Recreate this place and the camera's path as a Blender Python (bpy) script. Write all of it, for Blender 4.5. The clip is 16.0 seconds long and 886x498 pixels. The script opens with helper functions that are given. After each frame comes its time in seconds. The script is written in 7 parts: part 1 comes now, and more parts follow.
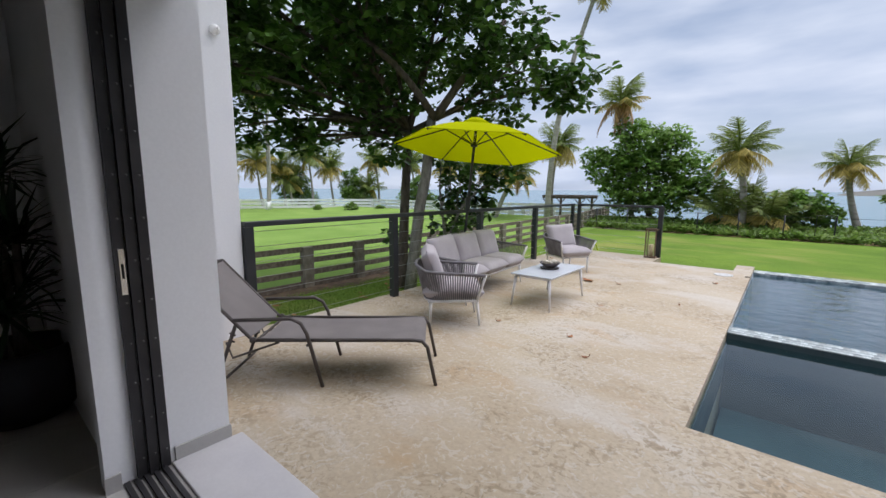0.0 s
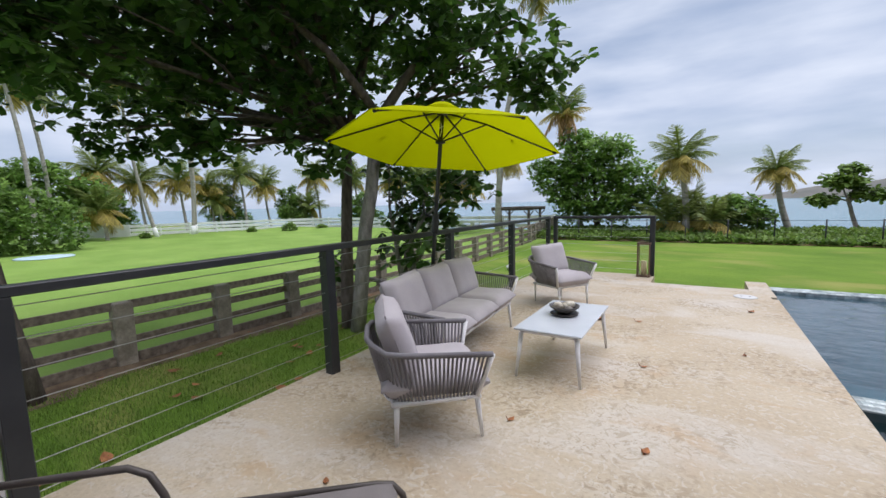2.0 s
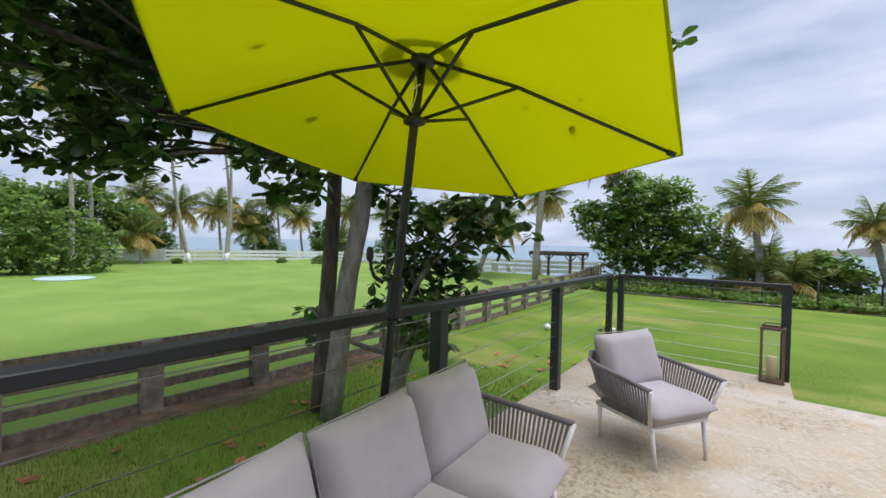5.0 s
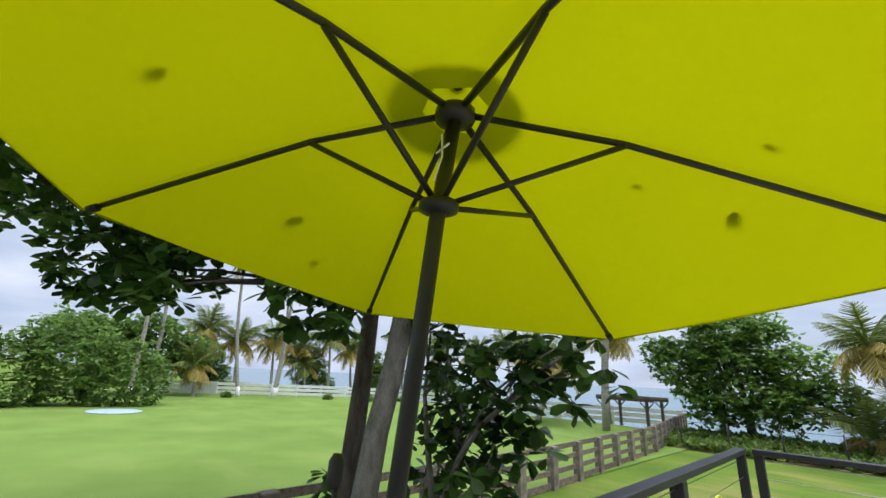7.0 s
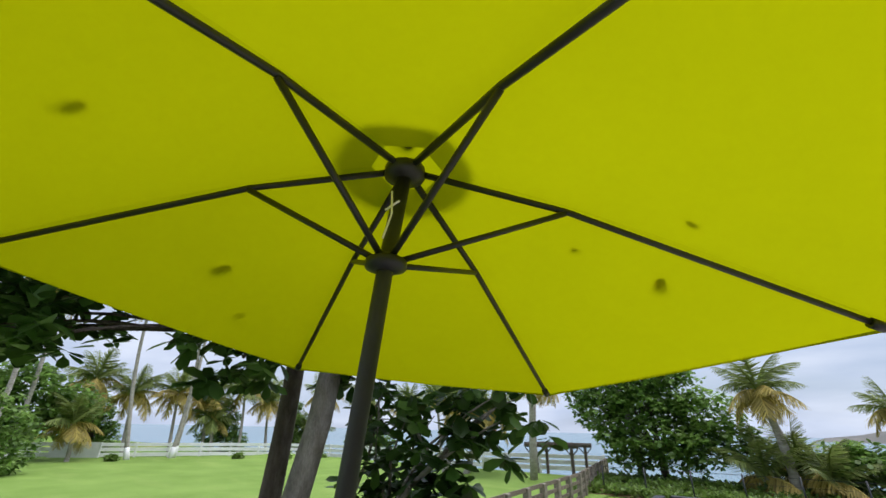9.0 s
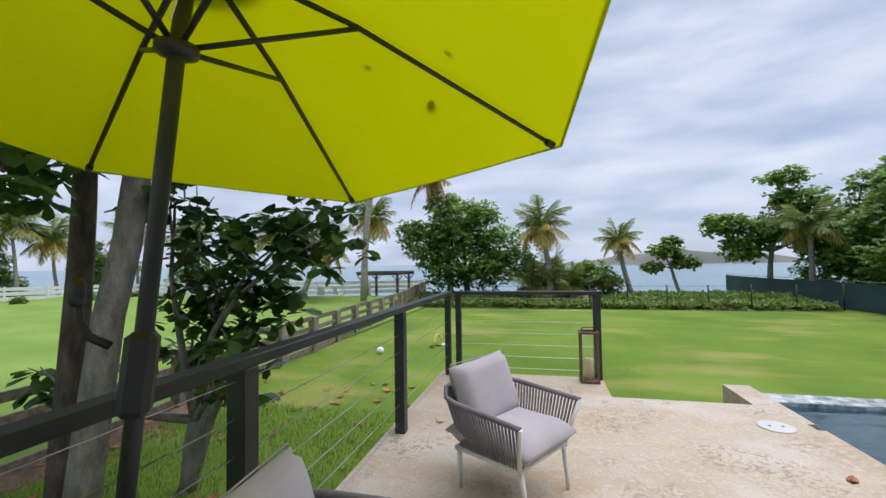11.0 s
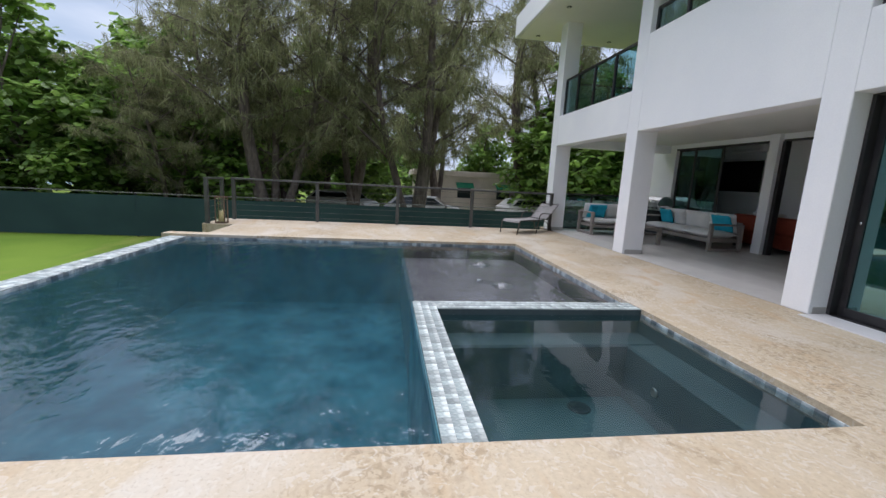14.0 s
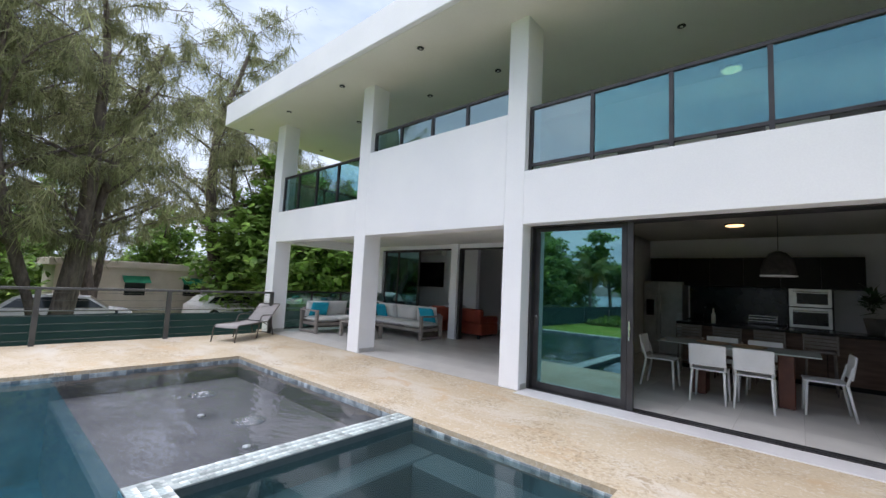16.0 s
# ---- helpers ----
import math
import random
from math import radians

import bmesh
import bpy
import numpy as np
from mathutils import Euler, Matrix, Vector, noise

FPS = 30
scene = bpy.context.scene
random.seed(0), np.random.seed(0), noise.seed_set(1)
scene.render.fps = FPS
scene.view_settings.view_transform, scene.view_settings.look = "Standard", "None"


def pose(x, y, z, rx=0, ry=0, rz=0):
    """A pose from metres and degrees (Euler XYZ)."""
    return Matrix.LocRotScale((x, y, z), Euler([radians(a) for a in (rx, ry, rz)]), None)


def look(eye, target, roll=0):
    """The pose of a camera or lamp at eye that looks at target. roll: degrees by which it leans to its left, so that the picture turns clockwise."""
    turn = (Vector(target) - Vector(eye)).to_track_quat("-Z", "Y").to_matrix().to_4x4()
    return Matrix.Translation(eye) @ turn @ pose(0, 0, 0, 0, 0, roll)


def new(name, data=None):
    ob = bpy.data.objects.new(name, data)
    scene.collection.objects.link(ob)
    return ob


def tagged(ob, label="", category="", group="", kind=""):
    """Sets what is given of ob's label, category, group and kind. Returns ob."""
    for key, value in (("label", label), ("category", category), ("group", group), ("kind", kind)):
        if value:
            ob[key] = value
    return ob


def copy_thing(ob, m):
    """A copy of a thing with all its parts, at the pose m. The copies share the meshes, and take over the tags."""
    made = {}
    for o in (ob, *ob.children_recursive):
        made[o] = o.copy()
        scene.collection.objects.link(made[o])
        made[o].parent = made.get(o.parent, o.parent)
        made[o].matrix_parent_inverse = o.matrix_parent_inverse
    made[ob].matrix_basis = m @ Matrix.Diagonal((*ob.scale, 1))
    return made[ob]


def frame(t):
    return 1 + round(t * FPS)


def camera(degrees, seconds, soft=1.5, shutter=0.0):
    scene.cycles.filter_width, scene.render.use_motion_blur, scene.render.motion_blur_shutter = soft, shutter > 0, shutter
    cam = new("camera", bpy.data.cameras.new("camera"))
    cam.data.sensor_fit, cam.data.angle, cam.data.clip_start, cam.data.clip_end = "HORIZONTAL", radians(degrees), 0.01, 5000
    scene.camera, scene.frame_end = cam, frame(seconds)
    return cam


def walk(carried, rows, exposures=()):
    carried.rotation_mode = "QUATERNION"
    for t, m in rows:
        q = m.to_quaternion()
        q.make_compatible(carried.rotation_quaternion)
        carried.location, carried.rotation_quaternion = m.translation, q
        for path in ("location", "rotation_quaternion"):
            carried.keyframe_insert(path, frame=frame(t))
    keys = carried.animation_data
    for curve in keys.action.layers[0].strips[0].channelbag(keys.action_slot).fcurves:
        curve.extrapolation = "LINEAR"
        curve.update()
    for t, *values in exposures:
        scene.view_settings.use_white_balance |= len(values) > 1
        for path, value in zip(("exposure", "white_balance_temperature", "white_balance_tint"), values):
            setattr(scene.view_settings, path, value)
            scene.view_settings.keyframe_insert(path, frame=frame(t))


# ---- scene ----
cam = camera(95.0, 16.0)
PATH = [
    (0, (2.010, 1.222, 1.445), (0.739, 2.738, 1.153), 0.4),
    (0.5, (1.622, 1.529, 1.449), (0.434, 3.114, 1.166), -0.6),
    (1, (1.249, 1.820, 1.443), (0.140, 3.463, 1.172), -1.7),
    (1.5, (0.977, 2.184, 1.445), (-0.093, 3.856, 1.201), -1.9),
    (2, (0.713, 2.568, 1.439), (-0.353, 4.246, 1.217), -1.5),
    (2.5, (0.536, 2.960, 1.450), (-0.533, 4.640, 1.257), -0.9),
    (3, (0.390, 3.366, 1.482), (-0.689, 5.045, 1.348), -0.6),
    (3.5, (0.212, 3.754, 1.511), (-0.889, 5.422, 1.442), -0.3),
    (6, (-0.672, 5.357, 1.500), (-2.005, 6.847, 1.575), 0.9),
    (6.5, (-0.829, 5.525, 1.613), (-2.204, 6.932, 1.976), 1.8),
    (7, (-0.926, 5.620, 1.653), (-2.291, 6.952, 2.255), 2.8),
    (7.5, (-0.967, 5.640, 1.684), (-2.257, 6.953, 2.465), 3.5),
    (8, (-0.970, 5.623, 1.721), (-2.160, 6.966, 2.604), 2.9),
    (10.5, (-0.872, 5.527, 1.570), (-1.618, 7.354, 1.897), -0.5),
    (11, (-0.712, 5.422, 1.494), (-1.174, 7.367, 1.569), -0.9),
    (11.5, (-0.624, 5.431, 1.417), (-0.599, 7.428, 1.302), -0.6),
    (12, (-0.636, 5.654, 1.396), (-0.010, 7.539, 1.166), 0.0),
    (12.5, (-0.590, 5.945, 1.342), (0.685, 7.456, 1.046), 0.4),
    (13, (-0.417, 6.196, 1.359), (1.333, 7.096, 1.001), 0.4),
    (13.5, (-0.268, 6.496, 1.312), (1.674, 6.745, 0.905), 0.7),
    (14, (-0.118, 6.771, 1.284), (1.833, 6.485, 0.947), 3.0),
    (14.5, (0.085, 6.985, 1.342), (1.905, 6.175, 1.167), 5.3),
    (15, (0.158, 7.123, 1.406), (1.773, 5.942, 1.398), 5.9),
    (15.5, (0.378, 7.200, 1.430), (1.814, 5.813, 1.539), 4.5),
    (16, (0.639, 7.229, 1.430), (1.952, 5.731, 1.611), 2.8),
]
walk(cam, [(t, look(eye, aim, roll)) for t, eye, aim, roll in PATH],
     exposures=[(0.0, 0.05, 6380, 13), (3.5, 0.05, 6380, 13), (6.0, 0.15, 6380, 13), (11.0, 0.05, 6380, 13), (12.5, 0.0, 6380, 13), (13.5, 0.1, 6380, 13), (14.0, 0.2, 6380, 13), (14.5, 0.45, 6380, 13), (16.0, 0.6, 6380, 13)])

# ---- world, sun ----
SUN_EL, SUN_AZ = 72.0, 60.0
world = bpy.data.worlds.new("sky")
scene.world = world
world.use_nodes = True
wn, wl = world.node_tree.nodes, world.node_tree.links
wn.clear()
w_out, w_bg = wn.new("ShaderNodeOutputWorld"), wn.new("ShaderNodeBackground")
w_sky = wn.new("ShaderNodeTexSky")
w_sky.sky_type, w_sky.sun_disc = "NISHITA", False
w_sky.sun_elevation, w_sky.sun_rotation = radians(SUN_EL), radians(SUN_AZ)
w_dim = wn.new("ShaderNodeVectorMath")
w_dim.operation, w_dim.inputs["Scale"].default_value = "SCALE", 0.10
wl.new(w_sky.outputs[0], w_dim.inputs[0])
w_co = wn.new("ShaderNodeTexCoord")
w_map = wn.new("ShaderNodeMapping")
w_map.inputs["Scale"].default_value = (1.2, 1.6, 5.0)
wl.new(w_co.outputs["Generated"], w_map.inputs[0])
w_n1, w_n2 = wn.new("ShaderNodeTexNoise"), wn.new("ShaderNodeTexNoise")
w_n1.inputs["Scale"].default_value, w_n1.inputs["Detail"].default_value = 1.6, 7
w_n2.inputs["Scale"].default_value, w_n2.inputs["Detail"].default_value = 3.3, 5
wl.new(w_map.outputs[0], w_n1.inputs[0])
wl.new(w_map.outputs[0], w_n2.inputs[0])
w_r1, w_r2 = wn.new("ShaderNodeValToRGB"), wn.new("ShaderNodeValToRGB")
for ramp, stops in ((w_r1, ((0.30, (0.55, 0.55, 0.55, 1)), (0.55, (1, 1, 1, 1)))),
                    (w_r2, ((0.30, (0.46, 0.555, 0.73, 1)), (0.72, (0.74, 0.81, 0.93, 1))))):
    for el, (at, col) in zip(ramp.color_ramp.elements, stops):
        el.position, el.color = at, col
wl.new(w_n1.outputs[0], w_r1.inputs[0])
wl.new(w_n2.outputs[0], w_r2.inputs[0])
w_mix = wn.new("ShaderNodeMix")
w_mix.data_type = "RGBA"
wl.new(w_r1.outputs[0], w_mix.inputs[0])
wl.new(w_dim.outputs[0], w_mix.inputs[6])
wl.new(w_r2.outputs[0], w_mix.inputs[7])
wl.new(w_mix.outputs[2], w_bg.inputs[0])
w_bg.inputs[1].default_value = 1.0
wl.new(w_bg.outputs[0], w_out.inputs[0])

sun = new("sun", bpy.data.lights.new("sun", "SUN"))
sun.data.energy, sun.data.angle, sun.data.color = 3.4, radians(75), (1.0, 0.968, 0.995)
sun.matrix_world = pose(0, 0, 20, 90 - SUN_EL, 0, 180 - SUN_AZ)

# ---- materials ----


def material(name, c1, c2, rough=0.6, scale=2.0, fine=40.0, grain=0.25, bump=0.15, metal=0.0, rand=0.0,
             stretch=(1, 1, 1), spec=0.5, dist=0.01, island=0.0):
    """A surface with broad colour variation, fine grain and relief."""
    m = bpy.data.materials.new(name)
    m.use_nodes = True
    n, l = m.node_tree.nodes, m.node_tree.links
    p = n["Principled BSDF"]
    co, mp = n.new("ShaderNodeTexCoord"), n.new("ShaderNodeMapping")
    mp.inputs["Scale"].default_value = stretch
    l.new(co.outputs["Object"], mp.inputs[0])
    a, b = n.new("ShaderNodeTexNoise"), n.new("ShaderNodeTexNoise")
    a.inputs["Scale"].default_value, a.inputs["Detail"].default_value = scale, 6
    b.inputs["Scale"].default_value, b.inputs["Detail"].default_value = fine, 4
    l.new(mp.outputs[0], a.inputs[0])
    l.new(mp.outputs[0], b.inputs[0])
    r = n.new("ShaderNodeValToRGB")
    r.color_ramp.elements[0].position, r.color_ramp.elements[1].position = 0.35, 0.65
    r.color_ramp.elements[0].color, r.color_ramp.elements[1].color = (*c1, 1), (*c2, 1)
    l.new(a.outputs[0], r.inputs[0])
    h = n.new("ShaderNodeHueSaturation")
    l.new(r.outputs[0], h.inputs["Color"])
    v = n.new("ShaderNodeMath")
    v.operation = "MULTIPLY_ADD"
    v.inputs[1].default_value, v.inputs[2].default_value = grain * 2, 1 - grain
    l.new(b.outputs[0], v.inputs[0])
    last = v
    if rand or island:
        if island:
            src = n.new("ShaderNodeNewGeometry").outputs["Random Per Island"]
        else:
            src = n.new("ShaderNodeObjectInfo").outputs["Random"]
        k = n.new("ShaderNodeMath")
        k.operation = "MULTIPLY_ADD"
        amount = rand or island
        k.inputs[1].default_value, k.inputs[2].default_value = amount * 2, 1 - amount
        l.new(src, k.inputs[0])
        q = n.new("ShaderNodeMath")
        q.operation = "MULTIPLY"
        l.new(v.outputs[0], q.inputs[0])
        l.new(k.outputs[0], q.inputs[1])
        last = q
    l.new(last.outputs[0], h.inputs["Value"])
    l.new(h.outputs[0], p.inputs["Base Color"])
    p.inputs["Roughness"].default_value, p.inputs["Metallic"].default_value = rough, metal
    p.inputs["Specular IOR Level"].default_value = spec
    if bump:
        bm_ = n.new("ShaderNodeBump")
        bm_.inputs["Strength"].default_value, bm_.inputs["Distance"].default_value = bump, dist
        l.new(b.outputs[0], bm_.inputs["Height"])
        l.new(bm_.outputs[0], p.inputs["Normal"])
    return m


def clear(name, tint, base=0.04, wave=0.0, wscale=1.0, wstretch=(1, 1, 1), rough=0.0, murk=0.0, body=(0, 0, 0), sheen=(1, 1, 1)):
    """Clear sheet: light passes tinted; gloss rises from base towards grazing angles."""
    m = bpy.data.materials.new(name)
    m.use_nodes = True
    n, l = m.node_tree.nodes, m.node_tree.links
    n.remove(n["Principled BSDF"])
    t, g, mix = n.new("ShaderNodeBsdfTransparent"), n.new("ShaderNodeBsdfGlossy"), n.new("ShaderNodeMixShader")
    t.inputs[0].default_value = (*tint, 1)
    g.inputs["Roughness"].default_value = rough
    g.inputs[0].default_value = (*sheen, 1)
    lw, p5, ma = n.new("ShaderNodeLayerWeight"), n.new("ShaderNodeMath"), n.new("ShaderNodeMath")
    lw.inputs[0].default_value = 0.5
    p5.operation, p5.inputs[1].default_value = "POWER", 5.0
    ma.operation, ma.inputs[1].default_value, ma.inputs[2].default_value = "MULTIPLY_ADD", 1 - base, base
    l.new(lw.outputs["Facing"], p5.inputs[0])
    l.new(p5.outputs[0], ma.inputs[0])
    l.new(ma.outputs[0], mix.inputs[0])
    below = t
    if murk:
        d, below = n.new("ShaderNodeBsdfDiffuse"), n.new("ShaderNodeMixShader")
        d.inputs[0].default_value = (*body, 1)
        below.inputs[0].default_value = murk
        l.new(t.outputs[0], below.inputs[1])
        l.new(d.outputs[0], below.inputs[2])
    l.new(below.outputs[0], mix.inputs[1])
    l.new(g.outputs[0], mix.inputs[2])
    l.new(mix.outputs[0], n["Material Output"].inputs[0])
    if wave:
        co, mp, w, b = (n.new("ShaderNode" + k) for k in ("TexCoord", "Mapping", "TexNoise", "Bump"))
        mp.inputs["Scale"].default_value = wstretch
        w.inputs["Scale"].default_value, w.inputs["Detail"].default_value = wscale, 4
        b.inputs["Strength"].default_value, b.inputs["Distance"].default_value = 1.0, wave
        l.new(co.outputs["Object"], mp.inputs[0])
        l.new(mp.outputs[0], w.inputs[0])
        l.new(w.outputs[0], b.inputs["Height"])
        l.new(b.outputs[0], g.inputs["Normal"])
        l.new(b.outputs[0], lw.inputs["Normal"])
    return m


def glow(name, col, power):
    m = bpy.data.materials.new(name)
    m.use_nodes = True
    p = m.node_tree.nodes["Principled BSDF"]
    p.inputs["Base Color"].default_value = (*col, 1)
    p.inputs["Emission Color"].default_value = (*col, 1)
    p.inputs["Emission Strength"].default_value = power
    return m


def leafy(name, c1, c2, rough=0.45, thru=0.35, vary=0.45, grain=0.15):
    """Leaves: colour differs from leaf to leaf, some light comes through."""
    m = material(name, c1, c2, rough, 1.5, 30, grain, 0.05, island=vary)
    n, l = m.node_tree.nodes, m.node_tree.links
    p = n["Principled BSDF"]
    tr, mix = n.new("ShaderNodeBsdfTranslucent"), n.new("ShaderNodeMixShader")
    src = p.inputs["Base Color"].links[0].from_socket
    l.new(src, tr.inputs[0])
    mix.inputs[0].default_value = thru
    l.new(p.outputs[0], mix.inputs[1])
    l.new(tr.outputs[0], mix.inputs[2])
    l.new(mix.outputs[0], n["Material Output"].inputs[0])
    return m


def stone_material():
    """Beige coral stone with long chalky patches, ochre stains, wormy pits and fine grit."""
    m = material("coral_stone", (0.40, 0.32, 0.215), (0.475, 0.405, 0.30), 0.66, 0.7, 34, 0.2, 0.5, dist=0.006)
    n, l = m.node_tree.nodes, m.node_tree.links
    p = n["Principled BSDF"]
    co = n.new("ShaderNodeTexCoord")
    src = p.inputs["Base Color"].links[0].from_socket

    def layer(scale, detail, distortion, lo, hi, stretch=(1, 1, 1)):
        mp, w, r = n.new("ShaderNodeMapping"), n.new("ShaderNodeTexNoise"), n.new("ShaderNodeMapRange")
        mp.inputs["Scale"].default_value = stretch
        w.inputs["Scale"].default_value, w.inputs["Detail"].default_value, w.inputs["Distortion"].default_value = scale, detail, distortion
        r.inputs["From Min"].default_value, r.inputs["From Max"].default_value = lo, hi
        l.new(co.outputs["Object"], mp.inputs[0])
        l.new(mp.outputs[0], w.inputs[0])
        l.new(w.outputs[0], r.inputs[0])
        return r.outputs[0]

    def times(x, y):
        q = n.new("ShaderNodeMath")
        q.operation = "MULTIPLY"
        l.new(x, q.inputs[0])
        if isinstance(y, float):
            q.inputs[1].default_value = y
        else:
            l.new(y, q.inputs[1])
        return q.outputs[0]

    def over(base_, fac, col, blend="MIX"):
        q = n.new("ShaderNodeMix")
        q.data_type, q.blend_type = "RGBA", blend
        l.new(fac, q.inputs[0])
        l.new(base_, q.inputs[6])
        q.inputs[7].default_value = (*col, 1)
        return q.outputs[2]

    chalk = layer(0.9, 7, 0.5, 0.51, 0.63, (0.7, 1.7, 1))
    ochre = layer(1.7, 8, 0.8, 0.56, 0.72, (0.8, 1.3, 1))
    where = layer(1.3, 4, 0.3, 0.46, 0.60)
    worm = layer(7.5, 6, 2.6, 0.53, 0.60)
    grit = layer(55.0, 3, 0.0, 0.56, 0.70)
    c = over(src, times(chalk, 0.5), (0.55, 0.525, 0.48))
    c = over(c, times(ochre, 0.72), (0.42, 0.285, 0.15))
    crumb = layer(11.0, 7, 2.2, 0.55, 0.61)
    speck = layer(24.0, 6, 1.2, 0.57, 0.62)
    c = over(c, times(times(worm, where), 0.8), (0.29, 0.225, 0.14))
    c = over(c, times(crumb, 0.38), (0.56, 0.53, 0.47))
    c = over(c, times(times(speck, where), 0.7), (0.25, 0.195, 0.125))
    c = over(c, times(grit, 0.35), (0.27, 0.215, 0.15))
    l.new(c, p.inputs["Base Color"])
    return m


STONE = stone_material()
PLASTER = material("white_plaster", (0.79, 0.80, 0.825), (0.84, 0.845, 0.86), 0.75, 0.8, 60, 0.05, 0.12, dist=0.003)
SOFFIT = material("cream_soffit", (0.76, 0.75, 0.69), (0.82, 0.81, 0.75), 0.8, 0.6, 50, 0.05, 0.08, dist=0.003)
TILEFLOOR = material("grey_porcelain", (0.47, 0.455, 0.435), (0.55, 0.535, 0.505), 0.35, 1.5, 90, 0.08, 0.04, rand=0.04, dist=0.002)
GROUT = material("grout", (0.30, 0.29, 0.28), (0.35, 0.34, 0.32), 0.9, 8, 90, 0.1, 0.1)
SILL = material("pale_sill_stone", (0.50, 0.49, 0.50), (0.57, 0.56, 0.56), 0.5, 2, 60, 0.06, 0.05)
BASEB = material("grey_baseboard", (0.40, 0.39, 0.38), (0.46, 0.45, 0.43), 0.5, 3, 80, 0.06, 0.03)
BLACKM = material("black_metal", (0.018, 0.02, 0.024), (0.03, 0.032, 0.036), 0.45, 3, 120, 0.12, 0.05, dist=0.001)
BRONZE = material("dark_bronze_frame", (0.03, 0.029, 0.032), (0.05, 0.048, 0.05), 0.4, 4, 120, 0.1, 0.04, metal=0.3, dist=0.001)
GREYM = material("grey_metal", (0.11, 0.11, 0.105), (0.15, 0.15, 0.14), 0.5, 3, 100, 0.1, 0.05, dist=0.001)
DECKM = material("charcoal_metal", (0.055, 0.055, 0.054), (0.08, 0.08, 0.076), 0.5, 3, 100, 0.12, 0.06, dist=0.001)
STEEL = material("steel", (0.45, 0.45, 0.44), (0.55, 0.55, 0.54), 0.32, 6, 150, 0.08, 0.02, metal=1.0, dist=0.001)
CHROME = material("bright_metal", (0.7, 0.7, 0.7), (0.75, 0.75, 0.75), 0.2, 6, 150, 0.05, 0.0, metal=1.0)
WHITEM = material("white_painted_metal", (0.66, 0.65, 0.66), (0.74, 0.73, 0.73), 0.45, 4, 90, 0.06, 0.03, dist=0.001)
# White top; the sky's bluish reflection is put into its base colour.
TABLEW = material("white_tabletop_sky_tint", (0.50, 0.53, 0.57), (0.54, 0.57, 0.61), 0.22, 3, 120, 0.04, 0.02, dist=0.001)
ROPE = material("grey_rope", (0.15, 0.14, 0.152), (0.215, 0.205, 0.22), 0.85, 6, 260, 0.35, 0.5, dist=0.002, rand=0.12)
CUSHION = material("taupe_fabric", (0.385, 0.355, 0.375), (0.43, 0.40, 0.42), 0.92, 5, 380, 0.18, 0.35, dist=0.001)
PIPING = material("taupe_piping", (0.29, 0.265, 0.28), (0.33, 0.305, 0.32), 0.9, 5, 300, 0.2, 0.2, dist=0.001)
SLING = material("grey_brown_sling", (0.165, 0.148, 0.142), (0.20, 0.18, 0.172), 0.8, 4, 420, 0.25, 0.4, dist=0.001)
SLINGP = material("pale_grey_sling", (0.27, 0.255, 0.25), (0.32, 0.30, 0.295), 0.8, 4, 420, 0.25, 0.4, dist=0.001)
LOUNGEF = material("brown_tube", (0.055, 0.045, 0.04), (0.08, 0.066, 0.058), 0.45, 5, 120, 0.12, 0.05, dist=0.001)
LIME = leafy("lime_canvas", (0.49, 0.535, 0.0), (0.52, 0.565, 0.0), 0.9, 0.39, 0.001, 0.025)
LIME.node_tree.nodes["Principled BSDF"].inputs["Specular IOR Level"].default_value = 0.05
WATER = clear("pool_water", (0.70, 0.87, 0.93), 0.075, 0.016, 3.4, (1, 1.5, 1), murk=0.42, body=(0.018, 0.080, 0.112))
SHELFWATER = clear("shelf_water", (0.86, 0.88, 0.90), 0.03, 0.022, 2.4, (1, 1.7, 1))
SPAWATER = clear("spa_water", (0.78, 0.90, 0.92), 0.025, 0.006, 2.0, murk=0.2, body=(0.016, 0.05, 0.058))
PANE = clear("tinted_pane", (0.22, 0.42, 0.42), 0.34, sheen=(0.50, 0.86, 0.88))
RAILGLASS = clear("green_railing_glass", (0.56, 0.77, 0.78), 0.20, sheen=(0.86, 0.95, 0.97))
CLEARPANE = clear("clear_glass", (0.97, 0.98, 0.97), 0.03)
POOLBLUE = material("blue_pool_plaster", (0.008, 0.060, 0.09), (0.075, 0.225, 0.27), 0.8, 1.7, 6, 0.4, 0.1)
SHELFGREY = material("grey_pool_plaster", (0.10, 0.10, 0.11), (0.13, 0.13, 0.14), 0.8, 2.0, 30, 0.15, 0.1)
SPADARK = material("dark_spa_plaster", (0.034, 0.055, 0.064), (0.066, 0.098, 0.105), 0.8, 1.4, 30, 0.2, 0.0)
MOSAIC = material("grey_green_stone_tile", (0.15, 0.20, 0.205), (0.50, 0.54, 0.53), 0.5, 9, 60, 0.35, 0.4, dist=0.004, rand=0.36)
SPAFLOOR = material("teal_spa_plaster", (0.034, 0.07, 0.078), (0.062, 0.108, 0.118), 0.8, 1.6, 24, 0.25, 0.0)
MORTAR = material("pale_grey_mortar", (0.26, 0.30, 0.30), (0.36, 0.40, 0.39), 0.85, 12, 90, 0.15, 0.2, dist=0.003)
MOSAICI = material("grey_green_stone_tile_run", (0.15, 0.20, 0.205), (0.50, 0.54, 0.53), 0.5, 9, 60, 0.35, 0.4, dist=0.004, island=0.36)
MOSAICD = material("dark_waterline_tile", (0.12, 0.15, 0.17), (0.40, 0.45, 0.47), 0.35, 7, 60, 0.3, 0.3, dist=0.004, island=0.45)
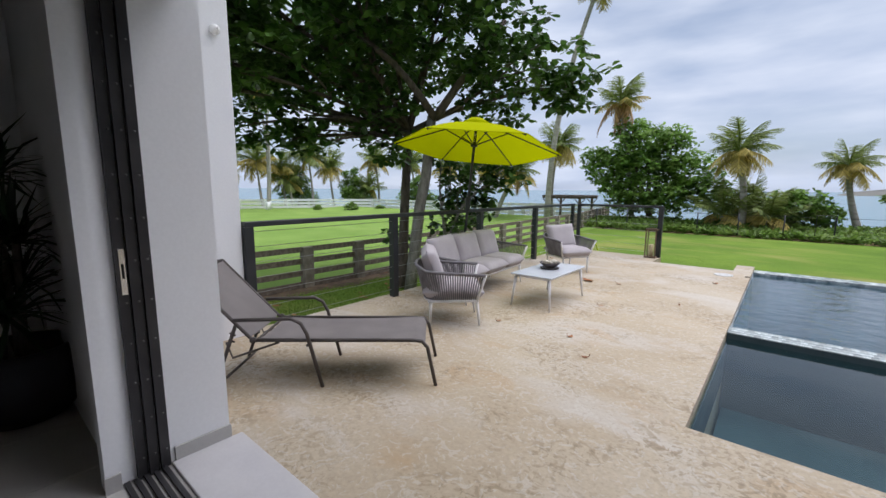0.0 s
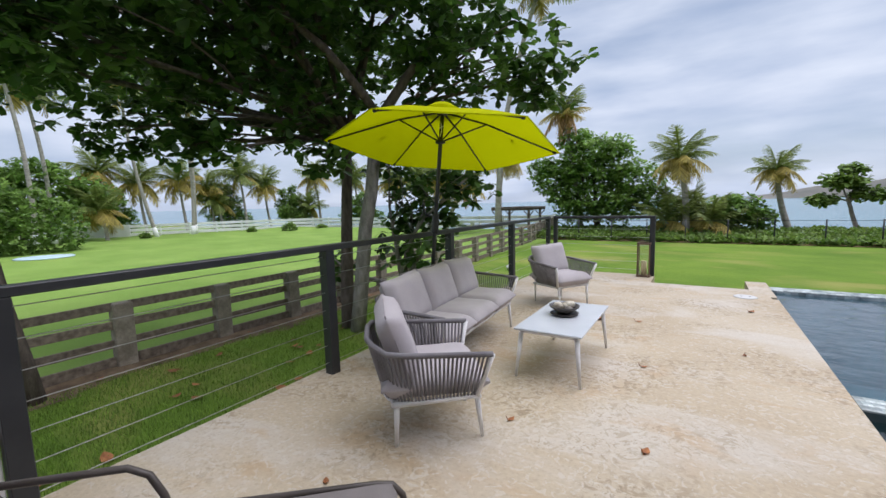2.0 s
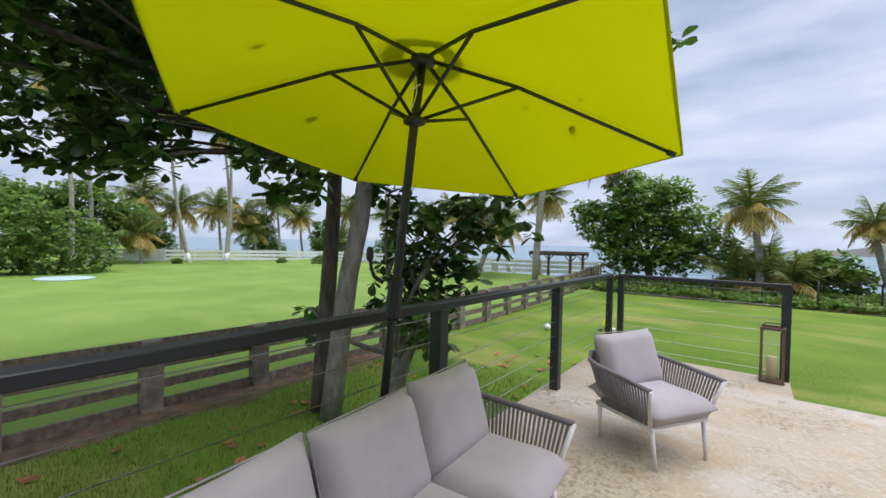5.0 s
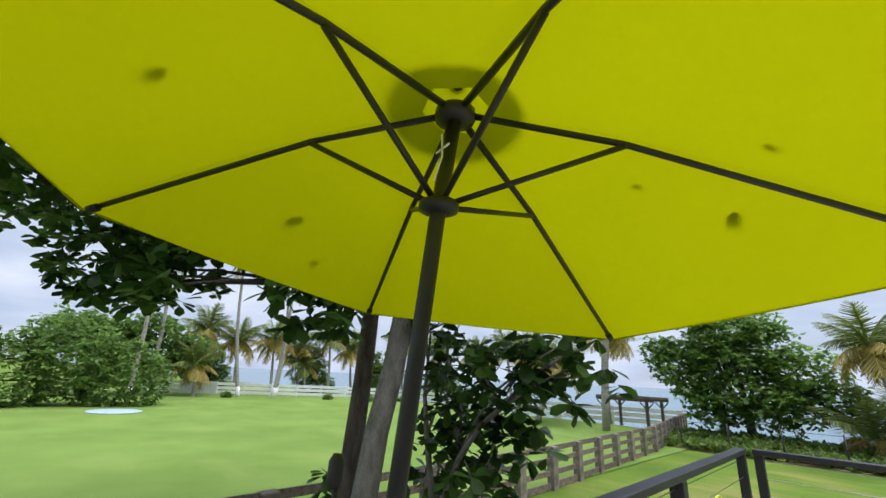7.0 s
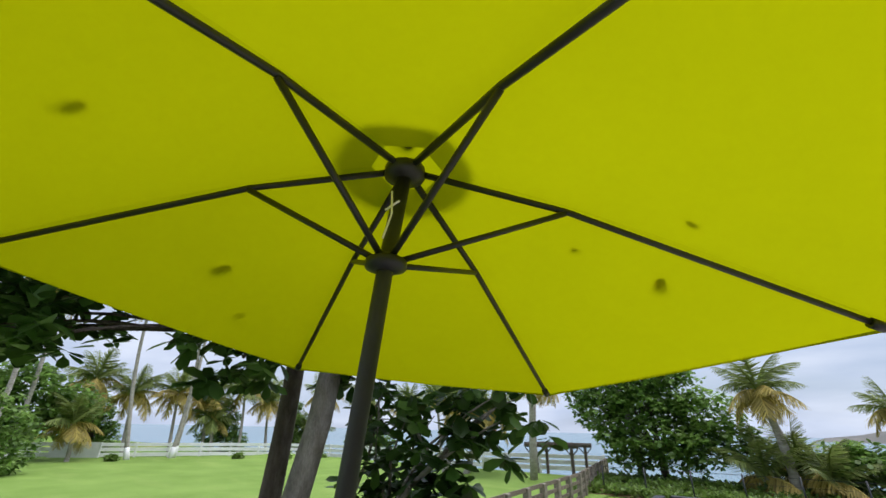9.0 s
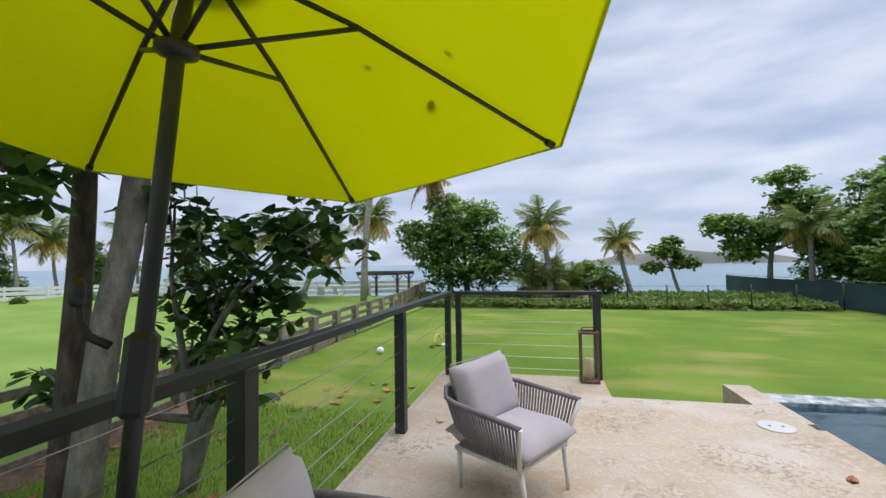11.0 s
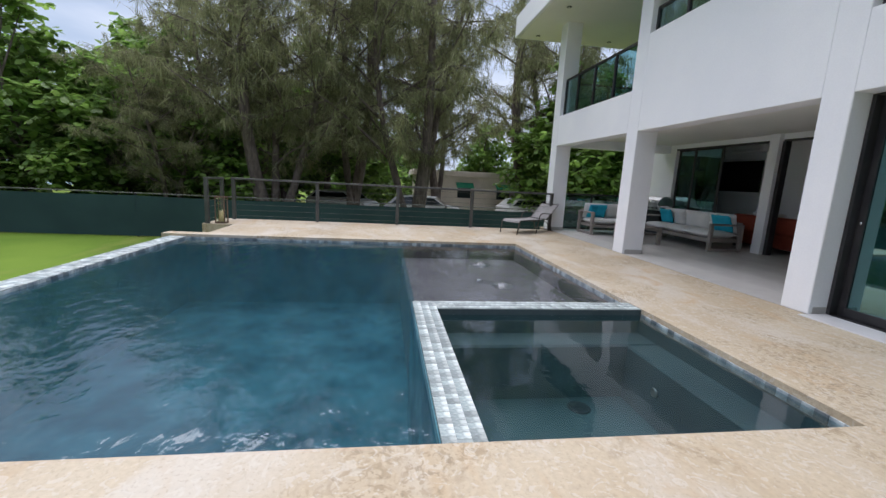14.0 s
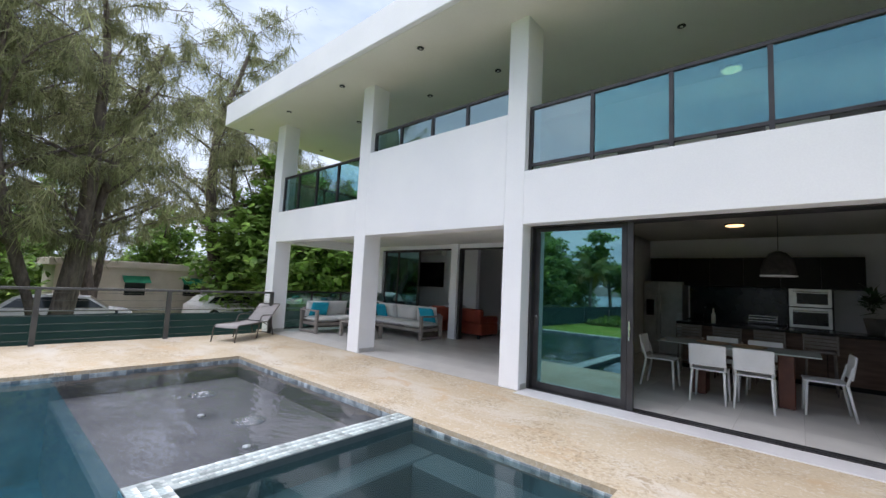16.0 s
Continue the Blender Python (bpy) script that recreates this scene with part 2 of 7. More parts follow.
WOODW = material("weathered_wood", (0.115, 0.088, 0.066), (0.25, 0.205, 0.16), 0.88, 2.5, 30, 0.4, 0.6, dist=0.006, rand=0.25, stretch=(4, 0.6, 4))
CONCP = material("weathered_concrete", (0.155, 0.13, 0.10), (0.29, 0.255, 0.21), 0.9, 4, 40, 0.35, 0.5, dist=0.006, rand=0.15)
WHITEW = material("white_painted_wood", (0.72, 0.73, 0.72), (0.80, 0.80, 0.79), 0.6, 1.5, 40, 0.1, 0.1)
BARKD = material("dark_bark", (0.085, 0.065, 0.055), (0.17, 0.135, 0.115), 0.95, 5, 30, 0.4, 0.9, dist=0.02, stretch=(2, 2, 0.6))
BARKG = material("grey_bark", (0.20, 0.18, 0.16), (0.34, 0.315, 0.285), 0.95, 5, 30, 0.4, 0.8, dist=0.02, stretch=(2, 2, 0.8))
PALMB = material("palm_bark", (0.28, 0.255, 0.225), (0.42, 0.39, 0.35), 0.95, 3, 18, 0.3, 0.7, dist=0.02, stretch=(1, 1, 3))
LANTW = material("brown_lantern_wood", (0.10, 0.06, 0.04), (0.17, 0.105, 0.07), 0.6, 4, 60, 0.3, 0.2, dist=0.002, stretch=(3, 3, 0.6))
WAX = material("cream_wax", (0.62, 0.50, 0.30), (0.68, 0.57, 0.37), 0.55, 6, 40, 0.08, 0.05)
LEAFBIG = leafy("broad_leaf", (0.032, 0.080, 0.015), (0.088, 0.175, 0.030), 0.34, 0.40)
LEAFMID = leafy("sea_grape_leaf", (0.14, 0.265, 0.055), (0.26, 0.40, 0.09), 0.40, 0.58)
LEAFWOOD = leafy("woodland_leaf", (0.125, 0.23, 0.05), (0.25, 0.38, 0.09), 0.42, 0.58)
LEAFLITE = leafy("light_leaf", (0.12, 0.22, 0.035), (0.20, 0.30, 0.06), 0.5, 0.45)
NEEDLE = leafy("needle_foliage", (0.175, 0.19, 0.092), (0.33, 0.335, 0.18), 0.8, 0.55)
PALMG = leafy("palm_leaf", (0.15, 0.21, 0.05), (0.27, 0.32, 0.09), 0.5, 0.42)
PALMY = leafy("palm_leaf_yellow", (0.42, 0.33, 0.08), (0.52, 0.42, 0.12), 0.6, 0.42)
PALMD = leafy("palm_leaf_dry", (0.42, 0.25, 0.10), (0.52, 0.34, 0.16), 0.8, 0.35)
DRYLEAF = material("dry_leaf", (0.22, 0.075, 0.025), (0.36, 0.15, 0.05), 0.7, 14, 80, 0.3, 0.3, rand=0.3)
FENCEG = material("green_windscreen", (0.012, 0.042, 0.045), (0.02, 0.058, 0.06), 0.8, 0.7, 160, 0.18, 0.25, dist=0.003, rand=0.08)
YELLOW = material("yellow_plastic", (0.62, 0.66, 0.03), (0.68, 0.72, 0.05), 0.45, 4, 60, 0.05, 0.0)
WHITEP = material("white_plastic", (0.81, 0.81, 0.80), (0.85, 0.85, 0.84), 0.4, 4, 60, 0.05, 0.03)
CYAN = material("turquoise_fabric", (0.008, 0.33, 0.47), (0.015, 0.40, 0.55), 0.9, 5, 260, 0.15, 0.2, dist=0.001)
OFFWHITE = material("white_outdoor_fabric", (0.70, 0.69, 0.67), (0.76, 0.75, 0.73), 0.9, 4, 300, 0.1, 0.25, dist=0.001)
TAUPEW = material("taupe_teak_frame", (0.24, 0.21, 0.19), (0.31, 0.275, 0.25), 0.7, 4, 60, 0.2, 0.2, dist=0.002)
FOAM = clear("bubbling_water", (0.75, 0.8, 0.82), 0.08, 0.03, 14.0, murk=0.14, body=(0.35, 0.37, 0.4))
LIDG = material("aged_white_plastic", (0.50, 0.50, 0.49), (0.56, 0.56, 0.55), 0.5, 6, 60, 0.08, 0.03)
RED = material("rust_red_fabric", (0.22, 0.035, 0.018), (0.29, 0.055, 0.028), 0.85, 4, 200, 0.15, 0.2, dist=0.001)
BLACKG = material("black_gloss", (0.006, 0.006, 0.007), (0.010, 0.010, 0.011), 0.2, 3, 60, 0.05, 0.0, spec=0.3)
CABINET = material("black_lacquer_cabinet", (0.007, 0.0065, 0.0065), (0.012, 0.011, 0.0105), 0.42, 3, 60, 0.1, 0.0, rand=0.1, spec=0.2)
WALNUT = material("walnut_panel", (0.10, 0.055, 0.035), (0.17, 0.10, 0.065), 0.5, 3, 40, 0.25, 0.1, stretch=(1, 1, 6))
STOOLG = material("grey_woven_stool", (0.19, 0.17, 0.155), (0.26, 0.235, 0.215), 0.8, 5, 120, 0.2, 0.2)
REDWOOD = material("mahogany_leg", (0.09, 0.022, 0.012), (0.14, 0.038, 0.02), 0.4, 4, 50, 0.2, 0.05)
POTBLUE = material("dark_navy_pot", (0.010, 0.013, 0.022), (0.02, 0.024, 0.036), 0.5, 4, 60, 0.15, 0.1)
SOIL = material("soil", (0.03, 0.022, 0.016), (0.06, 0.045, 0.03), 0.95, 12, 60, 0.4, 0.6)
DRACO = leafy("dracaena_leaf", (0.016, 0.045, 0.02), (0.035, 0.08, 0.034), 0.4, 0.15)
SHELLC = material("shell", (0.50, 0.45, 0.36), (0.66, 0.62, 0.54), 0.6, 20, 80, 0.3, 0.3, dist=0.003)
BOWLM = material("dark_bowl", (0.05, 0.043, 0.04), (0.085, 0.075, 0.07), 0.5, 8, 80, 0.2, 0.1)
CLAY = material("beige_render", (0.60, 0.53, 0.45), (0.70, 0.63, 0.55), 0.9, 1.0, 20, 0.2, 0.2)
CARW = material("white_car_paint", (0.70, 0.70, 0.71), (0.74, 0.74, 0.75), 0.25, 2, 60, 0.03, 0.0)
CARD = material("car_glass", (0.015, 0.02, 0.022), (0.02, 0.026, 0.028), 0.08, 2, 60, 0.05, 0.0)
RUBBER = material("rubber", (0.015, 0.015, 0.016), (0.025, 0.025, 0.026), 0.9, 6, 90, 0.2, 0.2)
AWNING = material("green_awning", (0.01, 0.22, 0.12), (0.016, 0.28, 0.16), 0.7, 3, 60, 0.1, 0.1)
LAMPGLOW = glow("warm_lamp", (1.0, 0.62, 0.30), 1.7)

# ---- mesh building ----


class Shape:
    """Collects vertices and faces of one mesh."""

    def __init__(self):
        self.v, self.f, self.s = [], [], []

    def add(self, verts, faces, m=None, smooth=False):
        o = len(self.v)
        self.v += [tuple(m @ Vector(p)) if m else tuple(p) for p in verts]
        self.f += [tuple(o + i for i in f) for f in faces]
        self.s += [smooth] * len(faces)
        return self

    def box(self, x0, x1, y0, y1, z0, z1, c=0.0, m=None):
        """A box; c chamfers its edges."""
        if c <= 0:
            v = [(x, y, z) for z in (z0, z1) for y in (y0, y1) for x in (x0, x1)]
            f = [(0, 2, 3, 1), (4, 5, 7, 6), (0, 1, 5, 4), (2, 6, 7, 3), (0, 4, 6, 2), (1, 3, 7, 5)]
            return self.add(v, f, m)
        c = min(c, (x1 - x0) * 0.49, (y1 - y0) * 0.49, (z1 - z0) * 0.49)
        v, idx = [], {}
        for i, x in enumerate((x0, x1)):
            for j, y in enumerate((y0, y1)):
                for k, z in enumerate((z0, z1)):
                    sx, sy, sz = (c if i == 0 else -c), (c if j == 0 else -c), (c if k == 0 else -c)
                    for a, q in enumerate(((x, y + sy, z + sz), (x + sx, y, z + sz), (x + sx, y + sy, z))):
                        idx[i, j, k, a] = len(v)
                        v.append(q)
        f = []
        for i in (0, 1):
            q = [idx[i, 0, 0, 0], idx[i, 1, 0, 0], idx[i, 1, 1, 0], idx[i, 0, 1, 0]]
            f.append(q if i else q[::-1])
            q = [idx[0, i, 0, 1], idx[1, i, 0, 1], idx[1, i, 1, 1], idx[0, i, 1, 1]]
            f.append(q[::-1] if i else q)
            q = [idx[0, 0, i, 2], idx[1, 0, i, 2], idx[1, 1, i, 2], idx[0, 1, i, 2]]
            f.append(q if i else q[::-1])
        for j in (0, 1):
            for k in (0, 1):
                q = [idx[0, j, k, 1], idx[1, j, k, 1], idx[1, j, k, 2], idx[0, j, k, 2]]
                f.append(q if (j == 0) == (k == 1) else q[::-1])
                q = [idx[j, 0, k, 0], idx[j, 1, k, 0], idx[j, 1, k, 2], idx[j, 0, k, 2]]
                f.append(q if (j == 0) == (k == 0) else q[::-1])
                q = [idx[j, k, 0, 0], idx[j, k, 1, 0], idx[j, k, 1, 1], idx[j, k, 0, 1]]
                f.append(q if (j == 0) == (k == 1) else q[::-1])
        for i in (0, 1):
            for j in (0, 1):
                for k in (0, 1):
                    q = [idx[i, j, k, a] for a in range(3)]
                    f.append(q if (i + j + k) % 2 == 1 else q[::-1])
        return self.add(v, f, m)

    def tube(self, pts, r, sides=8, r1=None, cap=True, flat=1.0):
        """A round bar along points; r to r1 taper; flat squeezes it sideways."""
        pts = [Vector(p) for p in pts]
        n = len(pts)
        v, f = [], []
        up = Vector((0, 0, 1))
        for i, p in enumerate(pts):
            d = (pts[min(i + 1, n - 1)] - pts[max(i - 1, 0)]).normalized()
            a = d.cross(up if abs(d.z) < 0.95 else Vector((1, 0, 0))).normalized()
            b = d.cross(a)
            rr = r if r1 is None else r + (r1 - r) * i / (n - 1)
            for k in range(sides):
                t = 2 * math.pi * k / sides + math.pi / sides
                v.append(p + a * math.cos(t) * rr * flat + b * math.sin(t) * rr)
        for i in range(n - 1):
            for k in range(sides):
                a0, a1 = i * sides + k, i * sides + (k + 1) % sides
                f.append((a0, a1, a1 + sides, a0 + sides))
        o = len(self.f)
        self.add(v, f, None, sides > 5)
        if cap:
            base = len(self.v) - len(v)
            self.f += [tuple(base + k for k in range(sides))[::-1], tuple(base + (n - 1) * sides + k for k in range(sides))]
            self.s += [False, False]
        return self

    def lathe(self, prof, sides=24, m=None):
        """A turned body from (radius, height) pairs."""
        v = [(r * math.cos(2 * math.pi * k / sides), r * math.sin(2 * math.pi * k / sides), z) for r, z in prof for k in range(sides)]
        f = [(i * sides + k, i * sides + (k + 1) % sides, (i + 1) * sides + (k + 1) % sides, (i + 1) * sides + k)
             for i in range(len(prof) - 1) for k in range(sides)]
        f.append(tuple(range(sides))[::-1])
        f.append(tuple((len(prof) - 1) * sides + k for k in range(sides)))
        return self.add(v, f, m, True)

    def pillow(self, sx, sy, sz, m=None, n=10, pinch=0.5):
        """A stuffed cushion with soft edges; seam all round."""
        v, f = [], []
        for s in (1, -1):
            for i in range(n + 1):
                for j in range(n + 1):
                    a, b = 2 * i / n - 1, 2 * j / n - 1
                    h = ((1 - a ** 6) * (1 - b ** 6)) ** 0.42
                    px = sx / 2 * a * (1 - 0.035 * pinch * (1 - abs(b)) * abs(a))
                    py = sy / 2 * b * (1 - 0.035 * pinch * (1 - abs(a)) * abs(b))
                    z = s * sz / 2 * (0.10 + 0.90 * h) if abs(a) < 1 and abs(b) < 1 else s * sz * 0.04
                    z += 0.006 * noise.noise((px * 7 + s, py * 7, sz * 30)) * h
                    v.append((px, py, z))
        k = (n + 1) ** 2
        for i in range(n):
            for j in range(n):
                q = (i * (n + 1) + j, (i + 1) * (n + 1) + j, (i + 1) * (n + 1) + j + 1, i * (n + 1) + j + 1)
                f += [q, tuple(k + t for t in q)[::-1]]
        ring = [i * (n + 1) for i in range(n)] + [n * (n + 1) + j for j in range(n)] + [i * (n + 1) + n for i in range(n, 0, -1)] + [j for j in range(n, 0, -1)]
        f += [(ring[t], k + ring[t], k + ring[(t + 1) % len(ring)], ring[(t + 1) % len(ring)]) for t in range(len(ring))]
        return self.add(v, f, m, True)

    def mesh(self, name, mat):
        me = bpy.data.meshes.new(name)
        me.from_pydata(self.v, [], self.f)
        me.polygons.foreach_set("use_smooth", self.s)
        me.materials.append(mat)
        me.update()
        return me


def part(name, shape, mat, parent=None, label="", at=None):
    """One mesh object, under its thing if parent is given."""
    ob = new(name, shape.mesh(name, mat) if isinstance(shape, Shape) else shape)
    if parent is not None:
        ob.parent = parent
    if at is not None:
        ob.matrix_basis = at
    if label:
        ob["label"] = label
    return ob


def thing(name, label, category, at=None, group="", kind=""):
    ob = new(name)
    ob.empty_display_size = 0.1
    if at is not None:
        ob.matrix_basis = at
    return tagged(ob, label, category, group, kind)


def struct(name, shape, mat, label, category):
    return tagged(part(name, shape, mat), label, category, kind="structure")


def prism(poly, z0, z1):
    """An upright solid over a plan outline (counter-clockwise)."""
    s, n = Shape(), len(poly)
    v = [(x, y, z0) for x, y in poly] + [(x, y, z1) for x, y in poly]
    f = [tuple(range(n))[::-1], tuple(range(n, 2 * n))] + [(i, (i + 1) % n, n + (i + 1) % n, n + i) for i in range(n)]
    return s.add(v, f)

# ---- large structure ----
GL = -1.2          # lawn level
PATIO = [(-2.08, 2.03), (11.12, 2.03), (11.12, 10.95), (9.88, 10.95), (9.88, 10.27), (8.52, 10.27), (8.52, 11.0),
         (8.24, 11.0), (8.24, 3.97), (1.67, 3.97), (1.67, 9.66), (1.60, 9.66), (1.60, 9.80), (1.67, 9.80), (1.67, 11.0),
         (1.39, 11.0), (1.39, 10.27), (0.03, 10.27), (0.03, 11.02), (-2.08, 11.02)]
struct("patio", prism(PATIO, GL - 0.2, 0.0), STONE, "beige coral stone pool terrace with pitted, stained patches", "terrace")
struct("threshold_step", Shape().box(-0.335, 3.65, 1.805, 2.17, -0.02, 0.010, 0.004), SILL,
       "white painted threshold strip before the sliding doors", "threshold")

# house: facade at y = 2.03, columns, beams, floors
FY = 2.03
TOP = 5.66
struct("wall_north", Shape().box(-2.45, -0.345, 1.585, 2.105, 0.0, TOP), PLASTER, "white plastered facade wall beside the door opening", "wall")
struct("wall_wing", Shape().box(-2.45, -1.95, 2.106, 2.945, GL - 0.1, TOP, 0.006), PLASTER, "white plastered wing wall at the terrace corner", "wall")
struct("wall_west", Shape().box(-2.75, -2.45, -5.0, FY, 0.0, TOP), PLASTER, "white plastered side wall of the house", "wall")
for nm, x0, x1, yb in (("column_1", 3.66, 3.99, 1.55), ("column_2", 7.36, 7.72, 1.60), ("column_3", 11.15, 11.55, 1.60)):
    struct(nm, Shape().box(x0, x1, yb, FY, 0.0, TOP, 0.008), PLASTER, "white plastered square column of the porch", "column")
    struct("baseboard", Shape().box(x0 - 0.004, x1 + 0.004, yb - 0.004, FY - 0.05, 0.0, 0.085, 0.003), BASEB, "grey tile skirting round a column", "baseboard")
for nm, x0, x1, z1 in (("beam_1", -0.34, 3.66, 3.19), ("beam_2", 3.99, 7.36, 4.14), ("beam_3", 7.72, 11.15, 3.19)):
    struct(nm, Shape().box(x0, x1, 1.72, FY, 2.39, z1, 0.006), PLASTER, "white plastered beam and balcony parapet", "beam")
struct("wall_end_beam", Shape().box(11.25, 11.55, -1.6, 1.60, 2.39, 3.19), PLASTER, "white plastered end beam of the porch", "beam")
struct("ceiling_kitchen", Shape().box(-2.45, 3.7, -5.0, 1.72, 2.95, 3.05), SOFFIT, "pale plastered kitchen ceiling", "ceiling")
struct("ceiling_porch", Shape().box(3.7, 11.55, -1.6, 1.72, 2.62, 3.05), SOFFIT, "cream plastered porch ceiling", "ceiling")
struct("ceiling_living", Shape().box(3.7, 12.4, -5.0, -1.6, 2.85, 3.05), SOFFIT, "pale plastered living room ceiling", "ceiling")
struct("wall_back", Shape().box(-2.75, 12.4, -5.2, -5.0, 0.0, TOP), PLASTER, "white back wall", "wall")
struct("wall_kitchen_side", Shape().box(3.70, 3.97, -5.0, 1.55, 0.0, 2.95), PLASTER, "white wall between kitchen and porch", "wall")
struct("wall_living_end", Shape().box(12.2, 12.4, -5.0, -1.6, 0.0, TOP), PLASTER, "white end wall of the living room", "wall")
struct("wall_living_back", Shape().box(8.3, 12.2, -3.35, -3.2, 0.0, 2.85), PLASTER, "white living room wall behind the television", "wall")
struct("roof", Shape().box(-3.0, 12.85, -5.4, 2.98, TOP, 6.28, 0.02), PLASTER, "white flat roof slab with deep overhang", "roof")
struct("soffit", Shape().box(-2.9, 12.75, -5.3, 2.90, TOP - 0.012, TOP - 0.003), SOFFIT, "cream painted underside of the roof", "soffit")
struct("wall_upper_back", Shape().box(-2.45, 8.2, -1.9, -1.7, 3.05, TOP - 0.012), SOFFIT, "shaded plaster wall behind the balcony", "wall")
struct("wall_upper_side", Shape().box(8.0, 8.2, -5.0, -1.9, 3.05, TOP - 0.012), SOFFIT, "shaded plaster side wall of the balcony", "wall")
# porch back wall with two door openings
struct("wall_porch_back", Shape().box(7.74, 7.97, -1.75, -1.5, 0.0, 2.62).box(11.0, 12.2, -1.75, -1.6, 0.0, 2.62)
       .box(3.97, 4.4, -1.75, -1.6, 0.0, 2.62).box(4.4, 7.74, -1.75, -1.6, 2.5, 2.62).box(7.97, 11.0, -1.75, -1.6, 2.5, 2.62),
       PLASTER, "white porch wall with two wide door openings", "wall")

# floors: tiles laid on a grout bed
struct("floor_bed", prism([(-2.45, -5.0), (12.4, -5.0), (12.4, -1.6), (11.75, -1.6), (11.75, 1.22), (11.55, 1.22), (11.55, FY), (-2.45, FY)],
                          -0.12, -0.004), GROUT, "grout bed under the floor tiles", "floor")
struct("slab_edge", Shape().box(11.55, 11.85, -1.6, FY, GL - 0.1, -0.002), STONE, "stone slab edge at the porch end", "terrace")


def door_leaf(parent, x0, x1, y, z1, pane=PANE):
    """A sliding leaf: stiles, rails and pane."""
    for a, b in ((x0, x0 + 0.07), (x1 - 0.07, x1)):
        part("stile", Shape().box(a, b, y - 0.02, y + 0.02, 0.015, z1, 0.003), BRONZE, parent)
    part("rail", Shape().box(x0 + 0.07, x1 - 0.07, y - 0.02, y + 0.02, 0.015, 0.11, 0.003), BRONZE, parent)
    part("rail", Shape().box(x0 + 0.07, x1 - 0.07, y - 0.02, y + 0.02, z1 - 0.06, z1, 0.003), BRONZE, parent)
    part("pane", Shape().box(x0 + 0.07, x1 - 0.07, y - 0.004, y + 0.004, 0.11, z1 - 0.06), pane, parent, "green tinted reflecting glass")


d = thing("door_1", "dark bronze sliding glass door with tinted pane, slid half open", "sliding door", kind="structure")
door_leaf(d, 2.30, 3.62, 1.68, 2.37)
for k, yy in enumerate((1.76, 1.63, 1.58)):
    part("stile", Shape().box(2.20 + 0.035 * k, 2.275 + 0.035 * k, yy - 0.02, yy + 0.02, 0.015, 2.37, 0.003), BRONZE, d)
part("frame_jamb", Shape().box(3.62, 3.657, 1.56, 1.80, 0.0, 2.385), BRONZE, d)
part("frame_head", Shape().box(-0.33, 3.62, 1.56, 1.80, 2.372, 2.388), BRONZE, d)
for xx, yy, zz in ((2.245, 1.785, 1.02), (3.58, 1.705, 1.05)):
    part("lock", Shape().lathe([(0.018, 0), (0.018, 0.008), (0.012, 0.012)], 12, pose(xx, yy, zz, -90, 0, 0)), CHROME, d, "round chrome lock")
part("handle", Shape().box(2.235, 2.255, 1.782, 1.80, 0.86, 1.10, 0.004), CHROME, d)

j = thing("door_jamb", "dark bronze triple channel door jamb with screws and a latch plate", "door frame", kind="structure")
for k in range(3):
    y0 = 1.657 + 0.05 * k
    part("channel", Shape().box(-0.345, -0.315, y0, y0 + 0.012, 0.0, 2.385).box(-0.345, -0.330, y0 + 0.012, y0 + 0.046, 0.0, 2.385, 0.002), BRONZE, j)
    for i in range(12):
        part("screw", Shape().lathe([(0.006, 0), (0.005, 0.003)], 8, pose(-0.331, y0 + 0.03, 0.1 + 0.2 * i, 0, 90, 0)), GREYM, j)
part("latch_plate", Shape().box(-0.332, -0.326, 1.673, 1.699, 0.94, 1.16, 0.002), CHROME, j, "bright steel latch plate")
part("latch_slot", Shape().box(-0.327, -0.324, 1.681, 1.691, 1.02, 1.09), BLACKG, j)

tr = thing("floor_track", "dark grooved aluminium sliding door track set in the floor", "track", kind="structure")
for k in range(5):
    part("groove_rail", Shape().box(-0.33, 3.62, 1.60 + 0.04 * k, 1.622 + 0.04 * k, -0.003, 0.008 if k % 2 else 0.012), BRONZE, tr)
struct("baseboard", Shape().box(-0.343, -0.331, 1.825, 2.11, 0.0, 0.085), BASEB, "grey skirting on the door jamb", "baseboard")
struct("baseboard", Shape().box(-0.318, -0.304, 1.526, 1.59, 0.0, 0.085), BASEB, "grey skirting on the door jamb", "baseboard")
struct("baseboard", Shape().box(-2.45, -2.435, -5.0, 1.53, 0.0, 0.09), BASEB, "grey skirting along the wall", "baseboard")
struct("wall_opening_trim", Shape().box(-0.41, -0.31, 1.53, 1.583, 0.0, 2.39), PLASTER, "white inner door reveal", "trim")

d2 = thing("door_2", "dark framed sliding doors of the porch, slid open", "sliding door", kind="structure")
door_leaf(d2, 9.9, 10.95, -1.68, 2.48)
door_leaf(d2, 9.3, 10.3, -1.64, 2.48)
door_leaf(d2, 4.45, 5.4, -1.68, 2.48)
part("frame_head", Shape().box(7.98, 11.0, -1.72, -1.60, 2.46, 2.50), BRONZE, d2)
part("frame_head", Shape().box(4.4, 7.73, -1.72, -1.60, 2.46, 2.50), BRONZE, d2)
part("frame_jamb", Shape().box(7.66, 7.735, -1.72, -1.58, 0.0, 2.46), BRONZE, d2)
part("frame_jamb", Shape().box(7.975, 8.02, -1.72, -1.58, 0.0, 2.46), BRONZE, d2)


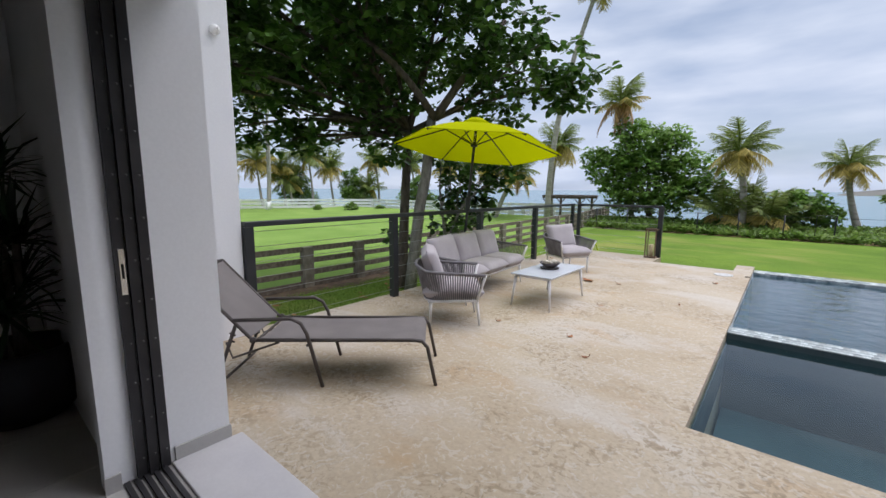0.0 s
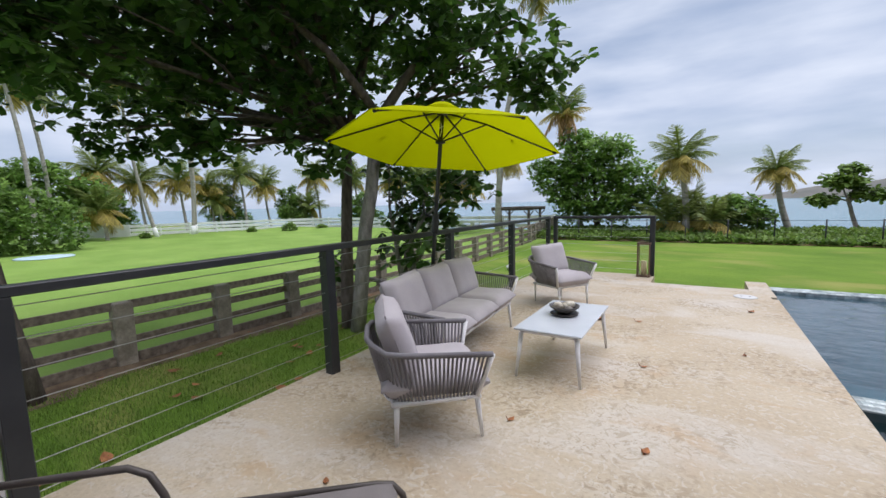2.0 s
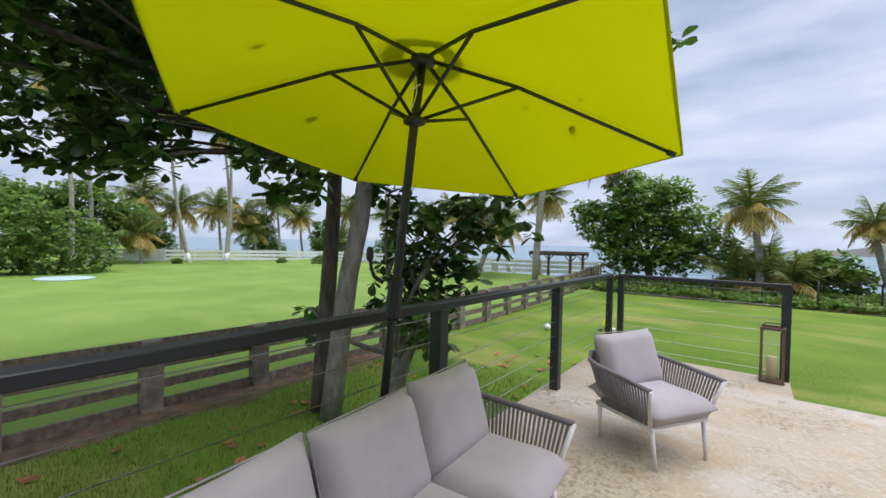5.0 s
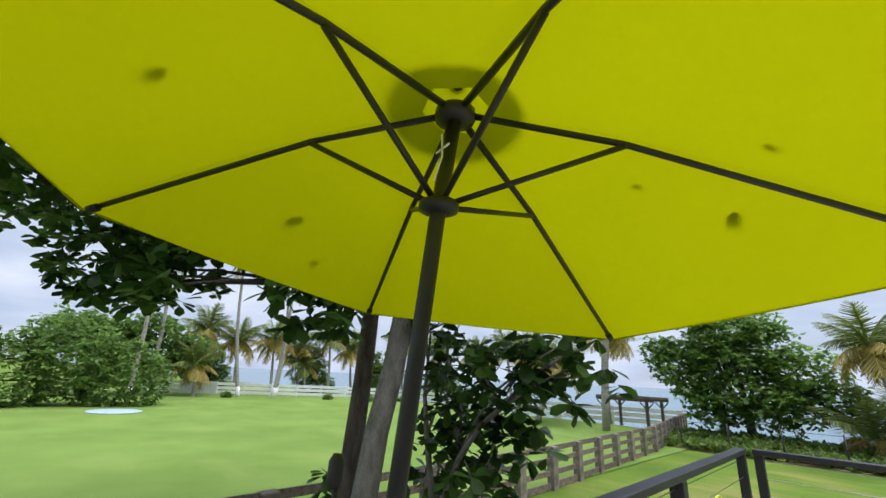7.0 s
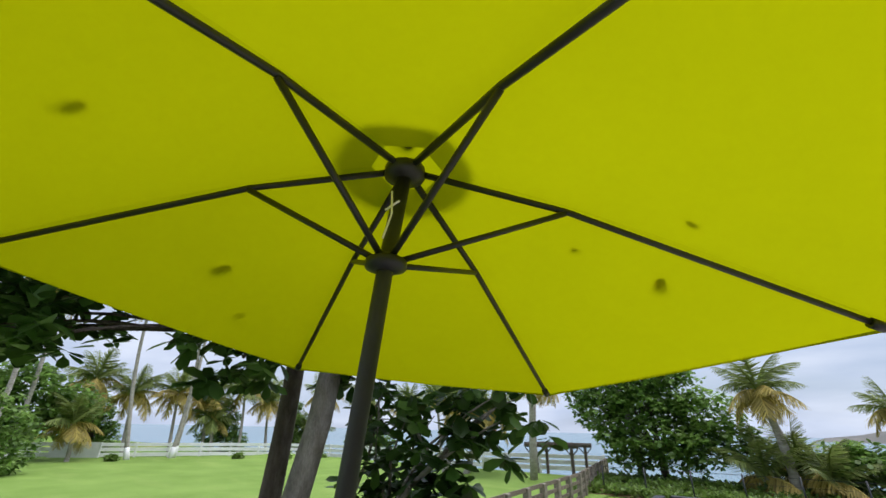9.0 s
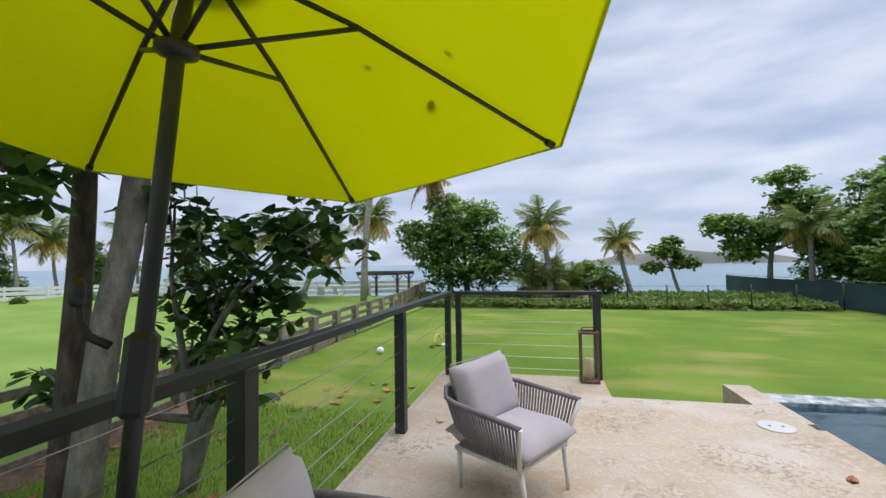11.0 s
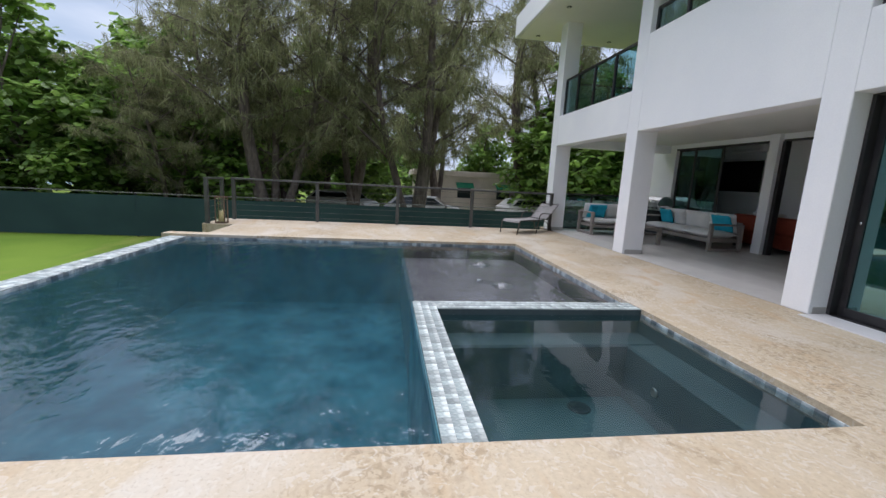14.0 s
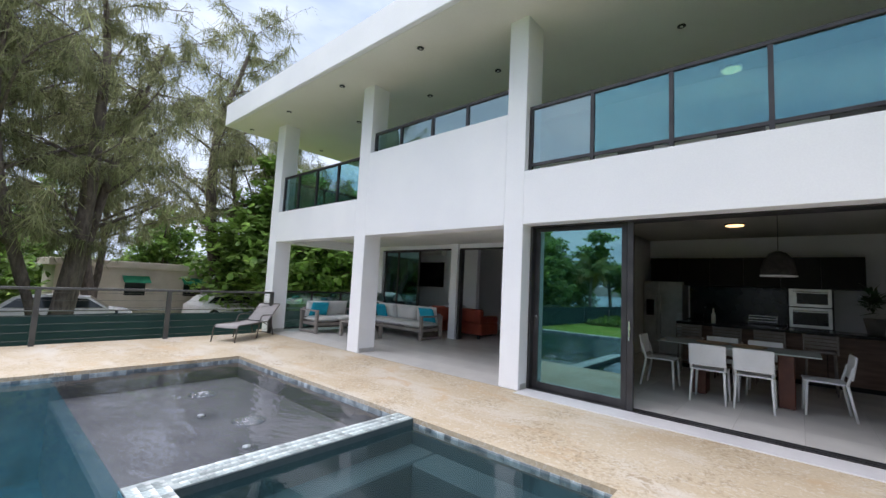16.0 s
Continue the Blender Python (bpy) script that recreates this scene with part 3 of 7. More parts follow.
def glass_railing(name, x0, x1, y, z0, z1, posts, gap=0.0):
    """Framed glass balustrade along x."""
    g = thing(name, "dark framed balcony railing with green tinted glass panels", "railing", kind="structure")
    part("top_rail", Shape().box(x0, x1, y - 0.03, y + 0.03, z1 - 0.05, z1, 0.004), BRONZE, g)
    part("bottom_rail", Shape().box(x0, x1, y - 0.02, y + 0.02, z0 + gap, z0 + gap + 0.045, 0.003), BRONZE, g)
    xs = [x0 + 0.025] + list(posts) + [x1 - 0.025]
    for x in xs:
        part("post", Shape().box(x - 0.025, x + 0.025, y - 0.028, y + 0.028, z0, z1 - 0.05), BRONZE, g)
    for a, b in zip(xs, xs[1:]):
        part("pane", Shape().box(a + 0.025, b - 0.025, y - 0.005, y + 0.005, z0 + gap + 0.045, z1 - 0.05), RAILGLASS, g)
    return g


glass_railing("balcony_railing", -1.95, 3.655, 1.90, 3.192, 4.21, (2.70, 1.74, 0.80, -0.15, -1.05), 0.09)
glass_railing("balcony_railing", 3.995, 7.355, 1.90, 4.142, 4.60, (4.88, 5.70, 6.55))
glass_railing("balcony_railing", 7.725, 11.145, 1.90, 3.192, 4.17, (8.65, 9.55, 10.4))
for z0, z1, nm in ((3.192, 4.17, "balcony_railing"), (0.0, 1.08, "porch_railing")):
    g = thing(nm, "dark framed glass railing across the open end", "railing", kind="structure")
    x = 11.4 if z0 > 1 else 11.66
    part("top_rail", Shape().box(x - 0.03, x + 0.03, -1.6, 1.595, z1 - 0.05, z1), BRONZE, g)
    part("bottom_rail", Shape().box(x - 0.02, x + 0.02, -1.6, 1.595, z0, z0 + 0.05), BRONZE, g)
    ys = (-1.57, -0.5, 0.53, 1.57)
    for yy in ys:
        part("post", Shape().box(x - 0.025, x + 0.025, yy - 0.025, yy + 0.025, z0 + 0.05, z1 - 0.05), BRONZE, g)
    for a, b in zip(ys, ys[1:]):
        part("pane", Shape().box(x - 0.005, x + 0.005, a + 0.025, b - 0.025, z0 + 0.05, z1 - 0.05), RAILGLASS, g)

for x, y in ((5.63, 2.41), (8.0, 2.41), (10.28, 2.41), (12.4, 2.41), (3.2, 2.41), (4.93, 0.97), (6.73, 0.97), (1.91, 0.4), (9.3, 0.97), (12.3, 0.2)):
    s = thing("downlight", "small black recessed ceiling downlight in the soffit", "downlight", group="soffit downlights")
    part("ring", Shape().lathe([(0.062, 0), (0.058, 0.012), (0.04, 0.012)], 20, pose(x, y, TOP - 0.025)), BLACKM, s)
    part("lens", Shape().lathe([(0.022, 0), (0.02, 0.006)], 16, pose(x, y, TOP - 0.031)), WHITEP, s)

# pool shell and spa
struct("pool_floor", Shape().box(1.3, 8.6, 3.6, 10.9, -1.95, -1.35), POOLBLUE, "deep blue plastered pool floor", "pool")
struct("pool_wall_north", Shape().box(1.45, 8.45, 10.56, 10.85, -1.75, -0.052), POOLBLUE, "blue plastered pool wall under the overflow lip", "pool")
struct("pool_shelf", Shape().box(4.05, 8.238, 3.975, 6.42, -1.7, -0.36, 0.02), SHELFGREY, "shallow grey sun shelf in the pool", "pool")
struct("pool_lining", Shape().box(1.672, 1.69, 6.47, 10.56, -1.75, -0.117).box(8.22, 8.238, 6.42, 10.56, -1.75, -0.117), POOLBLUE, "blue plaster pool sides", "pool")
struct("shelf_lining", Shape().box(8.224, 8.239, 3.974, 6.419, -0.36, -0.117).box(4.05, 8.224, 3.972, 3.986, -0.36, -0.117), SHELFGREY, "grey plaster sides of the sun shelf", "pool")
struct("spa_lining", Shape().box(1.672, 1.684, 3.974, 6.22, -0.5, -0.117).box(1.684, 3.798, 3.972, 3.984, -0.5, -0.117), SPADARK, "dark plaster sides of the spa", "spa")
struct("spa_floor", Shape().box(1.7, 3.8, 3.99, 6.2, -1.3, -0.82), SPAFLOOR, "dark plastered spa floor", "spa")
sp = Shape().box(1.70, 3.45, 3.975, 4.33, -1.3, -0.26, 0.02).box(3.45, 3.80, 3.975, 6.22, -1.3, -0.26, 0.02)
struct("spa_bench", sp, SPADARK, "dark submerged bench along two sides of the spa", "spa")
struct("spa_wall_pool_face", Shape().box(1.675, 4.05, 6.462, 6.47, -1.35, -0.02).box(4.042, 4.049, 6.42, 6.462, -1.35, -0.02), POOLBLUE, "blue plastered outer face of the spa wall", "pool")
struct("spa_wall", Shape().box(1.675, 3.80, 6.225, 6.46, -1.75, -0.014).box(3.80, 4.04, 3.975, 6.46, -1.75, -0.014), SPADARK, "dark core of the spa wall", "spa")


def water_sheet(x0, x1, y0, y1, z, step=0.12):
    s = Shape()
    nx, ny = max(2, int((x1 - x0) / step)), max(2, int((y1 - y0) / step))
    v = [(x0 + (x1 - x0) * i / nx, y0 + (y1 - y0) * j / ny, z) for j in range(ny + 1) for i in range(nx + 1)]
    f = [(j * (nx + 1) + i, j * (nx + 1) + i + 1, (j + 1) * (nx + 1) + i + 1, (j + 1) * (nx + 1) + i) for j in range(ny) for i in range(nx)]
    return s.add(v, f, None, True)


PW = water_sheet(1.672, 8.238, 6.42, 10.558, -0.085)
struct("water_shelf", water_sheet(4.042, 8.238, 3.972, 6.42, -0.085), SHELFWATER, "clear rippled water over the sun shelf", "water")
struct("water_pool", PW, WATER, "rippled clear pool water over dark plaster", "water")
struct("water_spa", water_sheet(1.672, 3.799, 3.972, 6.224, -0.07), SPAWATER, "still dark spa water", "water")
dr = thing("spa_drain", "black round drain cover on the spa floor", "drain")
part("cover", Shape().lathe([(0.11, 0), (0.11, 0.006), (0.09, 0.01)], 24, pose(3.26, 4.87, -0.82)), BLACKM, dr)
for x, y, z, rx in ((2.95, 3.91, -0.5, -90),):
    jt = thing("spa_jet", "round metal spa jet in the bench front", "jet", group="spa jets")
    part("ring", Shape().lathe([(0.045, 0), (0.04, 0.012), (0.02, 0.012)], 16, pose(x, y, z, rx if rx else 0, 0 if rx else -90, 0) @ pose(0, 0, 0.43 if rx else 0.0)), STEEL, jt)

for x, y in ((5.04, 5.18), (6.36, 5.18)):
    bb = thing("water_bubbler", "low mound of bubbling water over the sun shelf", "fountain", group="shelf bubblers")
    part("bubble_mound", Shape().lathe([(0.17, 0.0), (0.13, 0.007), (0.08, 0.016), (0.045, 0.034), (0.018, 0.044)], 28, pose(x, y, -0.084)), FOAM, bb)
    part("nozzle", Shape().lathe([(0.04, 0.0), (0.04, 0.02), (0.015, 0.03)], 16, pose(x, y, -0.36)), WHITEP, bb)

# skimmer lid
ld = thing("skimmer_lid", "white round skimmer lid set in the stone deck", "lid")
part("disc", Shape().lathe([(0.145, 0), (0.143, 0.006), (0.12, 0.008)], 32, pose(1.30, 9.67, 0.001)), LIDG, ld)
for dx in (-0.05, 0.05):
    part("finger_hole", Shape().lathe([(0.013, 0), (0.012, 0.002)], 10, pose(1.30 + dx, 9.67, 0.009)), BLACKM, ld)

# ---- terrace railings ----


def cable_railing(name, posts, run, metal, ztop, label, cables=7, cable_mat=GREYM):
    """Flat-topped post railing with steel cables; run is a list of (a, b) post index pairs."""
    g = thing(name, label, "railing", kind="structure")
    for x, y, w in posts:
        part("post", Shape().box(x - w / 2, x + w / 2, y - w / 2, y + w / 2, -0.02, ztop - 0.05, 0.004), metal, g)
    for a, b in run:
        (xa, ya, _), (xb, yb, _) = posts[a], posts[b]
        along_y = abs(xa - xb) < 0.2
        m = Shape()
        if along_y:
            m.box(xa - 0.045, xa + 0.045, min(ya, yb) - 0.04, max(ya, yb) + 0.04, ztop - 0.05, ztop, 0.005)
        else:
            m.box(min(xa, xb) - 0.04, max(xa, xb) + 0.04, ya - 0.045, ya + 0.045, ztop - 0.05, ztop, 0.005)
        part("top_rail", m, metal, g)
        for k in range(cables):
            z = 0.10 + (ztop - 0.2) * k / (cables - 1)
            part("cable", Shape().tube([(xa, ya, z), (xb, yb, z)], 0.003, 5, cap=False), cable_mat, g)
    return g


RX = -1.95
ps = [(RX, 2.998, 0.09), (RX, 4.92, 0.09), (RX, 6.92, 0.09), (RX, 8.92, 0.09), (RX, 10.86, 0.075), (RX + 0.13, 10.95, 0.075), (-0.02, 10.95, 0.09)]
cable_railing("terrace_railing", ps, [(0, 4), (5, 6)], BLACKM, 1.12, "black metal terrace railing with thin steel cables", 7, STEEL)
ps = [(10.98, 2.10, 0.08), (10.98, 4.40, 0.08), (10.98, 6.45, 0.08), (10.98, 8.55, 0.08), (10.98, 10.62, 0.08), (10.86, 10.85, 0.08), (9.94, 10.85, 0.08)]
cable_railing("deck_railing", ps, [(0, 4), (5, 6)], DECKM, 1.06, "dark grey metal deck railing with steel cables", 7, GREYM)

# ---- lawn, dune and sea ----


def ground_height(x, y):
    r = 0.0
    if y > 32:
        t = min(1, (y - 32) / 6)
        r += 0.25 * math.sin(t * math.pi)
    if y > 38:
        r -= min(2.2, (y - 38) * 0.14)
    return GL + r + 0.02 * noise.noise((x * 0.25, y * 0.25, 0))


def grid_sheet(xs, ys, hf, hole=None):
    s = Shape()
    v = [(x, y, hf(x, y)) for y in ys for x in xs]
    n = len(xs)
    f = [(j * n + i, j * n + i + 1, (j + 1) * n + i + 1, (j + 1) * n + i) for j in range(len(ys) - 1) for i in range(n - 1)
         if not (hole and hole[0] <= xs[i] and xs[i + 1] <= hole[1] and hole[2] <= ys[j] and ys[j + 1] <= hole[3])]
    return s.add(v, f, None, True)


def grass_material(name, c1, c2, dry):
    m = material(name, c1, c2, 0.95, 0.35, 55, 0.35, 0.6, dist=0.03, spec=0.15)
    n, l = m.node_tree.nodes, m.node_tree.links
    p = n["Principled BSDF"]
    co, t = n.new("ShaderNodeTexCoord"), n.new("ShaderNodeTexNoise")
    t.inputs["Scale"].default_value, t.inputs["Detail"].default_value = 0.28, 8
    mp = n.new("ShaderNodeMapping")
    mp.inputs["Scale"].default_value = (1.0, 2.2, 1.0)
    l.new(co.outputs["Object"], mp.inputs[0])
    l.new(mp.outputs[0], t.inputs[0])
    r, x = n.new("ShaderNodeValToRGB"), n.new("ShaderNodeMix")
    r.color_ramp.elements[0].position, r.color_ramp.elements[1].position = 0.52, 0.68
    r.color_ramp.elements[1].color = (dry[3], dry[3], dry[3], 1)
    x.data_type = "RGBA"
    l.new(t.outputs[0], r.inputs[0])
    l.new(r.outputs[0], x.inputs[0])
    l.new(p.inputs["Base Color"].links[0].from_socket, x.inputs[6])
    x.inputs[7].default_value = (*dry[:3], 1)
    l.new(x.outputs[2], p.inputs["Base Color"])
    return m


LAWN = grass_material("lawn_grass", (0.10, 0.18, 0.022), (0.16, 0.25, 0.034), (0.29, 0.28, 0.085, 0.7))
LAWN2 = grass_material("bright_lawn_grass", (0.16, 0.265, 0.05), (0.21, 0.325, 0.07), (0.26, 0.35, 0.09, 0.4))
xs = [-3000, -900, -300, -150, -100, -80] + [-60 + 4 * i for i in range(15)] + [-1.9, 1.5, 4.9, 8.35] + [12 + 4 * i for i in range(13)] + [80, 120, 200, 400, 900, 3000]
ys = [-3000, -900, -300, -120, -60, -40] + [-30 + 3 * i for i in range(12)] + [3.8, 6.0, 8.4, 10.7] + [13 + 2.2 * i for i in range(5)] + [24 + 1.0 * i for i in range(34)] + [60, 70, 100, 300, 1000, 4900]
struct("ground", grid_sheet(xs, ys, ground_height, (-1.9, 8.35, 3.8, 10.7)), LAWN, "mown green lawn with dry yellowish patches", "lawn")
struct("lawn_neighbour", grid_sheet([-60 + 1.49 * i for i in range(36)], [-30 + 2 * i for i in range(34)],
       lambda x, y: ground_height(x, y) + 0.03), LAWN2, "bright green neighbouring lawn behind the wooden fence", "lawn")
SEAM = material("sea_water", (0.06, 0.16, 0.20), (0.09, 0.22, 0.26), 0.18, 0.02, 0.6, 0.2, 0.6, dist=0.3, stretch=(0.5, 1.6, 1))
struct("water_sea", grid_sheet([-4500, -600, -100, 0, 100, 600, 4500], [44, 60, 120, 400, 1200, 4800], lambda x, y: -2.3), SEAM,
       "grey blue sea reaching the horizon", "sea")

# ---- terrace furniture ----
YAW = lambda x, y, a, z=0.0: pose(x, y, z, 0, 0, a)


def rope_seat(name, label, cat, at, width, depth, seats, group=""):
    """Rope-woven lounge seat: white legs and frame, rope sides and back, loose cushions. Front is +x."""
    t = thing(name, label, cat, at, group)
    w, d = width / 2, depth / 2
    for sx, sy in ((1, 1), (1, -1), (-1, 1), (-1, -1)):
        part("leg", Shape().tube([((d - 0.075) if sx > 0 else 0.16 - d, sy * (w - 0.10), 0.28), ((d - 0.04) if sx > 0 else 0.15 - d, sy * (w - 0.115), 0.0)], 0.019, 10, 0.011), WHITEM, t)
    part("seat_frame", Shape().tube([(d - 0.075, -w + 0.09, 0.28), (d - 0.075, w - 0.09, 0.28)], 0.016, 8)
         .tube([(-d + 0.14, -w + 0.09, 0.27), (-d + 0.14, w - 0.09, 0.27)], 0.016, 8)
         .tube([(-d + 0.14, -w + 0.09, 0.27), (d - 0.075, -w + 0.09, 0.28)], 0.016, 8)
         .tube([(-d + 0.14, w - 0.09, 0.27), (d - 0.075, w - 0.09, 0.28)], 0.016, 8), WHITEM, t)
    # top line: arms rise from the front to a higher back
    low, high = [], []
    n_side, n_back, n_cor = 7, max(5, int(seats * 7)), 3
    path = [((d - (2 * d - 0.22) * i / n_side), -w) for i in range(n_side)]
    for i in range(n_cor + 1):
        a = math.pi / 2 * i / n_cor
        path.append((-d + 0.22 - 0.22 * math.sin(a), -w + 0.22 - 0.22 * math.cos(a)))
    path += [(-d, -w + 0.22 + (2 * w - 0.44) * i / n_back) for i in range(1, n_back)]
    path += [(x, -y) for x, y in reversed(path[:n_side + n_cor + 1])]
    for x, y in path:
        f = (d - x) / (2 * d)
        high.append((x, y, 0.565 + 0.045 * f + (0.03 if f > 0.9 else 0)))
        k = 0.80
        low.append((x * k + 0.02, y * (1 - 0.09 / w), 0.275))
    part("arm_rail", Shape().tube(high, 0.017, 8), ROPE, t, "rope-wrapped top rail")
    for s in (-1, 1):
        part("arm_post", Shape().tube([(d - 0.075, s * (w - 0.09), 0.28), (d, s * w, 0.565)], 0.015, 8), WHITEM, t)
    cum = [0.0]
    for p, q in zip(high, high[1:]):
        cum.append(cum[-1] + (Vector(q) - Vector(p)).length)
    count = int(cum[-1] / 0.026)
    for k in range(1, count):
        s = cum[-1] * k / count
        i = max(j for j in range(len(cum) - 1) if cum[j] <= s)
        u = (s - cum[i]) / (cum[i + 1] - cum[i])
        a, b = Vector(high[i]).lerp(Vector(high[i + 1]), u), Vector(low[i]).lerp(Vector(low[i + 1]), u)
        part("rope_strand", Shape().tube([a, b], 0.0075, 5, cap=False), ROPE, t)
    part("lower_rail", Shape().tube(low, 0.011, 6), WHITEM, t)
    cw = (width - 0.12) / seats
    for k in range(seats):
        yc = -w + 0.06 + cw * (k + 0.5)
        part("seat_cushion", Shape().pillow(depth - 0.07, cw - 0.004, 0.175, pose(0.035, yc, 0.37), 12, 0.15), CUSHION, t)
        bc = part("back_cushion", Shape().pillow(0.445, cw - 0.012, 0.18, pose(-d + 0.185, yc, 0.60, 0, -109, 0) @ pose(0, 0, 0, 0, 0, 3 * (k - 1)), 12, 1.0), CUSHION, t)
        b = [pose(-d + 0.185, yc, 0.60, 0, -109, 0) @ Vector(p) for p in ((-0.225, -cw / 2 + 0.01, 0), (-0.225, cw / 2 - 0.01, 0), (0.225, cw / 2 - 0.01, 0), (0.225, -cw / 2 + 0.01, 0), (-0.225, -cw / 2 + 0.01, 0))]
        part("piping", Shape().tube(b, 0.005, 5), PIPING, bc)
    return t


SEATL = "grey rope-woven armchair with white legs and taupe cushions"
rope_seat("armchair", "grey rope-woven armchair with taupe cushions beside the sofa end", "armchair", YAW(-0.775, 4.65, 42), 0.70, 0.72, 1, "rope armchairs")
rope_seat("armchair", "grey rope-woven armchair with taupe cushions by the railing corner", "armchair", YAW(-0.96, 8.235, -32), 0.70, 0.72, 1, "rope armchairs")
rope_seat("sofa", "grey rope-woven three-seat sofa with taupe cushions along the railing", "sofa", YAW(-1.345, 5.99, 5.0), 1.86, 0.74, 3)

ct = thing("coffee_table", "low white rectangular metal coffee table on splayed legs", "coffee table")
part("tabletop", Shape().box(-0.55, -0.005, 5.60, 6.66, 0.397, 0.417, 0.006), TABLEW, ct)
part("apron", Shape().box(-0.51, -0.045, 5.65, 6.61, 0.367, 0.397, 0.003), WHITEM, ct)
for sx, sy, x, y in ((-1, -1, -0.50, 5.65), (1, -1, -0.05, 5.65), (1, 1, -0.05, 6.60), (-1, 1, -0.50, 6.60)):
    part("leg", Shape().tube([(x, y, 0.37), (x + sx * 0.035, y + sy * 0.035, 0.0)], 0.021, 10, 0.011), WHITEM, ct)
pl = thing("plate", "dark round wooden plate on the coffee table", "plate")
part("disc", Shape().lathe([(0.06, 0.0), (0.115, 0.008), (0.125, 0.02), (0.118, 0.02), (0.06, 0.012)], 28, pose(-0.29, 6.16, 0.417)), BOWLM, pl)
bw = thing("bowl", "dark stone bowl filled with shells and coral", "bowl")
part("vessel", Shape().lathe([(0.05, 0.0), (0.07, 0.012), (0.125, 0.055), (0.135, 0.07), (0.126, 0.07), (0.09, 0.04), (0.04, 0.03)], 28, pose(-0.29, 6.16, 0.433)), BOWLM, bw)
for k, (dx, dy, r, col) in enumerate(((-0.05, -0.03, 0.045, SHELLC), (0.04, 0.03, 0.05, SHELLC), (0.05, -0.05, 0.03, BARKG), (-0.04, 0.05, 0.035, BARKG), (0.0, 0.0, 0.04, SHELLC))):
    sh = thing("seashell", "weathered whitish shell lying in the bowl", "shell", group="shells in the bowl")
    s = Shape()
    prof = [(r * math.sin(math.pi * i / 7) * (1 + 0.12 * (i % 2)) + 0.001, r * 0.75 * (1 - math.cos(math.pi * i / 7))) for i in range(8)]
    s.lathe(prof, 12, pose(-0.29 + dx, 6.16 + dy, 0.467, 25 * (k - 2), 18 * (k % 3 - 1), 40 * k))
    part("shell_body", s, col, sh)

# umbrella
HUB, TOPZ = Vector((-1.666, 6.318, 2.092)), 2.44
um = thing("umbrella", "open lime green six-sided patio umbrella with a dark pole", "umbrella", pose(0, 0, 0))
base = Vector((-1.83, 6.235, 0.0))
part("pole", Shape().tube([(base.x, base.y, 0.05), (-1.737, 6.282, 1.23), tuple(HUB), (HUB.x + 0.012, HUB.y + 0.04, TOPZ - 0.02)], 0.022, 14), BLACKM, um)
part("base_plate", Shape().lathe([(0.20, 0), (0.20, 0.04), (0.17, 0.055), (0.03, 0.06), (0.03, 0.30)], 28, pose(base.x + 0.0, base.y, 0.0)), BLACKM, um)
cr = part("crank_box", Shape().box(-0.036, 0.036, -0.045, 0.045, -0.11, 0.105, 0.016, pose(-1.737, 6.280, 1.225, -3, 5, 40)), BLACKM, um)
part("crank_handle", Shape().tube([(-1.775, 6.235, 1.30), (-1.80, 6.20, 1.33), (-1.812, 6.19, 1.37), (-1.818, 6.185, 1.43)], 0.012, 8, 0.008), BLACKM, cr)
part("crank_knob", Shape().lathe([(0.012, -0.035), (0.018, -0.02), (0.018, 0.02), (0.010, 0.035)], 12, pose(-1.818, 6.185, 1.44, -4, -4, 0)), BLACKM, cr)
part("hub", Shape().lathe([(0.03, 0), (0.055, 0.01), (0.055, 0.03), (0.03, 0.045)], 16, pose(HUB.x, HUB.y, HUB.z - 0.02)), BLACKM, um)
part("top_hub", Shape().lathe([(0.03, 0), (0.06, 0.01), (0.06, 0.04), (0.03, 0.055)], 16, pose(HUB.x + 0.012, HUB.y + 0.036, TOPZ - 0.07)), BLACKM, um)
A0 = math.radians(35.0)
RAD = 1.265
apex = Vector((-1.655, 6.362, TOPZ))
tips = [apex + Vector((RAD * math.cos(A0 + k * math.pi / 3), RAD * math.sin(A0 + k * math.pi / 3), 2.058 - (0.192 if k < 3 else 0.15) * math.cos(A0 + k * math.pi / 3 - math.radians(93)) - TOPZ)) for k in range(6)]
NS, NR = 8, 12
s = Shape()
v, f = [], []
for k in range(6):
    for i in range(NR + 1):
        for q in range(NS + 1):
            e = 0.085 + 0.915 * i / NR
            a, b = apex.lerp(tips[k], e), apex.lerp(tips[(k + 1) % 6], e)
            p = a.lerp(b, q / NS)
            u = q / NS
            p.z -= 0.010 * 4 * u * (1 - u) * e
            p.z += 0.035 * math.sin(math.pi * e)
            v.append(p)
    o = k * (NR + 1) * (NS + 1)
    for i in range(NR):
        for q in range(NS):
            a = o + i * (NS + 1) + q
            f.append((a, a + 1, a + NS + 2, a + NS + 1))
s.add(v, f, None, True)
canopy = part("canopy", s, LIME, um, "lime green canvas canopy")
hem = [t.copy() for t in tips] + [tips[0].copy()]
part("hem", Shape().tube(hem, 0.006, 5), LIME, canopy)
cap = Shape()
SEG = 36
cv = [apex + Vector((0, 0, 0.065))]
for fr_ in (0.5, 1.0):
    for k in range(SEG):
        a = 2 * math.pi * k / SEG
        d_ = Vector((0.205 * fr_ * math.cos(a), 0.205 * fr_ * math.sin(a), 0))
        cv.append(apex + d_ + Vector((0, 0, 0.065 - 0.085 * fr_ * fr_ - 0.15 * d_.y)))
cfaces = [(0, 1 + k, 1 + (k + 1) % SEG) for k in range(SEG)]
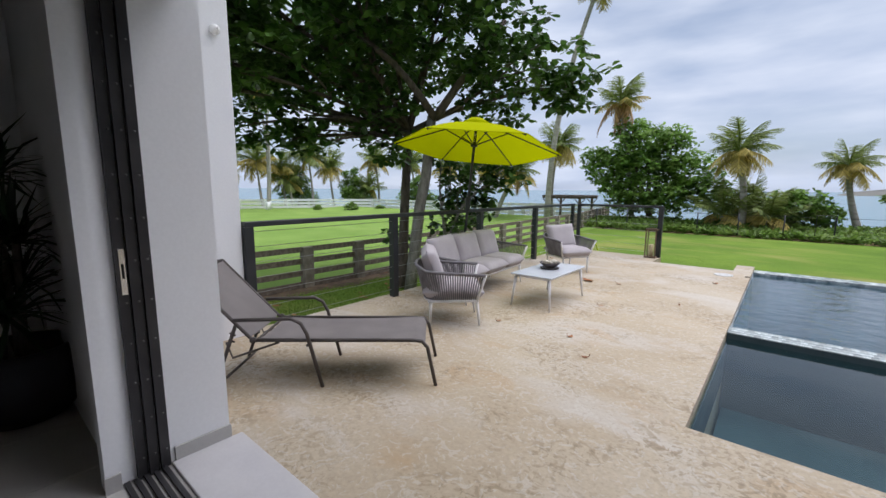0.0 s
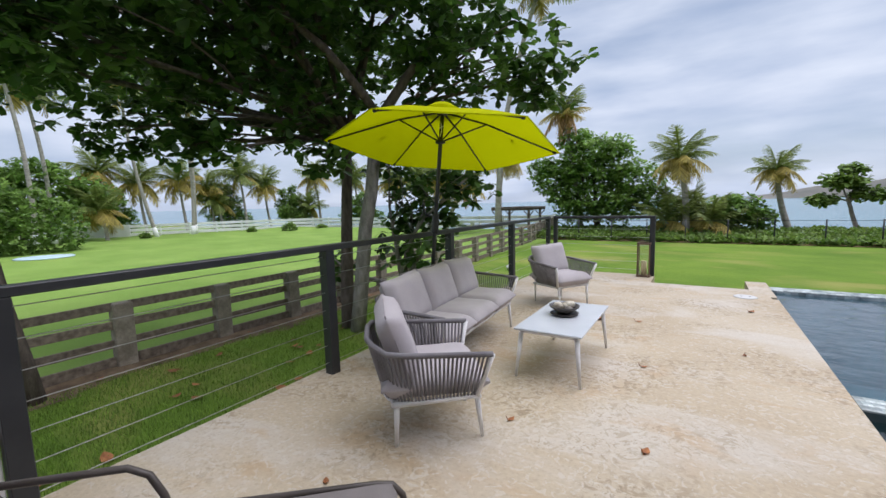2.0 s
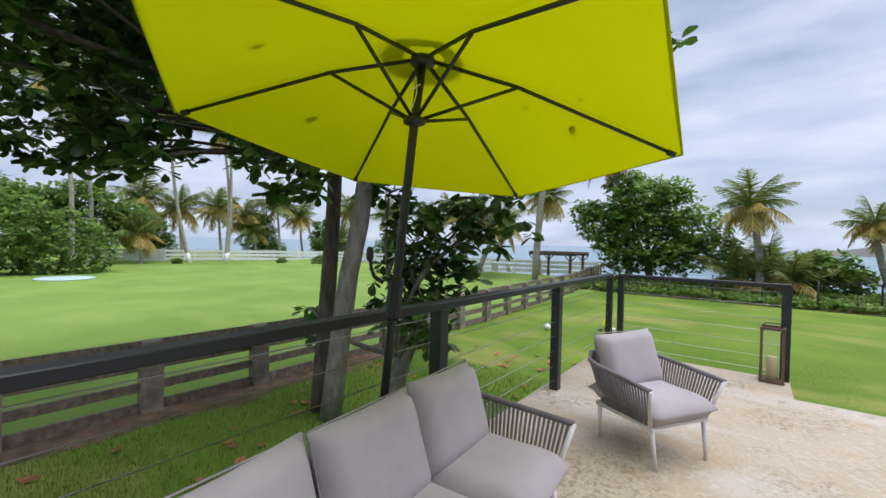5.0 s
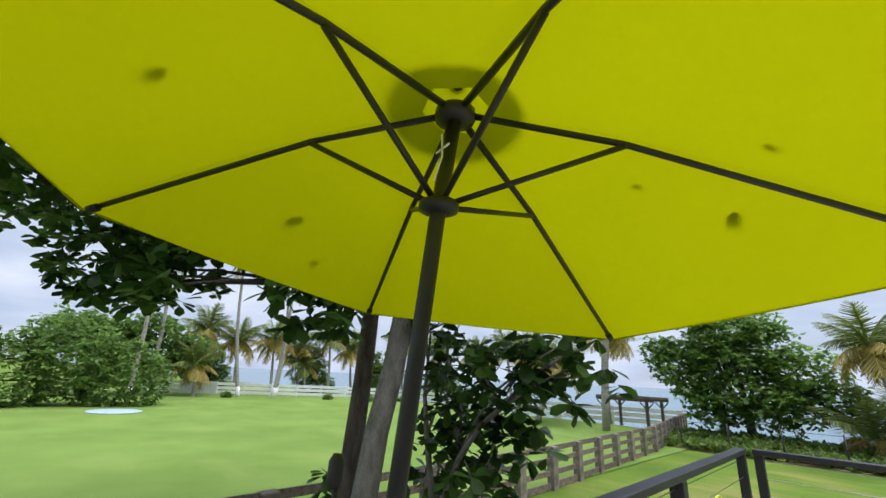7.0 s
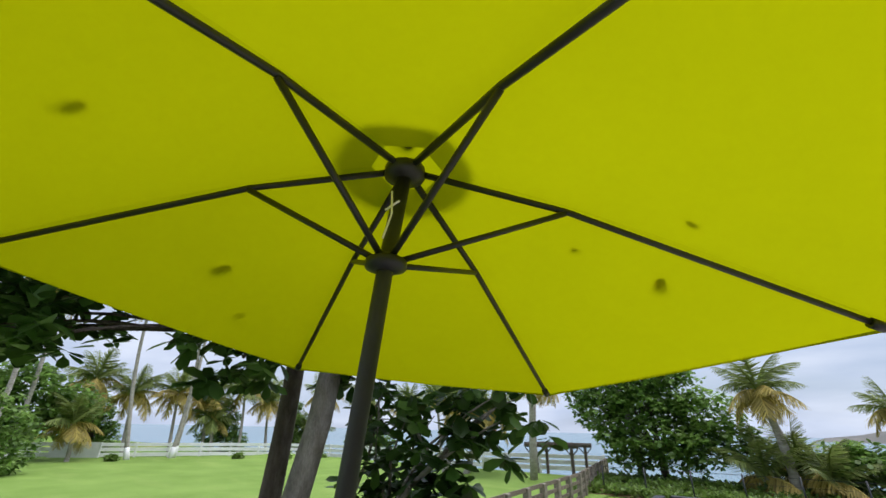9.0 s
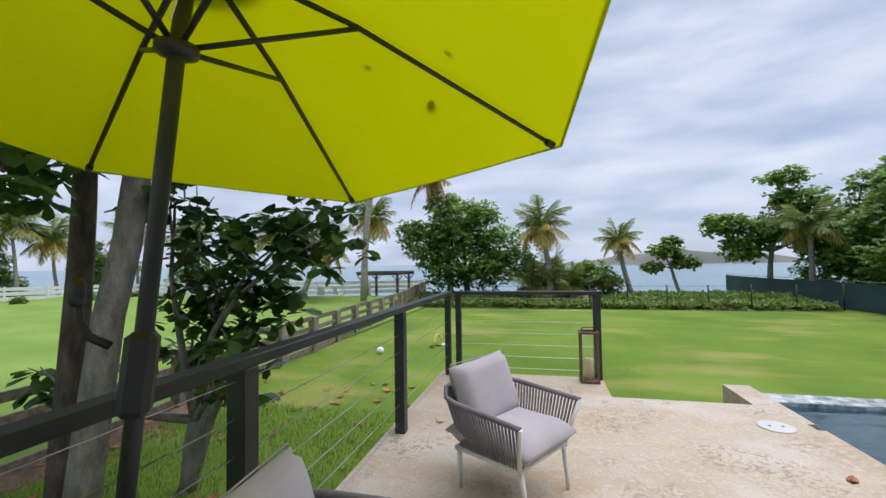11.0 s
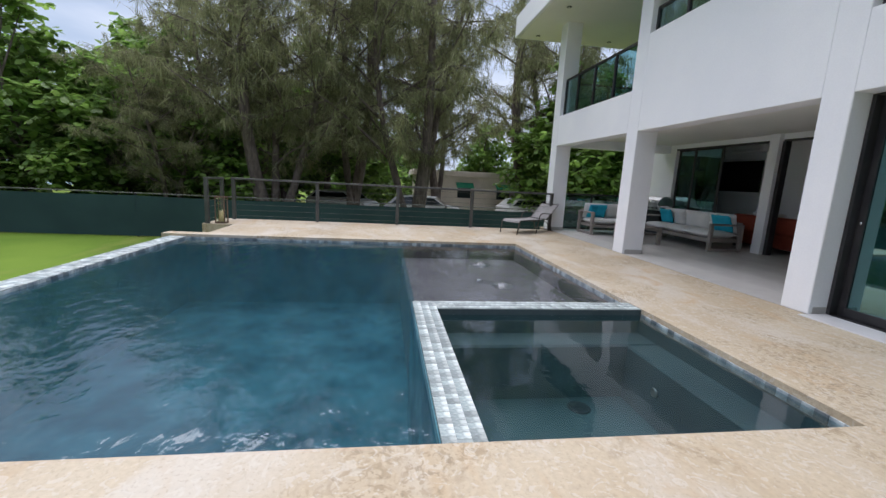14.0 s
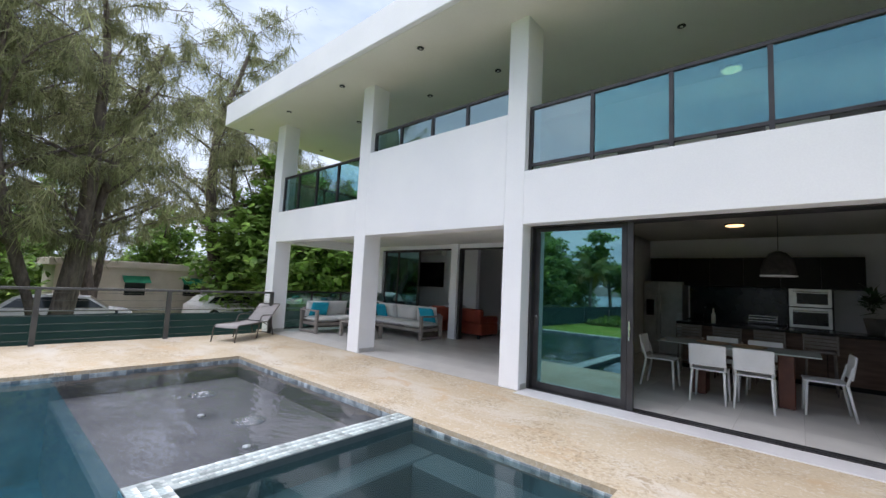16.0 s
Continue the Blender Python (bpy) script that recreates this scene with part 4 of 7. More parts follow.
cfaces += [(1 + k, 1 + SEG + k, 1 + SEG + (k + 1) % SEG, 1 + (k + 1) % SEG) for k in range(SEG)]
part("vent", cap.add(cv, cfaces, None, True), LIME, canopy)
part("finial", Shape().lathe([(0.012, 0.0), (0.024, 0.012), (0.022, 0.03), (0.008, 0.045)], 14, pose(apex.x, apex.y, apex.z + 0.06)), BLACKM, um)
for k in range(6):
    mid = apex.lerp(tips[k], 0.365) + Vector((0, 0, 0.012))
    rb = part("rib", Shape().tube([apex + Vector((0, 0, -0.03)), mid, apex.lerp(tips[k], 0.955) + Vector((0, 0, -0.014))], 0.011, 6, 0.009), BLACKM, um)
    part("tip_cap", Shape().tube([apex.lerp(tips[k], 0.945) + Vector((0, 0, -0.016)), apex.lerp(tips[k], 0.972) + Vector((0, 0, -0.016))], 0.014, 8), BLACKM, rb)
    part("strut", Shape().tube([HUB, apex.lerp(tips[k], 0.365) + Vector((0, 0, 0.006))], 0.009, 6), BLACKM, rb)


def canopy_z(x, y):
    """Height of the canvas over a plan point."""
    q = Vector((x - apex.x, y - apex.y))
    a = (math.atan2(q.y, q.x) - A0) % (2 * math.pi)
    k = int(a // (math.pi / 3))
    p1, p2 = tips[k] - apex, tips[(k + 1) % 6] - apex
    det = p1.x * p2.y - p2.x * p1.y
    u, w = (q.x * p2.y - p2.x * q.y) / det, (p1.x * q.y - q.x * p1.y) / det
    return apex.z + u * p1.z + w * p2.z + 0.035 * math.sin(math.pi * min(1, u + w))


for x, y, sz, a in ((-2.396, 6.24, 0.075, 30), (-1.109, 6.953, 0.07, 100), (-1.95, 5.676, 0.06, 200), (-1.306, 6.795, 0.035, 20), (-2.574, 6.435, 0.045, 0), (-0.982, 6.697, 0.04, 60)):
    lfc = thing("canopy_debris", "small dead leaf lying on the umbrella canvas", "leaf", group="debris on the canopy")
    part("blade", Shape().lathe([(sz * 0.2, 0.0), (sz * 0.5, 0.001), (sz * 0.45, 0.004), (sz * 0.1, 0.006)], 9, pose(x, y, canopy_z(x, y) + 0.012, 0, 0, a) @ Matrix.Diagonal((1.0, 0.55, 1.0, 1.0))), DRYLEAF, lfc)
part("ribbon", Shape().tube([HUB + Vector((0.03, -0.03, 0.20)), HUB + Vector((0.045, -0.04, 0.12)), HUB + Vector((0.03, -0.05, 0.05))], 0.003, 5)
     .tube([HUB + Vector((0.02, -0.04, 0.14)), HUB + Vector((0.06, -0.03, 0.16))], 0.003, 5), WHITEP, um, "thin white tie string")


def lounger(at, label, tilt, cloth):
    """Sling sun lounger; foot end +x, head -x."""
    t = thing("sun_lounger", label, "sun lounger", at, "sun loungers")
    w, z = 0.255, 0.355
    hx, BL = -0.62, 0.67
    part("seat_sling", Shape().add(*sling([(0.62, z - 0.05), (0.60, z - 0.005), (0.54, z), (0.2, z - 0.01), (-0.2, z - 0.015), (hx + 0.04, z)], w)), cloth, t)
    ca, sa = math.cos(radians(tilt)), math.sin(radians(tilt))
    back = [(hx - 0.03 - BL * u * ca, z + 0.02 + BL * u * sa) for u in (0, 0.25, 0.5, 0.75, 0.96)] + [(hx - 0.03 - (BL + 0.02) * ca - 0.02, z + 0.02 + (BL + 0.01) * sa - 0.02)]
    part("back_sling", Shape().add(*sling(back, w)), cloth, t)
    for s_ in (1, -1):
        y = s_ * (w + 0.012)
        part("side_rail", Shape().tube([(0.70, y, 0.0), (0.64, y, z - 0.06), (0.60, y, z - 0.012), (0.54, y, z - 0.004), (hx, y, z - 0.004)], 0.014, 8), LOUNGEF, t)
        part("back_rail", Shape().tube([(hx, y, z), back_pt(back[0], y), back_pt(back[4], y)], 0.013, 8), LOUNGEF, t)
        part("arm_leg", Shape().tube([(-0.13, y + s_ * 0.02, 0.0), (-0.23, y + s_ * 0.02, z + 0.05), (-0.27, y + s_ * 0.02, z + 0.13), (-0.34, y + s_ * 0.02, z + 0.165), (-0.75, y + s_ * 0.02, z + 0.15)], 0.014, 8), LOUNGEF, t)
        part("rear_leg", Shape().tube([(hx - 0.12, y, z + 0.12), (hx - 0.30, y, 0.0)], 0.013, 8), LOUNGEF, t)
        part("recliner_bracket", Shape().tube([(hx + 0.18, y, z - 0.02), (hx - 0.16, y, z - 0.14), (hx - 0.20, y, z - 0.02)], 0.009, 6)
             .tube([(hx - 0.17, y, z + 0.05), (hx - 0.13, y, z + 0.03)], 0.008, 6).tube([(hx - 0.18, y, z), (hx - 0.14, y, z - 0.02)], 0.008, 6), LOUNGEF, t)
        part("hinge", Shape().lathe([(0.022, -0.012), (0.024, 0), (0.022, 0.012)], 12, pose(hx, y + s_ * 0.012, z, 90, 0, 0)), LOUNGEF, t)
    for x, zz in ((hx + 0.02, z - 0.006), (hx - 0.22, 0.06), (-0.24, z - 0.05)):
        part("cross_bar", Shape().tube([(x, -w, zz), (x, w, zz)], 0.011, 8), LOUNGEF, t)
    part("head_bar", Shape().tube([back_pt(back[4], -w), back_pt(back[4], w)], 0.013, 8), LOUNGEF, t)
    return t


def back_pt(p, y):
    return (p[0], y, p[1])


def sling(prof, w):
    """A taut fabric sheet with thickness from a side profile."""
    n = len(prof)
    cols = 6
    v = []
    for dz in (0.004, -0.004):
        for x, z in prof:
            for c in range(cols + 1):
                u = 2 * c / cols - 1
                v.append((x, u * w, z + dz - 0.012 * (1 - u * u)))
    k = n * (cols + 1)
    f = []
    for i in range(n - 1):
        for c in range(cols):
            a = i * (cols + 1) + c
            q = (a, a + 1, a + cols + 2, a + cols + 1)
            f += [q, tuple(k + t for t in q)[::-1]]
    return v, f, None, True


lounger(YAW(-0.555, 3.11, 41), "grey brown sling sun lounger with raised back beside the house wall", 47, SLING)
lounger(YAW(10.35, 3.05, 126), "pale grey sling sun lounger with raised back on the far deck", 36, SLINGP)


def lantern(at, label):
    t = thing("lantern", label, "lantern", at, "candle lanterns")
    for sx in (-1, 1):
        for sy in (-1, 1):
            part("upright", Shape().box(sx * 0.098 - 0.012, sx * 0.098 + 0.012, sy * 0.098 - 0.012, sy * 0.098 + 0.012, 0.03, 0.60, 0.003), LANTW, t)
    for z0 in (0.0, 0.60):
        part("frame_ring", Shape().box(-0.115, 0.115, -0.115, -0.088, z0, z0 + 0.03, 0.003).box(-0.115, 0.115, 0.088, 0.115, z0, z0 + 0.03, 0.003)
             .box(-0.115, -0.088, -0.088, 0.088, z0, z0 + 0.03).box(0.088, 0.115, -0.088, 0.088, z0, z0 + 0.03), LANTW, t)
    part("floor_board", Shape().box(-0.088, 0.088, -0.088, 0.088, 0.005, 0.02), LANTW, t)
    for s_ in (-1, 1):
        part("pane", Shape().box(-0.086, 0.086, s_ * 0.096 - 0.002, s_ * 0.096 + 0.002, 0.03, 0.60), CLEARPANE, t)
        part("pane", Shape().box(s_ * 0.096 - 0.002, s_ * 0.096 + 0.002, -0.086, 0.086, 0.03, 0.60), CLEARPANE, t)
    cd = part("candle", Shape().lathe([(0.05, 0.02), (0.05, 0.285), (0.044, 0.29), (0.02, 0.278)], 20), WAX, t, "cream pillar candle")
    part("wick", Shape().tube([(0, 0, 0.275), (0.002, 0, 0.305)], 0.0025, 5), BLACKM, cd)
    part("handle", Shape().tube([(0.1, 0, 0.63), (0.06, 0, 0.67), (-0.06, 0, 0.67), (-0.1, 0, 0.63)], 0.006, 6), BLACKM, t)
    return t


lantern(YAW(-0.14, 10.84, 0), "brown wooden candle lantern at the railing end")
lantern(YAW(10.10, 10.60, 0), "brown wooden candle lantern on the far deck corner")

# fallen leaves on the stone
random.seed(5)


def dry_leaf(at, size):
    s = Shape()
    n = 7
    v, f = [], []
    for i in range(n):
        u = i / (n - 1)
        wd = math.sin(math.pi * min(1, u * 0.9 + 0.06)) * 0.33 * size
        lift = 0.10 * size * (2 * u - 1) ** 2
        v += [(size * (u - 0.5), -wd, lift + 0.09 * size), (size * (u - 0.5), 0, lift + 0.006), (size * (u - 0.5), wd, lift + 0.06 * size)]
    for i in range(n - 1):
        a = i * 3
        f += [(a, a + 1, a + 4, a + 3), (a + 1, a + 2, a + 5, a + 4)]
    t = thing("fallen_leaf", "dry curled brown almond leaf on the ground", "leaf", at, "fallen leaves")
    b = part("blade", s.add(v, f, None, True), DRYLEAF, t)
    part("stalk", Shape().tube([(-size / 2, 0, 0.10 * size), (-size * 0.68, 0.01, 0.04)], 0.0025, 5), DRYLEAF, t)


for x, y, sz, a in ((-0.30, 7.61, 0.20, -20), (1.29, 8.75, 0.10, 60), (-1.66, 9.2, 0.07, 10), (0.35, 6.3, 0.06, 30), (0.5, 5.0, 0.07, 80), (-0.9, 3.9, 0.05, 140),
                    (0.8, 4.6, 0.06, 200), (0.15, 7.7, 0.08, 15), (-0.3, 4.95, 0.06, 75), (1.1, 7.0, 0.05, 99)):
    dry_leaf(pose(x, y, 0.002, 0, 0, a), sz)

# security camera on the wing wall
sc = thing("security_camera", "small white dome security camera on the wing wall", "camera")
part("housing", Shape().lathe([(0.04, 0), (0.042, 0.03), (0.03, 0.06), (0.01, 0.07)], 16, pose(-1.95, 2.82, 2.80, 0, 90, 0)), WHITEP, sc)
part("lens", Shape().lathe([(0.018, 0), (0.016, 0.01)], 12, pose(-1.895, 2.83, 2.80, 0, 90, 30)), BLACKG, sc)

# ---- fences ----
def rail_fence(name, label, pts, step, post, boards, mat_p, mat_b, height, hid=None):
    """Post-and-board fence along plan points; boards are (z0, z1)."""
    g = thing(name, label, "fence")
    pw, ph = post
    pos = []
    for (xa, ya), (xb, yb) in zip(pts, pts[1:]):
        n = max(1, round(math.hypot(xb - xa, yb - ya) / step))
        pos += [(xa + (xb - xa) * i / n, ya + (yb - ya) * i / n) for i in range(n)]
    pos.append(pts[-1])
    for i, (x, y) in enumerate(pos):
        h = height + 0.02 * noise.noise((x, y, 1))
        part("post", Shape().box(-pw / 2, pw / 2, -ph / 2, ph / 2, -0.15, h, 0.015), mat_p, g, at=pose(x, y, GL, 0, random.uniform(-1, 1), math.degrees(math.atan2(pos[min(i + 1, len(pos) - 1)][1] - pos[max(i - 1, 0)][1], pos[min(i + 1, len(pos) - 1)][0] - pos[max(i - 1, 0)][0]))))
    for (xa, ya), (xb, yb) in zip(pos, pos[1:]):
        L, a = math.hypot(xb - xa, yb - ya), math.degrees(math.atan2(yb - ya, xb - xa))
        for z0, z1 in boards:
            part("board", Shape().box(-L / 2 + pw * 0.4, L / 2 - pw * 0.4, -0.022, 0.022, z0, z1, 0.004), mat_b, g,
                 at=pose((xa + xb) / 2, (ya + yb) / 2, GL, 0, random.uniform(-0.35, 0.35), a))
    return g


random.seed(3)
rail_fence("wooden_fence", "weathered concrete post and wooden board fence between the lawns", [(-7.6, 0.25), (-7.58, 5.33), (-7.5, 8.70), (-7.7, 17.0), (-8.5, 27.5), (-11.2, 42.0)], 1.69,
           (0.29, 0.22), ((0.02, 0.20), (0.36, 0.50), (0.68, 0.82), (0.99, 1.13)), CONCP, WOODW, 1.12)
rail_fence("white_fence", "white painted post and rail fence round the neighbouring lawn", [(-56, 14.0), (-50, 21.0), (-46, 31.0), (-41, 37.5), (-28, 38.5), (-18.5, 40.0), (-11.5, 42.5)], 2.4,
           (0.16, 0.16), ((0.10, 0.42), (0.54, 0.84), (0.96, 1.24)), WHITEW, WHITEW, 1.30)
gpanel = thing("white_gate_panel", "solid white painted fence panel", "fence panel")
part("panel", Shape().box(-1.9, 1.9, -0.03, 0.03, 0.0, 1.28, 0.01, pose(-51.3, 19.5, GL, 0, 0, 49)), WHITEW, gpanel)

cf = thing("chain_link_fence", "thin dark wire fence with metal posts before the dune", "fence")
fx = [-8.2 + 2.05 * i for i in range(12)]
for i, x in enumerate(fx):
    part("post", Shape().tube([(x, 30.4, GL - 0.1), (x, 30.4, GL + 1.35)], 0.035, 8), BLACKM, cf)
    if i:
        for z in (0.06, 0.35, 0.65, 0.95, 1.28):
            part("wire", Shape().tube([(x - 2.05, 30.4, GL + z), (x, 30.4, GL + z)], 0.006 if 0.1 < z < 1.2 else 0.012, 4, cap=False), BLACKM, cf)
gt = thing("wire_gate", "narrow dark metal frame gate in the wire fence", "gate")
part("gate_frame", Shape().tube([(3.35, 30.35, GL), (3.35, 30.35, GL + 1.4), (4.12, 30.35, GL + 1.4), (4.12, 30.35, GL), (3.35, 30.35, GL + 0.05)], 0.03, 6), BLACKM, gt)

gf = thing("windscreen_fence", "dark green windscreen fabric fence along the property edge", "fence")
gp = [(14.4, 44.0), (14.7, 31.0), (14.9, 26.0), (15.0, 20.6), (15.05, 15.2), (15.1, 10.0), (15.15, 4.5), (15.2, 0.0), (15.3, -5.0)]
for i, (x, y) in enumerate(gp):
    part("post", Shape().tube([(x + 0.05, y, GL - 0.1), (x + 0.05, y, GL + 1.5)], 0.035, 8), BLACKM, gf)
for (xa, ya), (xb, yb) in zip(gp, gp[1:]):
    s, n = Shape(), 14
    v = []
    for k in range(n + 1):
        u = k / n
        for z in (0.03, 0.5, 0.95, 1.42):
            wob = 0.03 * noise.noise((ya * 3 + u * 5, z * 1.4, 0))
            v.append((xa + (xb - xa) * u + wob, ya + (yb - ya) * u, GL + z - (0.03 * math.sin(math.pi * u) if z > 1.3 else 0)))
    f = [(k * 4 + j, k * 4 + 4 + j, k * 4 + 5 + j, k * 4 + 1 + j) for k in range(n) for j in range(3)]
    part("screen", s.add(v, f, None, True), FENCEG, gf)
part("top_wire", Shape().tube([(x, y, GL + 1.5) for x, y in gp], 0.02, 5), GREYM, gf)

# ---- garden things ----
pg = thing("pergola", "dark brown timber beach pergola with four posts", "pergola")
for x in (-15.2, -12.1):
    for y in (37.0, 40.0):
        part("post", Shape().box(x - 0.09, x + 0.09, y - 0.09, y + 0.09, GL - 0.1, 0.66), BARKD, pg)
        for dx in (-1, 1):
            part("brace", Shape().tube([(x, y, 0.15), (x + dx * 0.45, y, 0.62)], 0.05, 4), BARKD, pg)
for y in (37.0, 40.0):
    part("beam", Shape().box(-15.7, -11.6, y - 0.07, y + 0.07, 0.66, 0.86, 0.01), BARKD, pg)
for k in range(9):
    x = -15.5 + 0.47 * k
    part("rafter", Shape().box(x - 0.035, x + 0.035, 36.6, 40.4, 0.86, 0.98), BARKD, pg)


def adirondack(x, y, a):
    t = thing("beach_chair", "white slatted wooden beach chair on the lawn", "chair", pose(x, y, GL, 0, 0, a), "white beach chairs")
    for k in range(5):
        part("back_slat", Shape().box(-0.27 + 0.115 * k, -0.17 + 0.115 * k, -0.01, 0.01, 0.0, 0.78 - 0.03 * abs(k - 2), 0.004, pose(0, 0.22, 0.30, -20, 0, 0)), WHITEW, t)
    for k in range(4):
        part("seat_slat", Shape().box(-0.28, 0.28, -0.28 + 0.12 * k, -0.18 + 0.12 * k, 0.34 - 0.03 * k, 0.36 - 0.03 * k), WHITEW, t)
    for s_ in (-1, 1):
        part("armrest", Shape().box(s_ * 0.36 - 0.06, s_ * 0.36 + 0.06, -0.38, 0.34, 0.55, 0.575), WHITEW, t)
        part("leg", Shape().box(s_ * 0.33 - 0.02, s_ * 0.33 + 0.02, -0.34, -0.24, 0.0, 0.55), WHITEW, t)
        part("rear_leg", Shape().box(s_ * 0.30 - 0.02, s_ * 0.30 + 0.02, 0.10, 0.55, 0.0, 0.12), WHITEW, t)


adirondack(-18.4, 36.0, 200)
adirondack(-17.2, 36.6, 160)

dk = thing("lawn_disc", "large pale round disc lying on the neighbouring lawn", "disc")
part("disc", Shape().lathe([(1.35, 0.0), (1.38, 0.04), (1.3, 0.07), (0.3, 0.08)], 40, pose(-32.4, 10.2, GL + 0.03)), material("pale_blue_plastic", (0.42, 0.56, 0.64), (0.48, 0.62, 0.70), 0.5, 2, 40, 0.06, 0.03), dk)


def toy_goal(at):
    t = thing("toy_goal", "small yellow arched toy goal on the grass", "toy", at, "yellow toys")
    arc = [(0.25 * math.cos(math.pi * i / 12), 0.0, 0.42 * math.sin(math.pi * i / 12)) for i in range(13)]
    part("arch", Shape().tube(arc, 0.028, 8), YELLOW, t)
    part("base_bar", Shape().tube([(-0.25, 0, 0.03), (-0.05, 0.28, 0.03), (0.25, 0, 0.03)], 0.022, 6), BLACKM, t)
    part("foot", Shape().box(0.22, 0.42, -0.06, 0.08, 0.0, 0.06, 0.015), WHITEP, t)


toy_goal(pose(9.1, 17.7, GL, 0, 0, -25))
toy_goal(pose(-4.0, 18.3, GL, 0, 0, 75))
bl = thing("ball", "small pale ball lying on the lawn", "ball")
part("ball_skin", Shape().lathe([(0.11 * math.sin(math.pi * i / 10) + 0.001, -0.11 * math.cos(math.pi * i / 10)) for i in range(11)], 16, pose(-5.5, 17.1, GL + 0.10)), WHITEP, bl)

# ---- foliage ----
RNG = np.random.default_rng(11)
BROAD = (np.array([(0, 0, 0), (0.45, 0.26, 0.03), (0.80, 0.30, 0.0), (1.0, 0.0, -0.07), (0.80, -0.30, 0.0), (0.45, -0.26, 0.03), (0.5, 0, -0.03)], float),
         [(0, 6, 1), (1, 6, 2), (2, 6, 3), (3, 6, 4), (4, 6, 5), (5, 6, 0)])
LEAFLET = (np.array([(0, 0, 0), (0.5, 0.24, 0.03), (1.0, 0, -0.05), (0.5, -0.24, 0.03)], float), [(0, 2, 1), (0, 3, 2)])
STRIP = (np.array([(0, 0.5, 0), (0, -0.5, 0), (1, -0.25, 0), (1, 0.25, 0)], float), [(0, 1, 2, 3)])


def leaf_mesh(name, mat, pos, az, pitch, size, template, width=1.0, roll=None):
    """Many small leaves at places, each with its own bearing, droop and size, in one mesh."""
    tv, tf = template
    n, k = len(pos), len(tv)
    v = tv[None] * np.array(size)[:, None, None] * np.array((1, width, 1.0))
    if roll is not None:
        c, s = np.cos(roll)[:, None], np.sin(roll)[:, None]
        v = np.stack([v[..., 0], v[..., 1] * c - v[..., 2] * s, v[..., 1] * s + v[..., 2] * c], -1)
    c, s = np.cos(pitch)[:, None], np.sin(pitch)[:, None]
    v = np.stack([v[..., 0] * c - v[..., 2] * s, v[..., 1], v[..., 0] * s + v[..., 2] * c], -1)
    c, s = np.cos(az)[:, None], np.sin(az)[:, None]
    v = np.stack([v[..., 0] * c - v[..., 1] * s, v[..., 0] * s + v[..., 1] * c, v[..., 2]], -1)
    v = (v + np.array(pos)[:, None, :]).reshape(-1, 3)
    loops = np.concatenate([np.array(f) for f in tf])
    counts = np.array([len(f) for f in tf])
    me = bpy.data.meshes.new(name)
    me.vertices.add(len(v))
    me.vertices.foreach_set("co", v.ravel())
    li = (loops[None] + (np.arange(n) * k)[:, None]).ravel()
    me.loops.add(len(li))
    me.loops.foreach_set("vertex_index", li)
    tot = np.tile(counts, n)
    me.polygons.add(len(tot))
    me.polygons.foreach_set("loop_start", np.concatenate([[0], np.cumsum(tot)[:-1]]))
    me.polygons.foreach_set("loop_total", tot)
    me.materials.append(mat)
    me.update(calc_edges=True)
    return me


def in_blobs(blobs, n, shell=0.5):
    """Points spread through ellipsoid clumps (x, y, z, rx, ry, rz), denser outside."""
    w = np.array([b[3] * b[4] * b[5] for b in blobs]) ** 0.75
    idx = RNG.choice(len(blobs), n, p=w / w.sum())
    d = RNG.normal(size=(n, 3))
    d /= np.linalg.norm(d, axis=1)[:, None]
    r = (shell + (1 - shell) * RNG.random(n)) * (1 + 0.22 * np.sin(d[:, 0] * 7 + idx) * np.cos(d[:, 1] * 6 - idx))
    b = np.array(blobs)[idx]
    return b[:, :3] + d * r[:, None] * b[:, 3:]


def rosettes(pos, per, size, name, mat, template=BROAD, droop=-0.25, width=1.0):
    """Whorls of leaves at twig ends."""
    p = np.repeat(pos, per, axis=0) + RNG.normal(scale=0.02, size=(len(pos) * per, 3))
    n = len(p)
    az = np.tile(np.arange(per) * 2 * np.pi / per, len(pos)) + RNG.normal(scale=0.35, size=n)
    return leaf_mesh(name, mat, p, az, droop + RNG.normal(scale=0.45, size=n), size * (0.65 + 0.6 * RNG.random(n)), template, width, RNG.normal(scale=0.35, size=n))


def limb(shape, a, b, r0, r1, bend=0.15, n=6):
    a, b = Vector(a), Vector(b)
    L = (b - a).length
    off = Vector((random.uniform(-1, 1), random.uniform(-1, 1), random.uniform(-0.2, 0.6))) * bend * L
    pts = []
    for i in range(n + 1):
        u = i / n
        pts.append(a.lerp(b, u) + off * math.sin(math.pi * u) + Vector((noise.noise((a.x + u * 3, a.y, 2)), noise.noise((a.x, a.y + u * 3, 5)), 0)) * 0.04 * L * u)
    shape.tube(pts, r0, 8, r1)
    return pts


